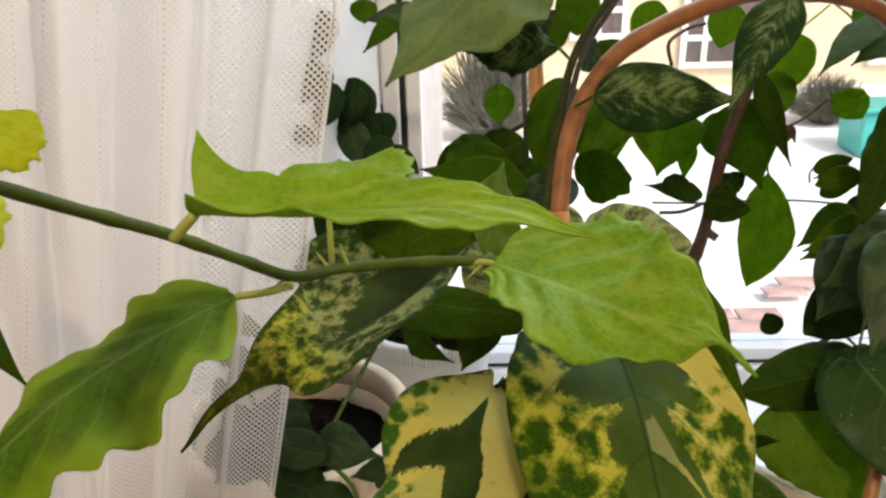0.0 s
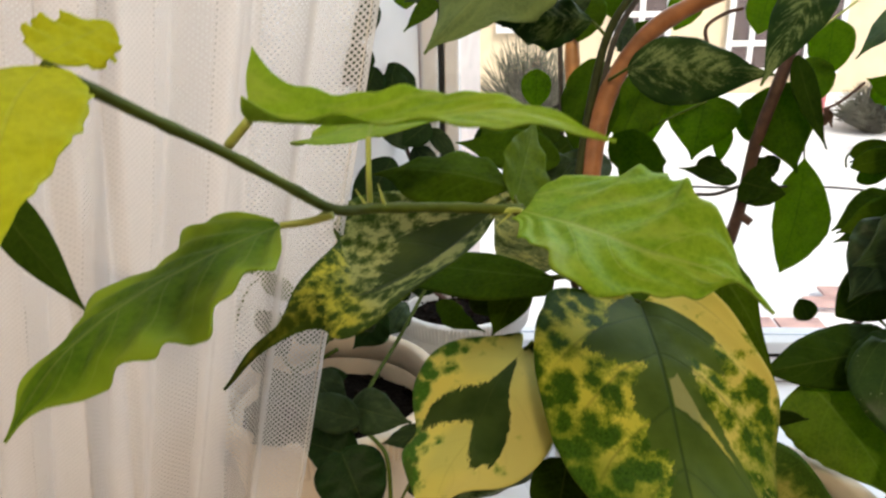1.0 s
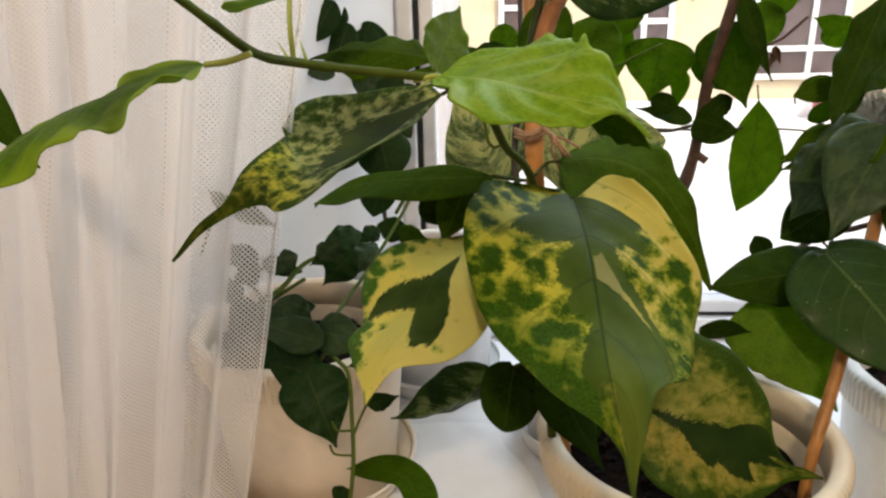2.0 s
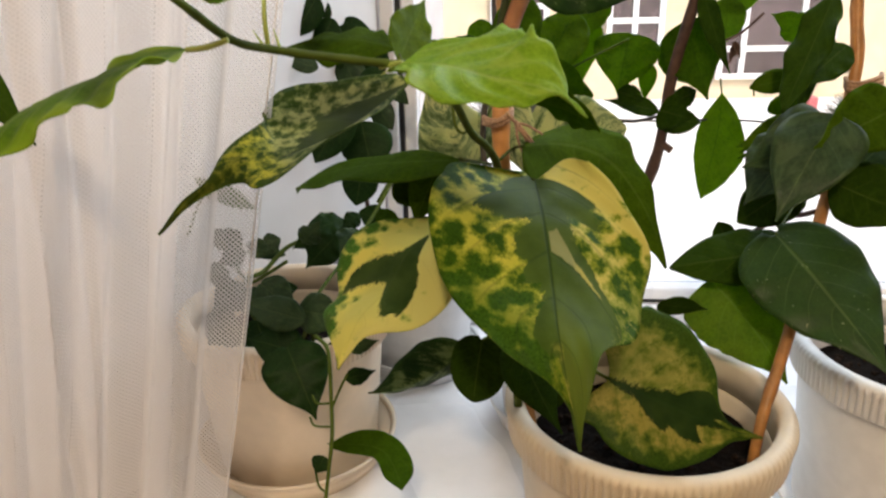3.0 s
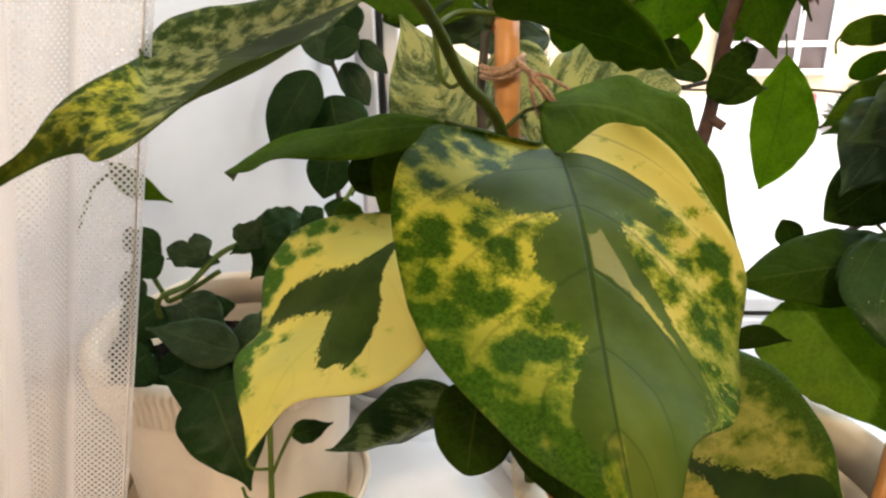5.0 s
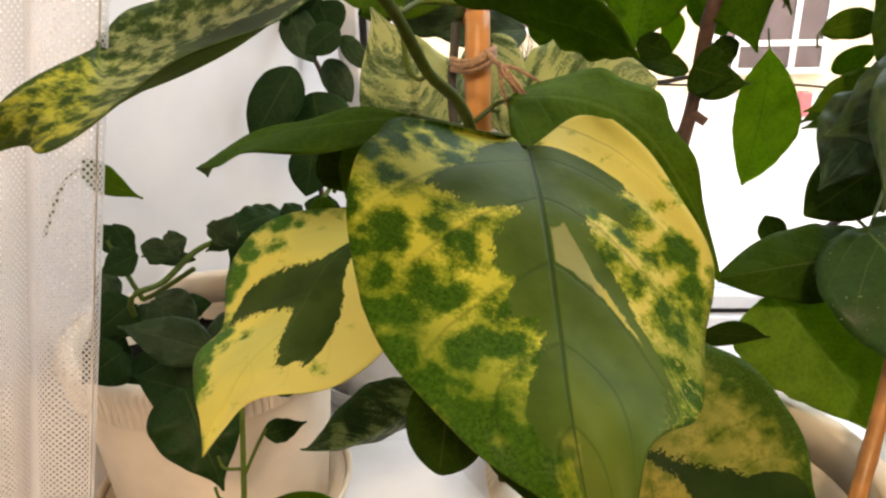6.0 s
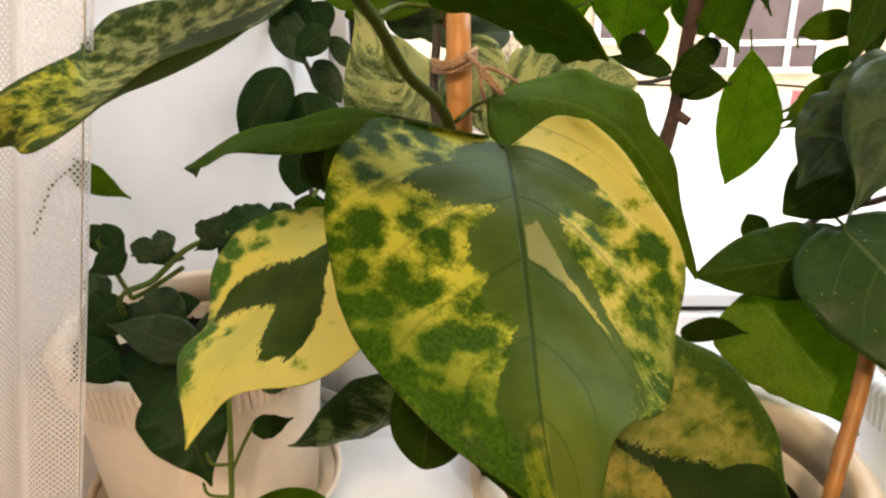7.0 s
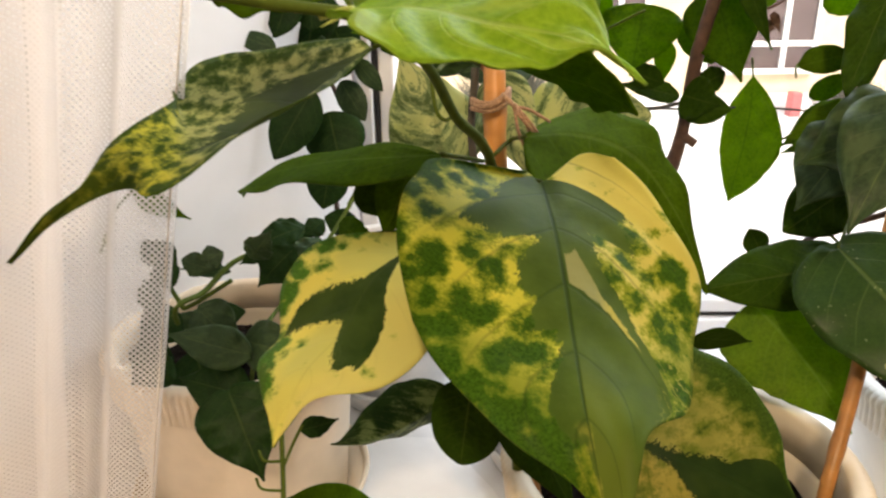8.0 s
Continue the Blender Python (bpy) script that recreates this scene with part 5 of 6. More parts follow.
shaped_leaf(front, "fresh", "pale_under", "fresh light green leaf with a wavy edge",
            rib=[(-0.0718, 0.2272, 0.4629), (-0.0921, 0.2096, 0.4582), (-0.1134, 0.1918, 0.4500), (-0.1300, 0.1712, 0.4387), (-0.1409, 0.1535, 0.4202)], n=(-0.65, -0.54, 0.53), twist=(-0.3, 2.6, 2.1),
            widths=((0.0064, 0.0260, 0.0309, 0.0367, 0.0360, 0.0284, 0.0194, 0.0117, 0.0065, 0.0000), (0.0000, 0.0141, 0.0323, 0.0402, 0.0447, 0.0381, 0.0284, 0.0176, 0.0054, 0.0000)),
            folds=((7.6, -11.3, -4.7, -1.3), (3.0, 4.7, -7.3, -4.9)), cups=((5.1, -7.6, -5.2, -3.2), (4.1, 2.9, -5.7, -6.5)), lobes=(0.0000, 0.0000), teeth=0.10, wave=0.045, waves=3.0, seed=2.5, crease=0.018, stalk=[(-0.052, 0.227, 0.467), (-0.062, 0.228, 0.464)])
leaf(front, (-0.0940, 0.1380, 0.5330), (-0.0694, 0.0720, 0.5112), (0.350, -0.450, 0.820), 0.027, "lime", "yellowish young leaf at the branch tip", form='ovate', bend=0.05, skew=0.04, wave=0.04, teeth=0.06, seed=0.6, rows=44, cols=16)
leaf(front, (-0.0950, 0.1390, 0.5350), (-0.0893, 0.1620, 0.5401), (0.300, -0.650, 0.700), 0.020, "lime", form='oval', wave=0.07, teeth=0.10, seed=1.6, rows=30)
leaf(front, (-0.043, 0.260, 0.488), (-0.048, 0.324, 0.484), (-0.180, 0.080, 0.980), 0.066, "bright", form='heart', heart=0.10, bend=0.02, fold=2, teeth=0.05, wave=0.06, waves=1.5, seed=1.0, rows=36, cols=16, stalk=[(-0.044, 0.261, 0.460), (-0.043, 0.256, 0.474)])
leaf(front, (-0.219, 0.279, 0.462), (-0.161, 0.243, 0.417), (-0.071, -0.825, 0.560), 0.022, "dark", form='ovate', bend=0.03, fold=-10, seed=0.8)
leaf(front, (0.014, 0.302, 0.454), (-0.053, 0.329, 0.453), (0.000, -0.350, 0.930), 0.048, "mid", form='lance', bend=0.08, fold=-10, wave=0.03, seed=0.35, stalk=[(0.018, 0.291, 0.447)])
leaf(front, (0.016, 0.295, 0.449), (0.027, 0.339, 0.477), (0.689, -0.498, 0.527), 0.030, "olive", form='ovate', fold=12, wave=0.04, seed=2.0, stalk=[(0.018, 0.291, 0.447)])
leaf(front, (0.050, 0.468, 0.342), (0.0142, 0.490, 0.411), (0.250, -0.880, 0.400), 0.064, "pale", "grey-green leaf streaked with cream", form='shield', bend=0.02, fold=-10, wave=0.03, seed=1.5, rows=32, cols=14, stalk=[(0.072, 0.446, 0.336)])
leaf(front, (0.094, 0.508, 0.349), (0.177, 0.504, 0.367), (0.050, -0.800, 0.600), 0.080, "pale", "cream leaf flecked with green", form='oval', bend=0.05, wave=0.03, seed=2.75, stalk=[(0.071, 0.448, 0.362)])
leaf(front, (0.075, 0.523, 0.391), (0.097, 0.459, 0.334), (-0.339, -0.687, 0.643), 0.039, "pale", form='heart', seed=1.75)
leaf(front, (0.046, 0.500, 0.568), (-0.034, 0.425, 0.499), (-0.150, -0.640, 0.750), 0.086, "dusty", "dull grey-green leaf with a long pointed tip", form='heart', bend=0.04, fold=-14, wave=0.05, waves=3, teeth=0.03, seed=0.95, rows=44, cols=18, stalk=[(0.110, 0.526, 0.575)])
leaf(front, (0.074, 0.508, 0.509), (0.002, 0.500, 0.511), (0.135, -0.880, 0.455), 0.040, "veined", form='lance', bend=0.05, fold=-14, wave=0.10, waves=4, teeth=0.06, seed=1.35, rows=36, cols=14, stalk=[(0.086, 0.511, 0.497)])
leaf(front, (0.094, 0.472, 0.482), (0.191, 0.481, 0.476), (0.107, -0.936, 0.336), 0.046, "veined", form='ovate', bend=0.04, wave=0.03, seed=2.35, fold=-10, stalk=[(0.085, 0.489, 0.472)])
leaf(front, (0.229, 0.517, 0.539), (0.180, 0.473, 0.470), (-0.334, -0.663, 0.670), 0.038, "veined", form='ovate', bend=0.04, wave=0.02, seed=0.15, stalk=[(0.242, 0.535, 0.555)])
leaf(front, (0.199, 0.438, 0.238), (0.246, 0.462, 0.222), (0.312, -0.864, -0.395), 0.022, "dark", form='ovate', seed=0.45)
leaf(front, (0.012, 0.430, 0.324), (0.005, 0.431, 0.357), (0.289, -0.952, 0.104), 0.038, "dark", form='oval', seed=0.85)
leaf(front, (0.109, 0.379, 0.181), (0.121, 0.369, 0.208), (-0.510, -0.856, -0.081), 0.015, "dark", form='ovate', seed=0.25)
leaf(front, (-0.176, 0.503, 0.317), (-0.132, 0.488, 0.302), (-0.198, -0.929, 0.311), 0.018, "mid", form='ovate', bend=0.03, fold=-12, seed=0.55, stalk=[(-0.198, 0.486, 0.278), (-0.187, 0.498, 0.307)])
leaf(front, (0.025, 0.419, 0.355), (0.007, 0.424, 0.311), (0.098, -0.983, -0.157), 0.030, "mid", form='ovate', bend=0.04, fold=-8, seed=0.65, stalk=[(0.052, 0.418, 0.359)])
stem(front, [(0.036, 0.432, 0.414, 0.0013), (0.038, 0.423, 0.404, 0.0013), (0.039, 0.420, 0.395, 0.0012), (0.041, 0.419, 0.386, 0.0012), (0.045, 0.420, 0.382, 0.0011), (0.049, 0.423, 0.383, 0.0011)], STEM_GREEN, "tendril")

# ---- cane hoop in the front pot ----
hoop = thing("plant_support", "bent rattan cane hoop stuck into the front pot", "plant support")
stem(hoop, [(0.098, 0.402, 0.118, 0.0070), (0.094, 0.410, 0.165, 0.0069), (0.080, 0.440, 0.272, 0.0068), (0.074, 0.442, 0.348, 0.0067), (0.073, 0.460, 0.409, 0.0066)], CANE, "leg", knobs=0.12, gap=0.09)
stem(hoop, [(0.072, 0.461, 0.403, 0.0064), (0.079, 0.483, 0.443, 0.0064), (0.092, 0.501, 0.473, 0.0063), (0.118, 0.518, 0.502, 0.0063), (0.161, 0.532, 0.523, 0.0063), (0.212, 0.549, 0.536, 0.0063), (0.268, 0.559, 0.535, 0.0063), (0.307, 0.561, 0.525, 0.0062), (0.335, 0.559, 0.507, 0.0062)], CANE_SHADED, "bow", knobs=0.15, gap=0.07)
stem(hoop, [(0.407, 0.618, 0.486, 0.0062), (0.389, 0.601, 0.459, 0.0059), (0.386, 0.576, 0.408, 0.0056), (0.373, 0.553, 0.363, 0.0053), (0.346, 0.504, 0.306, 0.0051), (0.302, 0.432, 0.216, 0.0048), (0.275, 0.392, 0.166, 0.0045), (0.267, 0.380, 0.116, 0.0042)], CANE, "leg", knobs=0.12, gap=0.08)
knot = thing("twine_tie", "frayed jute twine tied round cane and stem", "twine")
stem(knot, [(0.060, 0.454, 0.385, 0.0016), (0.065, 0.440, 0.385, 0.0016), (0.072, 0.436, 0.387, 0.0016), (0.080, 0.445, 0.390, 0.0016), (0.082, 0.464, 0.389, 0.0016)], TWINE, "twine_loop")
stem(knot, [(0.060, 0.453, 0.382, 0.0016), (0.065, 0.441, 0.383, 0.0016), (0.072, 0.437, 0.384, 0.0016), (0.080, 0.444, 0.387, 0.0016), (0.082, 0.463, 0.387, 0.0016)], TWINE, "twine_loop")
stem(knot, [(0.060, 0.454, 0.387, 0.0016), (0.065, 0.442, 0.387, 0.0016), (0.072, 0.437, 0.388, 0.0016), (0.080, 0.445, 0.392, 0.0016), (0.082, 0.465, 0.391, 0.0016)], TWINE, "twine_loop")
stem(knot, [(0.077, 0.442, 0.392, 0.0012), (0.083, 0.434, 0.387, 0.0011), (0.087, 0.429, 0.384, 0.0010), (0.092, 0.426, 0.372, 0.0009), (0.097, 0.423, 0.351, 0.0008)], TWINE, "twine_end")
stem(knot, [(0.077, 0.442, 0.392, 0.0012), (0.083, 0.434, 0.387, 0.0011), (0.090, 0.428, 0.381, 0.0010), (0.098, 0.425, 0.369, 0.0009), (0.102, 0.423, 0.346, 0.0008)], TWINE, "twine_end")
stem(knot, [(0.077, 0.442, 0.392, 0.0012), (0.083, 0.434, 0.387, 0.0011), (0.085, 0.426, 0.376, 0.0010), (0.089, 0.422, 0.366, 0.0009), (0.093, 0.422, 0.358, 0.0008)], TWINE, "twine_end")
stem(knot, [(0.077, 0.442, 0.392, 0.0012), (0.083, 0.434, 0.387, 0.0011), (0.092, 0.430, 0.385, 0.0010), (0.100, 0.426, 0.381, 0.0009), (0.103, 0.427, 0.379, 0.0008)], TWINE, "twine_end")
stem(knot, [(0.077, 0.442, 0.392, 0.0012), (0.083, 0.434, 0.387, 0.0011), (0.089, 0.427, 0.379, 0.0010), (0.096, 0.424, 0.371, 0.0009), (0.101, 0.424, 0.360, 0.0008)], TWINE, "twine_end")
stem(knot, [(0.077, 0.442, 0.392, 0.0012), (0.083, 0.434, 0.387, 0.0011), (0.084, 0.430, 0.388, 0.0010), (0.085, 0.427, 0.384, 0.0009), (0.088, 0.426, 0.380, 0.0008)], TWINE, "twine_end")
knot_b = thing("twine_tie", "jute twine wound round the cane leg", "twine")
stem(knot_b, [(0.378, 0.575, 0.394, 0.0020), (0.373, 0.557, 0.393, 0.0020), (0.384, 0.557, 0.392, 0.0020), (0.403, 0.567, 0.395, 0.0020), (0.413, 0.584, 0.396, 0.0020)], TWINE, "twine_loop")
stem(knot_b, [(0.378, 0.574, 0.390, 0.0020), (0.373, 0.555, 0.390, 0.0020), (0.384, 0.556, 0.389, 0.0020), (0.403, 0.565, 0.391, 0.0020), (0.413, 0.582, 0.392, 0.0020)], TWINE, "twine_loop")
stem(knot_b, [(0.378, 0.573, 0.387, 0.0020), (0.373, 0.554, 0.387, 0.0020), (0.384, 0.554, 0.386, 0.0020), (0.403, 0.564, 0.388, 0.0020), (0.413, 0.581, 0.389, 0.0020)], TWINE, "twine_loop")

# ---- green plant by the window ----
back = thing("climbing_plant", "green climbing houseplant against the bright window", "houseplant")
stem(back, [(0.185, 0.668, 0.150, 0.0060), (0.215, 0.665, 0.220, 0.0058), (0.240, 0.661, 0.305, 0.0057), (0.246, 0.651, 0.388, 0.0055), (0.262, 0.645, 0.470, 0.0053), (0.275, 0.640, 0.560, 0.0052), (0.290, 0.640, 0.660, 0.0050)], BARK, "stem", knobs=0.15, gap=0.05)
stem(back, [(0.241, 0.659, 0.318, 0.0045), (0.252, 0.652, 0.311, 0.0040)], BARK, "side_shoot")
stem(back, [(0.197, 0.684, 0.337, 0.0011), (0.253, 0.689, 0.334, 0.0011), (0.308, 0.694, 0.334, 0.0011), (0.368, 0.703, 0.328, 0.0011), (0.444, 0.709, 0.315, 0.0011), (0.503, 0.715, 0.303, 0.0011)], BARK_DARK, "tendril")
stem(back, [(0.187, 0.621, 0.349, 0.0017), (0.210, 0.632, 0.346, 0.0017), (0.236, 0.654, 0.346, 0.0017)], BARK_DARK, "tendril")
stem(back, [(0.118, 0.677, 0.375, 0.0012), (0.166, 0.687, 0.399, 0.0012), (0.208, 0.685, 0.420, 0.0012)], STEM_GREEN, "tendril")
stem(back, [(0.083, 0.633, 0.373, 0.0066), (0.079, 0.647, 0.436, 0.0065), (0.077, 0.663, 0.487, 0.0064), (0.074, 0.674, 0.528, 0.0063), (0.074, 0.689, 0.565, 0.0062)], CANE, "cane", knobs=0.1, gap=0.09)
stem(back, [(0.071, 0.650, 0.389, 0.0024), (0.070, 0.671, 0.441, 0.0024), (0.069, 0.686, 0.479, 0.0024), (0.066, 0.700, 0.512, 0.0024)], BARK_DARK, "stem")
stem(back, [(0.038, 0.688, 0.403, 0.0022), (0.058, 0.680, 0.411, 0.0022), (0.076, 0.674, 0.422, 0.0022)], BARK_DARK, "side_shoot")
stem(back, [(0.212, 0.713, 0.463, 0.0018), (0.207, 0.711, 0.484, 0.0018), (0.225, 0.716, 0.496, 0.0018), (0.241, 0.718, 0.500, 0.0018)], BARK, "side_shoot")
stem(back, [(0.302, 0.699, 0.479, 0.0011), (0.334, 0.708, 0.502, 0.0011), (0.359, 0.716, 0.520, 0.0011)], STEM_YOUNG, "tendril")
stem(back, [(0.344, 0.693, 0.518, 0.0010), (0.359, 0.688, 0.506, 0.0010), (0.366, 0.684, 0.494, 0.0010)], STEM_GREEN, "tendril")
stem(back, [(0.324, 0.640, 0.368, 0.0009), (0.324, 0.643, 0.376, 0.0009), (0.328, 0.645, 0.381, 0.0009)], STEM_GREEN, "tendril")
stem(back, [(0.280, 0.628, 0.420, 0.0012), (0.298, 0.622, 0.429, 0.0012), (0.316, 0.619, 0.447, 0.0012)], BARK, "side_shoot")
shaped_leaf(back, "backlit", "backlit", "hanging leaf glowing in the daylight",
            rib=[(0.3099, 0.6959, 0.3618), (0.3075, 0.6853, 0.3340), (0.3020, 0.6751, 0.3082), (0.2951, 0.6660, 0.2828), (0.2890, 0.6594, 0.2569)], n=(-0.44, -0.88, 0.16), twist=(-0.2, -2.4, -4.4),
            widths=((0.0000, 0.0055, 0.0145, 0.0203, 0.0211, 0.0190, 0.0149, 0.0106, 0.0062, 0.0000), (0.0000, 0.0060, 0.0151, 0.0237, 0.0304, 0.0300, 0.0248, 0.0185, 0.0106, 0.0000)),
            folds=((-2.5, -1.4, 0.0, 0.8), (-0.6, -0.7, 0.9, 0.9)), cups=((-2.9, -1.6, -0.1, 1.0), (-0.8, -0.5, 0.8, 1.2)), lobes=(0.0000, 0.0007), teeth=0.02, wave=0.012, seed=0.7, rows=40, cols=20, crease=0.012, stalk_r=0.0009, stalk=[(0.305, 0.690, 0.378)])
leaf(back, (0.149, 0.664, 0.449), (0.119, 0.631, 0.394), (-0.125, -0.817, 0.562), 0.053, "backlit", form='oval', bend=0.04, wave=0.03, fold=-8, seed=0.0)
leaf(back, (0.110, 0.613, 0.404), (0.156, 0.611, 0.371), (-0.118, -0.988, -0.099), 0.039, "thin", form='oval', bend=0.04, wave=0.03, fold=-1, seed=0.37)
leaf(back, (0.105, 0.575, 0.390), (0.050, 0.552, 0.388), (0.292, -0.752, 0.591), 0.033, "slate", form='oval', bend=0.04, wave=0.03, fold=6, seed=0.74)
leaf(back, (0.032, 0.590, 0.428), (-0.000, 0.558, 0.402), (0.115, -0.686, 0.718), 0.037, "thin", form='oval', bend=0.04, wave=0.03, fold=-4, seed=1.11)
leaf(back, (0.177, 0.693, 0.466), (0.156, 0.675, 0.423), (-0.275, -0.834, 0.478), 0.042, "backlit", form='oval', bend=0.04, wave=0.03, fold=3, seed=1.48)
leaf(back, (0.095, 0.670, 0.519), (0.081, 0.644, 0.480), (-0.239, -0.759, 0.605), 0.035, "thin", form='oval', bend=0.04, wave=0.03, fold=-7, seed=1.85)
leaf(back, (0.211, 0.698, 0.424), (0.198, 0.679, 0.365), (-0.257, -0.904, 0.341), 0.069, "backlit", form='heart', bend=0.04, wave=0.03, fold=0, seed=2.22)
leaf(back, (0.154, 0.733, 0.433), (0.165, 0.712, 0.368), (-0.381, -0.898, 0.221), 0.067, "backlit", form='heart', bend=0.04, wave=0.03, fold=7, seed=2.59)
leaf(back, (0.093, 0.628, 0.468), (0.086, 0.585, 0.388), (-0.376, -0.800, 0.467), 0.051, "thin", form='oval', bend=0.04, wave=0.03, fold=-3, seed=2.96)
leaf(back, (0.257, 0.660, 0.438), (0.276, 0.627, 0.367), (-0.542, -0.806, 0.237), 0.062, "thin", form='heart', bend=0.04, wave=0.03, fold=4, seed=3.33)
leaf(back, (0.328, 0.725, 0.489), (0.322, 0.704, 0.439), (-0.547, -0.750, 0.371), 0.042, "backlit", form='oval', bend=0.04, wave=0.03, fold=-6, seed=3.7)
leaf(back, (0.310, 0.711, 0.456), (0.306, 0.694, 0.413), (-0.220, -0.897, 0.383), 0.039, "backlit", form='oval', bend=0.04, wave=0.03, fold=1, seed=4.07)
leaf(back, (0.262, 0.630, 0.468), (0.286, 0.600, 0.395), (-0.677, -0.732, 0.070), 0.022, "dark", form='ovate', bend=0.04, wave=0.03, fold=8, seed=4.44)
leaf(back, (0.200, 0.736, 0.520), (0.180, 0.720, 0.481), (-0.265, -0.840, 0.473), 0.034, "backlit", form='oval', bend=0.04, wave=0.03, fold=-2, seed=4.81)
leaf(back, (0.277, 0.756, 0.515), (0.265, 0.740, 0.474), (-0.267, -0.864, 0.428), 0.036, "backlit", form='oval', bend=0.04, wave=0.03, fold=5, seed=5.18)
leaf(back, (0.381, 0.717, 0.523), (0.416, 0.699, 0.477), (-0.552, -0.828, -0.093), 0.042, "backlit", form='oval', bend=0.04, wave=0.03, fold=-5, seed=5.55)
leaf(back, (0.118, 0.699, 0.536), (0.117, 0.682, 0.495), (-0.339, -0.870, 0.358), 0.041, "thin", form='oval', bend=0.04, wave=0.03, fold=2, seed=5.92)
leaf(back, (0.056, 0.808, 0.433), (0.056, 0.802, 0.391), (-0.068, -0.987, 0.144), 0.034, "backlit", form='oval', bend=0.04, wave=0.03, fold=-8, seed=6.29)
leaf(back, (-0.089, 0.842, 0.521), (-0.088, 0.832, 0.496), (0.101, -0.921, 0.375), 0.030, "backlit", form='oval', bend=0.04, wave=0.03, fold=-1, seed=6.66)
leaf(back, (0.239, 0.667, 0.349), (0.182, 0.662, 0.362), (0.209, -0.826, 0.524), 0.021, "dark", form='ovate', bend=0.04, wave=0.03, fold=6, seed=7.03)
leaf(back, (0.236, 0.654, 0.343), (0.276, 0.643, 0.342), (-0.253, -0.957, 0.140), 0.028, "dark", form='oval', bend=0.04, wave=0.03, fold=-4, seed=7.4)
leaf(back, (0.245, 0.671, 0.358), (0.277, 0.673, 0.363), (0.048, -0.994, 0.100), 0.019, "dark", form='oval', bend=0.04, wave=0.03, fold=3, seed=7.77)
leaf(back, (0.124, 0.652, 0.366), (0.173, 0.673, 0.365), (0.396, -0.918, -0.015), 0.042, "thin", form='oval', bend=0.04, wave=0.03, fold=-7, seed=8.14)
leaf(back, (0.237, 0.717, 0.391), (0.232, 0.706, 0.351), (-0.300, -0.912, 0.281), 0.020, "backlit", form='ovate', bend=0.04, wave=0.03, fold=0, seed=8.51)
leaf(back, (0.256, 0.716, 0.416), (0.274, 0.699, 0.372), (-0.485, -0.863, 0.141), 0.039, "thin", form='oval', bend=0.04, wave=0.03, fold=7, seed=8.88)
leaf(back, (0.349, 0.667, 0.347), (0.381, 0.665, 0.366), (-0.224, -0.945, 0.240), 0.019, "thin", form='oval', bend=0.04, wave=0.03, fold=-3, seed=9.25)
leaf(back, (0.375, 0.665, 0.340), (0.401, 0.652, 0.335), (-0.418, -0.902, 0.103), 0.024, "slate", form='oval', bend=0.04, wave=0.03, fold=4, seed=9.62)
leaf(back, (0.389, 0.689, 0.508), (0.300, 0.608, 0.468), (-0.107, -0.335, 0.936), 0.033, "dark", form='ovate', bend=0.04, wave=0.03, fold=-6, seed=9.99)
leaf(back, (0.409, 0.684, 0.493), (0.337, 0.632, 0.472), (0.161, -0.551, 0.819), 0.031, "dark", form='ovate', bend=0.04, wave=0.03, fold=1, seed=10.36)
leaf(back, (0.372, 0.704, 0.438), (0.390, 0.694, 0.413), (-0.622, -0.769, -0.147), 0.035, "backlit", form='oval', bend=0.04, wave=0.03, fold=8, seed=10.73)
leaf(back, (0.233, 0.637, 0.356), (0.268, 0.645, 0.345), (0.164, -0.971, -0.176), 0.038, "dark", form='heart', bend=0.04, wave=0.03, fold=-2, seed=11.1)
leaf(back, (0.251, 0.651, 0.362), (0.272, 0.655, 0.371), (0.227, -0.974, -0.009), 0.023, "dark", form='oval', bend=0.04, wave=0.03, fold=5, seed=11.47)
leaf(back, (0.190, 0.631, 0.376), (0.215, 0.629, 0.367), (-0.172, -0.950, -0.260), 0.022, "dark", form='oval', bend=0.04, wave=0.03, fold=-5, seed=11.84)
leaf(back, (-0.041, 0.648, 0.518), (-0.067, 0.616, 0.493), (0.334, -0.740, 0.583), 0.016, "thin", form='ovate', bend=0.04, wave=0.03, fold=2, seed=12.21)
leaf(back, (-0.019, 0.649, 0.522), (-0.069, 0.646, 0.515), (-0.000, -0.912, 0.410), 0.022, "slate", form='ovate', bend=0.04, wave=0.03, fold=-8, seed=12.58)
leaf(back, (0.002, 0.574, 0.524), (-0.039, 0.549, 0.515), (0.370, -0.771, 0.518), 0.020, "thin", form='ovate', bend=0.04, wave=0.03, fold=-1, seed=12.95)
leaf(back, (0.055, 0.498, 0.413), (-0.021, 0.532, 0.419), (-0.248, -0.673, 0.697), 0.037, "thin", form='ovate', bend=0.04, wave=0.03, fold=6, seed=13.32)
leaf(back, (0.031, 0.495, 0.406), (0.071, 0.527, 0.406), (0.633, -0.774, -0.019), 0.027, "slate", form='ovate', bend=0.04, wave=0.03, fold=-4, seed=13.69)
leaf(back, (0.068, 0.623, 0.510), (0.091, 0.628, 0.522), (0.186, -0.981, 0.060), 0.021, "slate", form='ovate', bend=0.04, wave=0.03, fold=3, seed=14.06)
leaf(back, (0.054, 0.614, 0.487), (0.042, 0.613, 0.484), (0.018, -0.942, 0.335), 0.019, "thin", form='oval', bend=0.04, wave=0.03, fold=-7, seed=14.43)
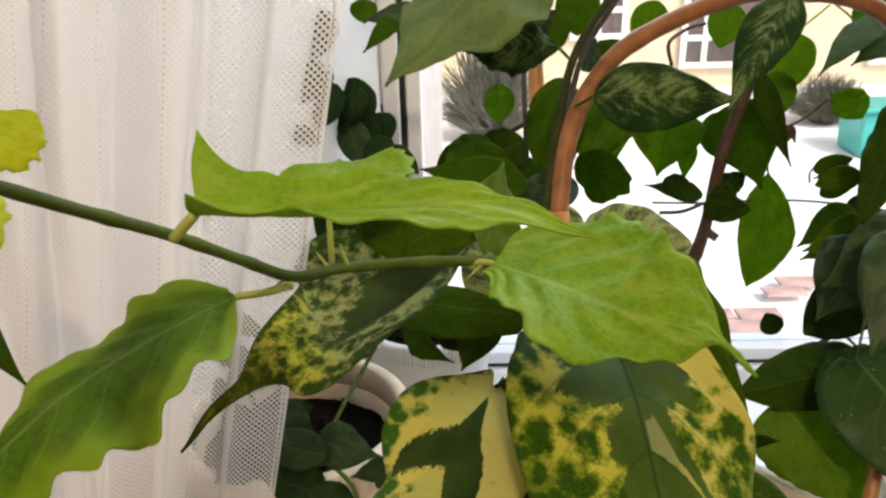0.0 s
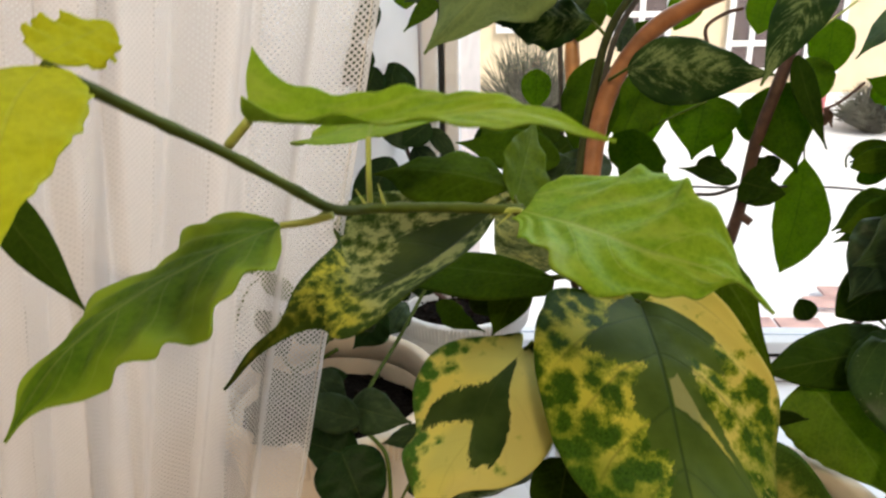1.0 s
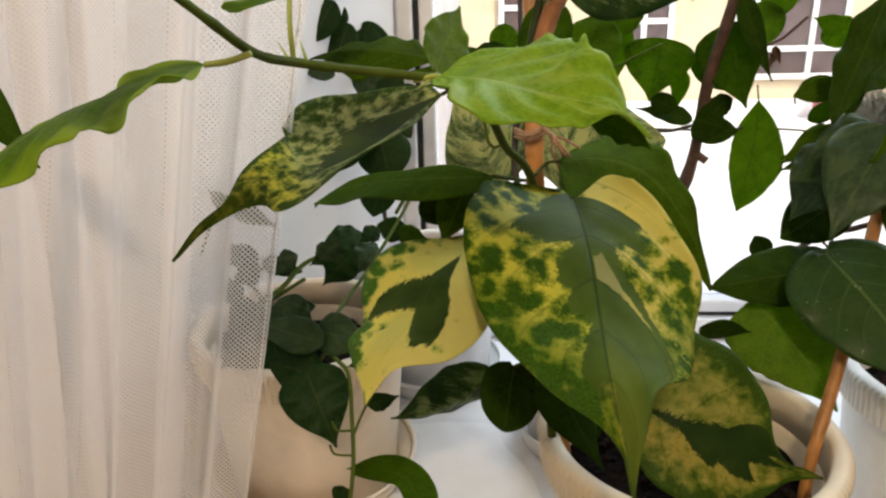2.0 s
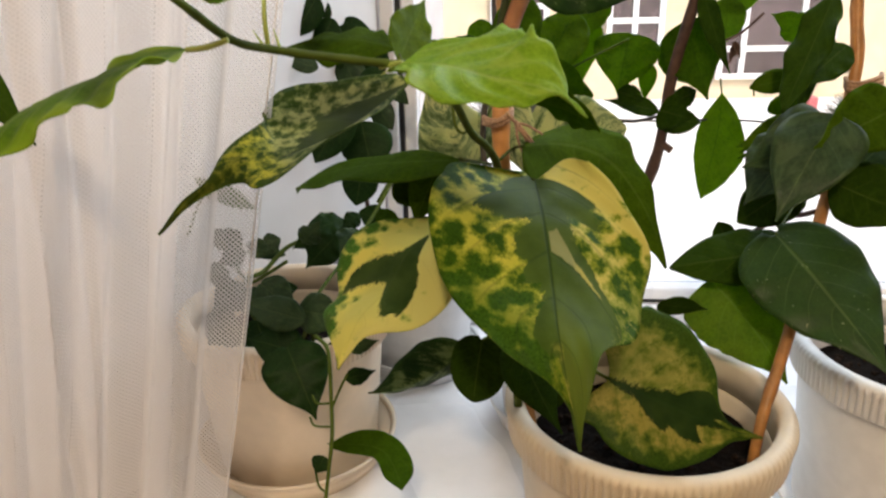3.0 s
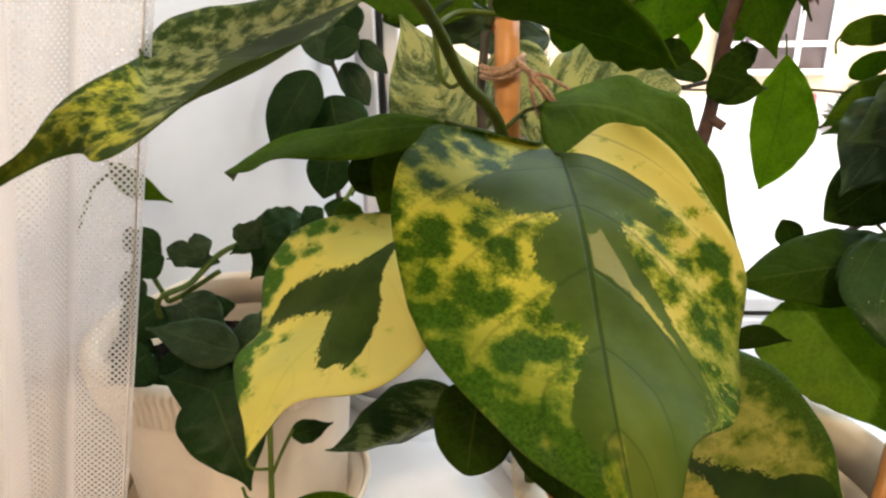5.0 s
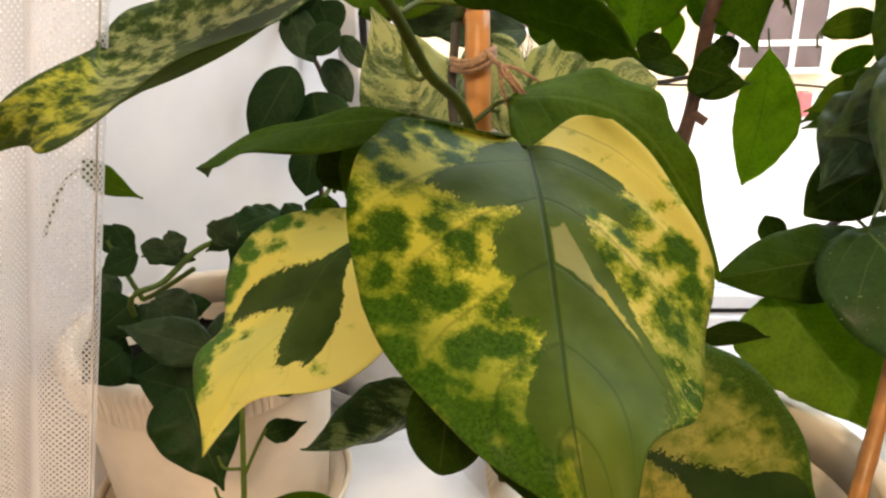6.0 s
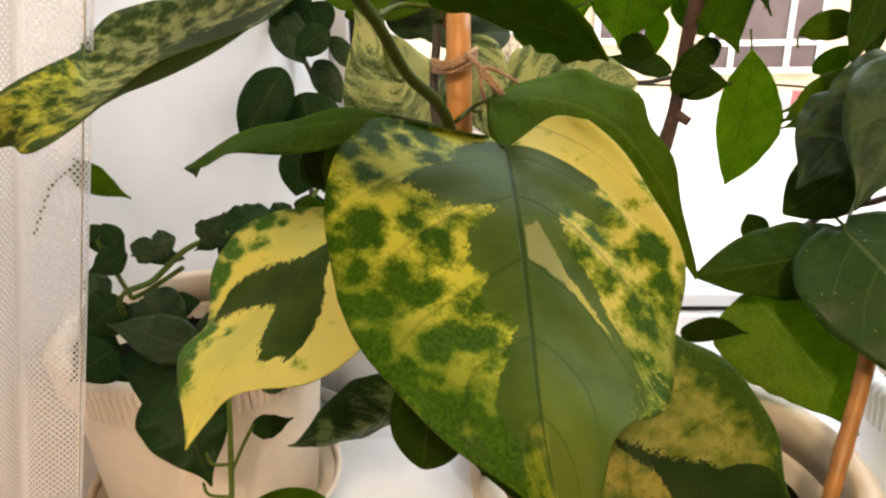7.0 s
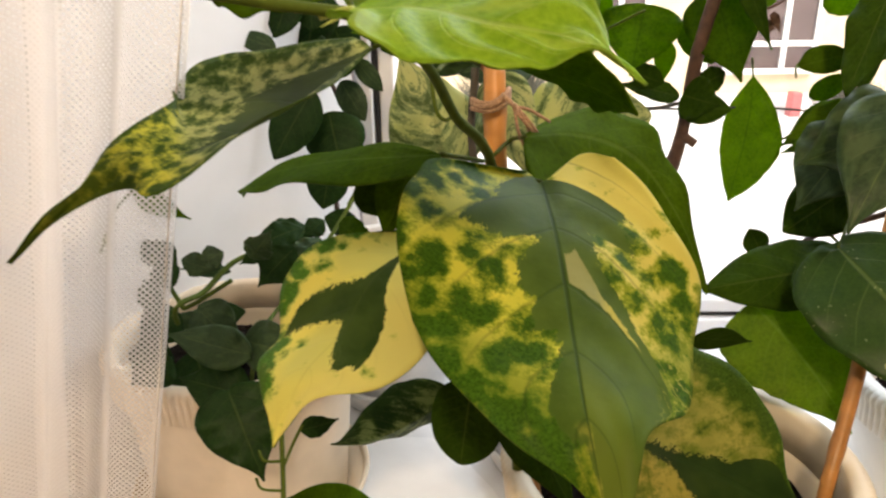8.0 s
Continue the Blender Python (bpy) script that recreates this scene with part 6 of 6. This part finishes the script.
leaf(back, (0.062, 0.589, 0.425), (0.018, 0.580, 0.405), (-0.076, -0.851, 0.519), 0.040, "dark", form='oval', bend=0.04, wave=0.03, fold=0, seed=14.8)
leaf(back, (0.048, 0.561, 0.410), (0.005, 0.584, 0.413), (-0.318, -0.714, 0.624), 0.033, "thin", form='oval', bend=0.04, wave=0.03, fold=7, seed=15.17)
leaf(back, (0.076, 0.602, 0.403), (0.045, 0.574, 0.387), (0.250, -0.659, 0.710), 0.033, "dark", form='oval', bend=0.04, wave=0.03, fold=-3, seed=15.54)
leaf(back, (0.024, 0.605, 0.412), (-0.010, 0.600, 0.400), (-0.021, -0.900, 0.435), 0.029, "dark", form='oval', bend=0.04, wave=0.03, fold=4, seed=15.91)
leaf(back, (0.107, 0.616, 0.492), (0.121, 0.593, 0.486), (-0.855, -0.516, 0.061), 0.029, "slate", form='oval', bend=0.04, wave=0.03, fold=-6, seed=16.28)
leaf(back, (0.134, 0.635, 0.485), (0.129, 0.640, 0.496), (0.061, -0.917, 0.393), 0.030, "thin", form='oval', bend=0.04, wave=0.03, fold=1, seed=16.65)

part("dry_leaf", blade((0.303, 0.652, 0.419), (0.299, 0.650, 0.396), (0.30, -0.90, 0.20), 0.008, form='ovate', fold=35, wave=0.2, seed=0.3, rows=14, cols=6), BARK, back, "small shrivelled brown leaf")
part("dry_leaf", blade((0.303, 0.652, 0.419), (0.309, 0.648, 0.403), (-0.30, -0.90, 0.20), 0.007, form='ovate', fold=30, wave=0.2, seed=1.3, rows=14, cols=6), BARK, back, "small shrivelled brown leaf")

# ---- plant in the right-hand pot ----
right = thing("leafy_plant", "dark green broad-leaved houseplant in a white pot", "houseplant")
stem(right, [(0.474, 0.535, 0.330, 0.0028), (0.370, 0.564, 0.275, 0.0026), (0.335, 0.551, 0.273, 0.0024), (0.294, 0.528, 0.263, 0.0022), (0.257, 0.515, 0.234, 0.0020)], BARK, "stem")
stem(right, [(0.470, 0.500, 0.120, 0.0045), (0.475, 0.510, 0.250, 0.0041), (0.475, 0.520, 0.360, 0.0037), (0.460, 0.530, 0.460, 0.0034), (0.450, 0.540, 0.560, 0.0030)], BARK, "stem")
leaf(right, (0.299, 0.477, 0.283), (0.352, 0.372, 0.213), (-0.120, -0.660, 0.740), 0.096, "speckled", "large dark leaf with pale specks", form='heart', heart=0.08, bend=0.03, fold=-6, wave=0.02, seed=0.4, rows=34, cols=16, stalk=[(0.339, 0.542, 0.292)])
leaf(right, (0.257, 0.499, 0.233), (0.310, 0.438, 0.166), (-0.175, -0.794, 0.582), 0.085, "olive", "lighter green leaf near the pot rim", form='heart', bend=0.03, skew=-0.04, wave=0.04, waves=3, teeth=0.02, crease=0.008, seed=1.2, rows=40, cols=18, stalk=[(0.257, 0.515, 0.234)])
leaf(right, (0.344, 0.526, 0.250), (0.217, 0.482, 0.251), (0.239, -0.674, 0.699), 0.053, "dark", form='oval', bend=0.05, wave=0.04, fold=-8, seed=2.0, stalk=[(0.321, 0.533, 0.271)])
leaf(right, (0.354, 0.525, 0.356), (0.270, 0.491, 0.336), (0.219, -0.838, 0.499), 0.067, "slate", form='heart', bend=0.03, wave=0.02, seed=0.6, stalk=[(0.394, 0.570, 0.355)])
leaf(right, (0.344, 0.549, 0.309), (0.286, 0.532, 0.274), (-0.144, -0.776, 0.614), 0.049, "dark", form='oval', wave=0.03, seed=0.9)
leaf(right, (0.371, 0.643, 0.342), (0.307, 0.609, 0.319), (0.150, -0.737, 0.659), 0.034, "mid", form='ovate', wave=0.03, seed=1.4)
leaf(right, (0.353, 0.564, 0.465), (0.305, 0.515, 0.375), (-0.561, -0.568, 0.602), 0.034, "dark", form='oval', fold=14, wave=0.12, waves=3, seed=2.1)
leaf(right, (0.327, 0.644, 0.379), (0.358, 0.639, 0.390), (-0.094, -0.982, -0.166), 0.020, "mid", form='oval', seed=0.2)
leaf(right, (0.362, 0.595, 0.435), (0.334, 0.555, 0.364), (-0.623, -0.555, 0.551), 0.032, "dark", form='ovate', fold=14, wave=0.1, waves=3, seed=1.7)
leaf(right, (0.374, 0.600, 0.340), (0.292, 0.571, 0.323), (0.035, -0.570, 0.821), 0.036, "mid", form='ovate', wave=0.04, seed=2.7)
leaf(right, (0.335, 0.582, 0.394), (0.297, 0.577, 0.386), (0.005, -0.848, 0.530), 0.022, "mid", form='oval', seed=0.66)
leaf(right, (0.373, 0.570, 0.423), (0.330, 0.546, 0.394), (-0.142, -0.645, 0.751), 0.036, "dark", form='oval', seed=0.77, wave=0.04)
leaf(right, (0.383, 0.482, 0.388), (0.309, 0.456, 0.360), (0.047, -0.787, 0.616), 0.057, "mid", form='heart', wave=0.03, seed=2.9, stalk=[(0.418, 0.518, 0.392)])
leaf(right, (0.396, 0.522, 0.350), (0.345, 0.486, 0.321), (-0.136, -0.494, 0.859), 0.059, "dark", form='oval', seed=0.88, wave=0.03)
leaf(right, (0.314, 0.634, 0.218), (0.304, 0.641, 0.237), (-0.146, -0.948, 0.282), 0.023, "dark", form='oval', seed=0.18)
leaf(right, (0.351, 0.505, 0.265), (0.269, 0.469, 0.259), (0.131, -0.460, 0.878), 0.049, "dark", form='oval', seed=0.28, wave=0.03)
leaf(right, (0.330, 0.476, 0.381), (0.278, 0.430, 0.311), (-0.308, -0.671, 0.674), 0.066, "slate", "broad grey-green leaf with a dull sheen", form='heart', bend=0.04, wave=0.03, waves=2.5, seed=0.37)
leaf(right, (0.340, 0.487, 0.325), (0.406, 0.460, 0.300), (-0.364, -0.930, 0.050), 0.055, "dark", form='ovate', bend=0.03, wave=0.03, seed=1.37)
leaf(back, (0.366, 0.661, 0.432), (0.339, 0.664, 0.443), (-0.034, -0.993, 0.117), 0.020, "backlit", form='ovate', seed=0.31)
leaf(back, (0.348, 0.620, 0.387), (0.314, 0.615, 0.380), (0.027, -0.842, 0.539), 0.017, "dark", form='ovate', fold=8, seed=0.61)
leaf(right, (0.346, 0.565, 0.355), (0.284, 0.553, 0.338), (-0.026, -0.776, 0.630), 0.035, "mid", form='ovate', wave=0.03, seed=0.91)
leaf(right, (0.334, 0.544, 0.348), (0.282, 0.510, 0.298), (-0.262, -0.645, 0.718), 0.061, "slate", form='heart', wave=0.03, seed=1.21)

# ---- small-leaved tree by the reveal ----
small = thing("rubber_plant", "dark small-leaved houseplant beside the white reveal", "houseplant")
stem(small, [(-0.030, 0.800, 0.140, 0.0030), (-0.092, 0.806, 0.202, 0.0029), (-0.078, 0.839, 0.284, 0.0027), (-0.092, 0.853, 0.323, 0.0026), (-0.104, 0.855, 0.356, 0.0025), (-0.116, 0.871, 0.426, 0.0023), (-0.118, 0.892, 0.537, 0.0022)], BARK, "stem")
stem(small, [(-0.076, 0.790, 0.213, 0.0022), (-0.061, 0.789, 0.237, 0.0022), (-0.043, 0.787, 0.258, 0.0022)], STEM_GREEN, "stem")
leaf(small, (-0.104, 0.784, 0.340), (-0.144, 0.756, 0.274), (0.101, -0.937, 0.335), 0.050, "deep", form='oval', bend=0.04, cup=-6, seed=0.0)
leaf(small, (-0.095, 0.816, 0.311), (-0.081, 0.794, 0.252), (0.033, -0.933, 0.360), 0.068, "deep", form='oval', bend=0.04, cup=-6, seed=0.41)
leaf(small, (-0.084, 0.839, 0.340), (-0.057, 0.824, 0.299), (-0.133, -0.959, 0.252), 0.033, "slate", form='oval', bend=0.04, cup=-6, seed=0.82)
leaf(small, (-0.091, 0.787, 0.263), (-0.102, 0.777, 0.213), (0.064, -0.983, 0.171), 0.046, "deep", form='oval', bend=0.04, cup=-6, seed=1.23)
leaf(small, (-0.063, 0.817, 0.365), (-0.034, 0.807, 0.334), (-0.288, -0.957, 0.044), 0.023, "slate", form='oval', bend=0.04, cup=-6, seed=1.64)
leaf(small, (-0.089, 0.920, 0.394), (-0.089, 0.900, 0.341), (0.029, -0.931, 0.365), 0.038, "deep", form='oval', bend=0.04, cup=-6, seed=2.05)
leaf(small, (-0.136, 0.907, 0.365), (-0.093, 0.901, 0.344), (-0.144, -0.989, -0.009), 0.036, "slate", form='oval', bend=0.04, cup=-6, seed=2.46)
leaf(small, (-0.155, 0.905, 0.363), (-0.142, 0.894, 0.335), (-0.015, -0.940, 0.342), 0.033, "deep", form='oval', bend=0.04, cup=-6, seed=2.87)
leaf(small, (-0.134, 0.767, 0.384), (-0.173, 0.770, 0.397), (0.094, -0.873, 0.478), 0.022, "slate", form='oval', bend=0.04, cup=-6, seed=3.28)
leaf(small, (-0.104, 0.817, 0.431), (-0.104, 0.804, 0.397), (-0.021, -0.930, 0.366), 0.036, "deep", form='oval', bend=0.04, cup=-6, seed=3.69)
leaf(small, (-0.130, 0.825, 0.456), (-0.155, 0.810, 0.424), (0.082, -0.929, 0.361), 0.033, "deep", form='oval', bend=0.04, cup=-6, seed=4.1)
leaf(small, (-0.086, 0.835, 0.397), (-0.070, 0.822, 0.364), (-0.139, -0.940, 0.311), 0.045, "deep", form='oval', bend=0.04, cup=-6, seed=4.51)
leaf(small, (-0.104, 0.851, 0.436), (-0.115, 0.825, 0.371), (-0.018, -0.926, 0.378), 0.058, "deep", form='oval', bend=0.04, cup=-6, seed=4.92)
leaf(small, (-0.118, 0.833, 0.391), (-0.090, 0.813, 0.341), (-0.113, -0.942, 0.315), 0.039, "slate", form='oval', bend=0.04, cup=-6, seed=5.33)
leaf(small, (-0.142, 0.805, 0.408), (-0.161, 0.798, 0.394), (0.025, -0.907, 0.420), 0.027, "slate", form='oval', bend=0.04, cup=-6, seed=5.74)
leaf(small, (-0.062, 0.805, 0.375), (-0.094, 0.796, 0.352), (-0.004, -0.922, 0.387), 0.032, "deep", form='oval', bend=0.04, cup=-6, seed=6.15)
leaf(small, (-0.125, 0.817, 0.512), (-0.147, 0.797, 0.463), (0.084, -0.935, 0.344), 0.042, "deep", form='oval', bend=0.04, cup=-6, seed=3.0)
leaf(small, (-0.135, 0.797, 0.463), (-0.160, 0.779, 0.419), (0.158, -0.942, 0.295), 0.036, "deep", form='oval', bend=0.04, cup=-6, seed=3.51)
leaf(small, (-0.121, 0.808, 0.437), (-0.140, 0.790, 0.392), (0.042, -0.932, 0.361), 0.037, "deep", form='oval', bend=0.04, cup=-6, seed=4.02)
leaf(small, (-0.146, 0.824, 0.529), (-0.170, 0.808, 0.491), (0.132, -0.944, 0.301), 0.036, "deep", form='oval', bend=0.04, cup=-6, seed=4.53)

# ---- trailing vine in the pot by the curtain ----
vine = thing("trailing_vine", "trailing vine with dark heart-shaped leaves hanging over its pot", "houseplant")
stem(vine, [(-0.130, 0.560, 0.125, 0.0018), (-0.104, 0.496, 0.181, 0.0018), (-0.086, 0.476, 0.183, 0.0018), (-0.074, 0.451, 0.184, 0.0017), (-0.070, 0.430, 0.151, 0.0017), (-0.068, 0.414, 0.126, 0.0017), (-0.070, 0.400, 0.101, 0.0016), (-0.072, 0.388, 0.079, 0.0016), (-0.073, 0.374, 0.055, 0.0016)], STEM_GREEN, "runner")
stem(vine, [(-0.120, 0.580, 0.125, 0.0018), (-0.104, 0.512, 0.194, 0.0018), (-0.092, 0.541, 0.211, 0.0018), (-0.078, 0.579, 0.223, 0.0018), (-0.055, 0.634, 0.252, 0.0018), (-0.036, 0.668, 0.282, 0.0018)], STEM_GREEN, "runner")
stem(vine, [(-0.170, 0.580, 0.125, 0.0022), (-0.163, 0.508, 0.219, 0.0022), (-0.148, 0.533, 0.227, 0.0022), (-0.132, 0.561, 0.240, 0.0022), (-0.109, 0.585, 0.243, 0.0022)], STEM_GREEN, "runner")
stem(vine, [(-0.126, 0.534, 0.236, 0.0018), (-0.162, 0.534, 0.214, 0.0018), (-0.170, 0.535, 0.218, 0.0018), (-0.192, 0.548, 0.252, 0.0018)], STEM_GREEN, "runner")
stem(vine, [(-0.088, 0.437, 0.151, 0.0010), (-0.083, 0.432, 0.146, 0.0010), (-0.070, 0.429, 0.148, 0.0010)], STEM_GREEN, "stalk")
stem(vine, [(-0.090, 0.430, 0.133, 0.0010), (-0.085, 0.425, 0.128, 0.0010), (-0.070, 0.422, 0.129, 0.0010)], STEM_GREEN, "stalk")
stem(vine, [(-0.073, 0.395, 0.082, 0.0010), (-0.079, 0.397, 0.088, 0.0010), (-0.082, 0.403, 0.098, 0.0010)], STEM_GREEN, "stalk")
stem(vine, [(-0.069, 0.428, 0.145, 0.0011), (-0.063, 0.436, 0.158, 0.0011), (-0.057, 0.442, 0.169, 0.0011)], STEM_GREEN, "stalk")
leaf(vine, (-0.112, 0.459, 0.185), (-0.0838, 0.428, 0.132), (0.223, -0.790, 0.572), 0.058, "deep", form='heart', heart=0.05, bend=0.06, wave=0.04, fold=8, cup=-8, seed=0.0)
leaf(vine, (-0.101, 0.482, 0.200), (-0.162, 0.485, 0.216), (0.123, -0.784, 0.608), 0.033, "slate", form='ovate', heart=0.04, bend=0.06, wave=0.04, fold=8, cup=-8, seed=0.33)
leaf(vine, (-0.103, 0.471, 0.172), (-0.153, 0.474, 0.186), (0.137, -0.753, 0.644), 0.041, "deep", form='ovate', heart=0.04, bend=0.06, wave=0.04, fold=8, cup=-8, seed=0.66)
leaf(vine, (-0.044, 0.482, 0.190), (-0.085, 0.493, 0.169), (-0.461, -0.724, 0.513), 0.020, "slate", form='ovate', heart=0.04, bend=0.06, wave=0.04, fold=8, cup=-8, seed=0.99)
shaped_leaf(vine, "mid", "under", "",
            rib=[(-0.0914, 0.5051, 0.0501), (-0.0592, 0.4926, 0.0597), (-0.0343, 0.4698, 0.0689), (-0.0185, 0.4374, 0.0709), (-0.0096, 0.4044, 0.0788)], n=(0.00, -0.62, 0.79), twist=(0.2, 4.0, 4.0),
            widths=((0.0037, 0.0060, 0.0094, 0.0106, 0.0100, 0.0112, 0.0118, 0.0090, 0.0052, 0.0000), (0.0013, 0.0069, 0.0132, 0.0171, 0.0177, 0.0181, 0.0170, 0.0132, 0.0070, 0.0000)),
            folds=((0.8, 2.7, -0.3, -3.6), (0.6, -0.9, -1.6, -2.0)), cups=((2.1, 2.2, -0.5, -3.6), (0.5, -0.9, -1.8, -2.4)), lobes=(0.0000, 0.0077), wave=0.02, seed=1.3, rows=32, cols=14, crease=0.006, stalk_r=0.0009, stalk=[(-0.070, 0.408, 0.112)])
leaf(vine, (-0.074, 0.406, 0.110), (-0.082, 0.400, 0.097), (0.063, -0.932, 0.357), 0.018, "deep", form='ovate', heart=0.04, bend=0.06, wave=0.04, fold=8, cup=-8, seed=1.65)
leaf(vine, (-0.058, 0.441, 0.165), (-0.033, 0.447, 0.170), (0.225, -0.960, 0.166), 0.017, "deep", form='ovate', heart=0.04, bend=0.06, wave=0.04, fold=8, cup=-8, seed=1.98)
leaf(vine, (-0.091, 0.629, 0.245), (-0.132, 0.601, 0.234), (0.291, -0.696, 0.657), 0.028, "deep", form='lance', bend=0.08, wave=0.06, fold=8, cup=-8, seed=2.31)
leaf(vine, (-0.092, 0.604, 0.236), (-0.124, 0.590, 0.205), (0.031, -0.924, 0.381), 0.038, "deep", form='lance', bend=0.08, wave=0.06, fold=8, cup=-8, seed=2.64)
leaf(vine, (-0.075, 0.651, 0.244), (-0.093, 0.635, 0.232), (0.295, -0.754, 0.587), 0.021, "deep", form='lance', bend=0.08, wave=0.06, fold=8, cup=-8, seed=2.97)
leaf(vine, (-0.134, 0.558, 0.233), (-0.174, 0.557, 0.236), (0.069, -0.755, 0.652), 0.014, "slate", form='lance', bend=0.08, wave=0.06, fold=8, cup=-8, seed=3.3)
leaf(vine, (-0.062, 0.475, 0.176), (-0.034, 0.479, 0.182), (0.093, -0.977, 0.190), 0.016, "slate", form='ovate', heart=0.04, bend=0.06, wave=0.04, fold=8, cup=-8, seed=3.63)
leaf(vine, (-0.168, 0.547, 0.248), (-0.140, 0.545, 0.240), (0.004, -0.973, 0.230), 0.021, "slate", form='lance', bend=0.08, wave=0.06, fold=8, cup=-8, seed=3.96)
leaf(vine, (-0.188, 0.552, 0.263), (-0.170, 0.544, 0.240), (0.172, -0.878, 0.446), 0.018, "deep", form='lance', bend=0.08, wave=0.06, fold=8, cup=-8, seed=4.29)
leaf(vine, (-0.146, 0.538, 0.194), (-0.193, 0.534, 0.191), (0.024, -0.817, 0.576), 0.029, "slate", form='lance', bend=0.08, wave=0.06, fold=8, cup=-8, seed=4.62)
leaf(vine, (-0.121, 0.543, 0.205), (-0.158, 0.539, 0.198), (-0.012, -0.806, 0.591), 0.021, "deep", form='lance', bend=0.08, wave=0.06, fold=8, cup=-8, seed=4.95)
leaf(vine, (-0.187, 0.533, 0.187), (-0.208, 0.517, 0.149), (0.187, -0.938, 0.291), 0.037, "deep", form='lance', bend=0.08, wave=0.06, fold=8, cup=-8, seed=5.28)
leaf(vine, (-0.158, 0.521, 0.180), (-0.142, 0.506, 0.138), (0.254, -0.870, 0.423), 0.053, "deep", form='ovate', heart=0.04, bend=0.06, wave=0.04, fold=8, cup=-8, seed=5.61)
leaf(vine, (-0.108, 0.571, 0.247), (-0.129, 0.566, 0.236), (0.039, -0.926, 0.374), 0.014, "deep", form='lance', bend=0.08, wave=0.06, fold=8, cup=-8, seed=5.94)
leaf(vine, (-0.237, 0.616, 0.295), (-0.195, 0.616, 0.262), (0.094, -0.988, 0.125), 0.018, "mid", form='lance', bend=0.08, wave=0.06, fold=8, cup=-8, seed=6.27)
leaf(vine, (-0.206, 0.558, 0.226), (-0.194, 0.546, 0.194), (0.276, -0.860, 0.430), 0.021, "slate", form='lance', bend=0.08, wave=0.06, fold=8, cup=-8, seed=6.6)
leaf(vine, (-0.096, 0.691, 0.220), (-0.147, 0.662, 0.212), (0.268, -0.664, 0.698), 0.041, "deep", form='lance', bend=0.08, wave=0.06, fold=8, cup=-8, seed=6.93)
leaf(vine, (-0.084, 0.696, 0.231), (-0.042, 0.695, 0.219), (0.004, -0.992, 0.125), 0.030, "deep", form='lance', bend=0.08, wave=0.06, fold=8, cup=-8, seed=7.26)
leaf(vine, (-0.110, 0.632, 0.237), (-0.122, 0.599, 0.209), (0.238, -0.672, 0.701), 0.040, "deep", form='lance', bend=0.08, wave=0.06, fold=8, cup=-8, seed=7.59)
leaf(vine, (-0.076, 0.634, 0.233), (-0.100, 0.600, 0.208), (0.207, -0.679, 0.704), 0.032, "slate", form='lance', bend=0.08, wave=0.06, fold=8, cup=-8, seed=7.92)
leaf(vine, (-0.167, 0.539, 0.245), (-0.190, 0.524, 0.236), (0.336, -0.796, 0.503), 0.023, "deep", form='lance', bend=0.08, wave=0.06, fold=8, cup=-8, seed=8.25)
leaf(vine, (-0.166, 0.518, 0.217), (-0.191, 0.499, 0.200), (0.314, -0.833, 0.455), 0.036, "deep", form='ovate', heart=0.04, bend=0.06, wave=0.04, fold=8, cup=-8, seed=8.58)
leaf(vine, (-0.168, 0.496, 0.191), (-0.192, 0.479, 0.176), (0.250, -0.796, 0.552), 0.038, "deep", form='ovate', heart=0.04, bend=0.06, wave=0.04, fold=8, cup=-8, seed=8.91)
leaf(vine, (-0.204, 0.564, 0.258), (-0.184, 0.556, 0.234), (0.088, -0.917, 0.390), 0.021, "deep", form='lance', bend=0.08, wave=0.06, fold=8, cup=-8, seed=9.24)
leaf(vine, (-0.135, 0.550, 0.253), (-0.155, 0.545, 0.244), (0.018, -0.884, 0.468), 0.021, "slate", form='lance', bend=0.08, wave=0.06, fold=8, cup=-8, seed=9.57)
leaf(vine, (-0.111, 0.540, 0.252), (-0.089, 0.529, 0.279), (-0.121, -0.954, -0.275), 0.024, "slate", form='lance', bend=0.08, wave=0.06, fold=8, cup=-8, seed=9.9)
leaf(vine, (-0.039, 0.531, 0.283), (0.002, 0.478, 0.285), (-0.736, -0.551, 0.394), 0.022, "mid", form='lance', bend=0.08, wave=0.06, fold=8, cup=-8, seed=10.23)
leaf(vine, (-0.145, 0.507, 0.225), (-0.111, 0.497, 0.199), (0.090, -0.881, 0.465), 0.037, "slate", form='ovate', heart=0.04, bend=0.06, wave=0.04, fold=8, cup=-8, seed=10.56)
leaf(vine, (-0.109, 0.498, 0.203), (-0.057, 0.477, 0.202), (-0.319, -0.790, 0.524), 0.039, "slate", form='ovate', heart=0.04, bend=0.06, wave=0.04, fold=8, cup=-8, seed=10.89)
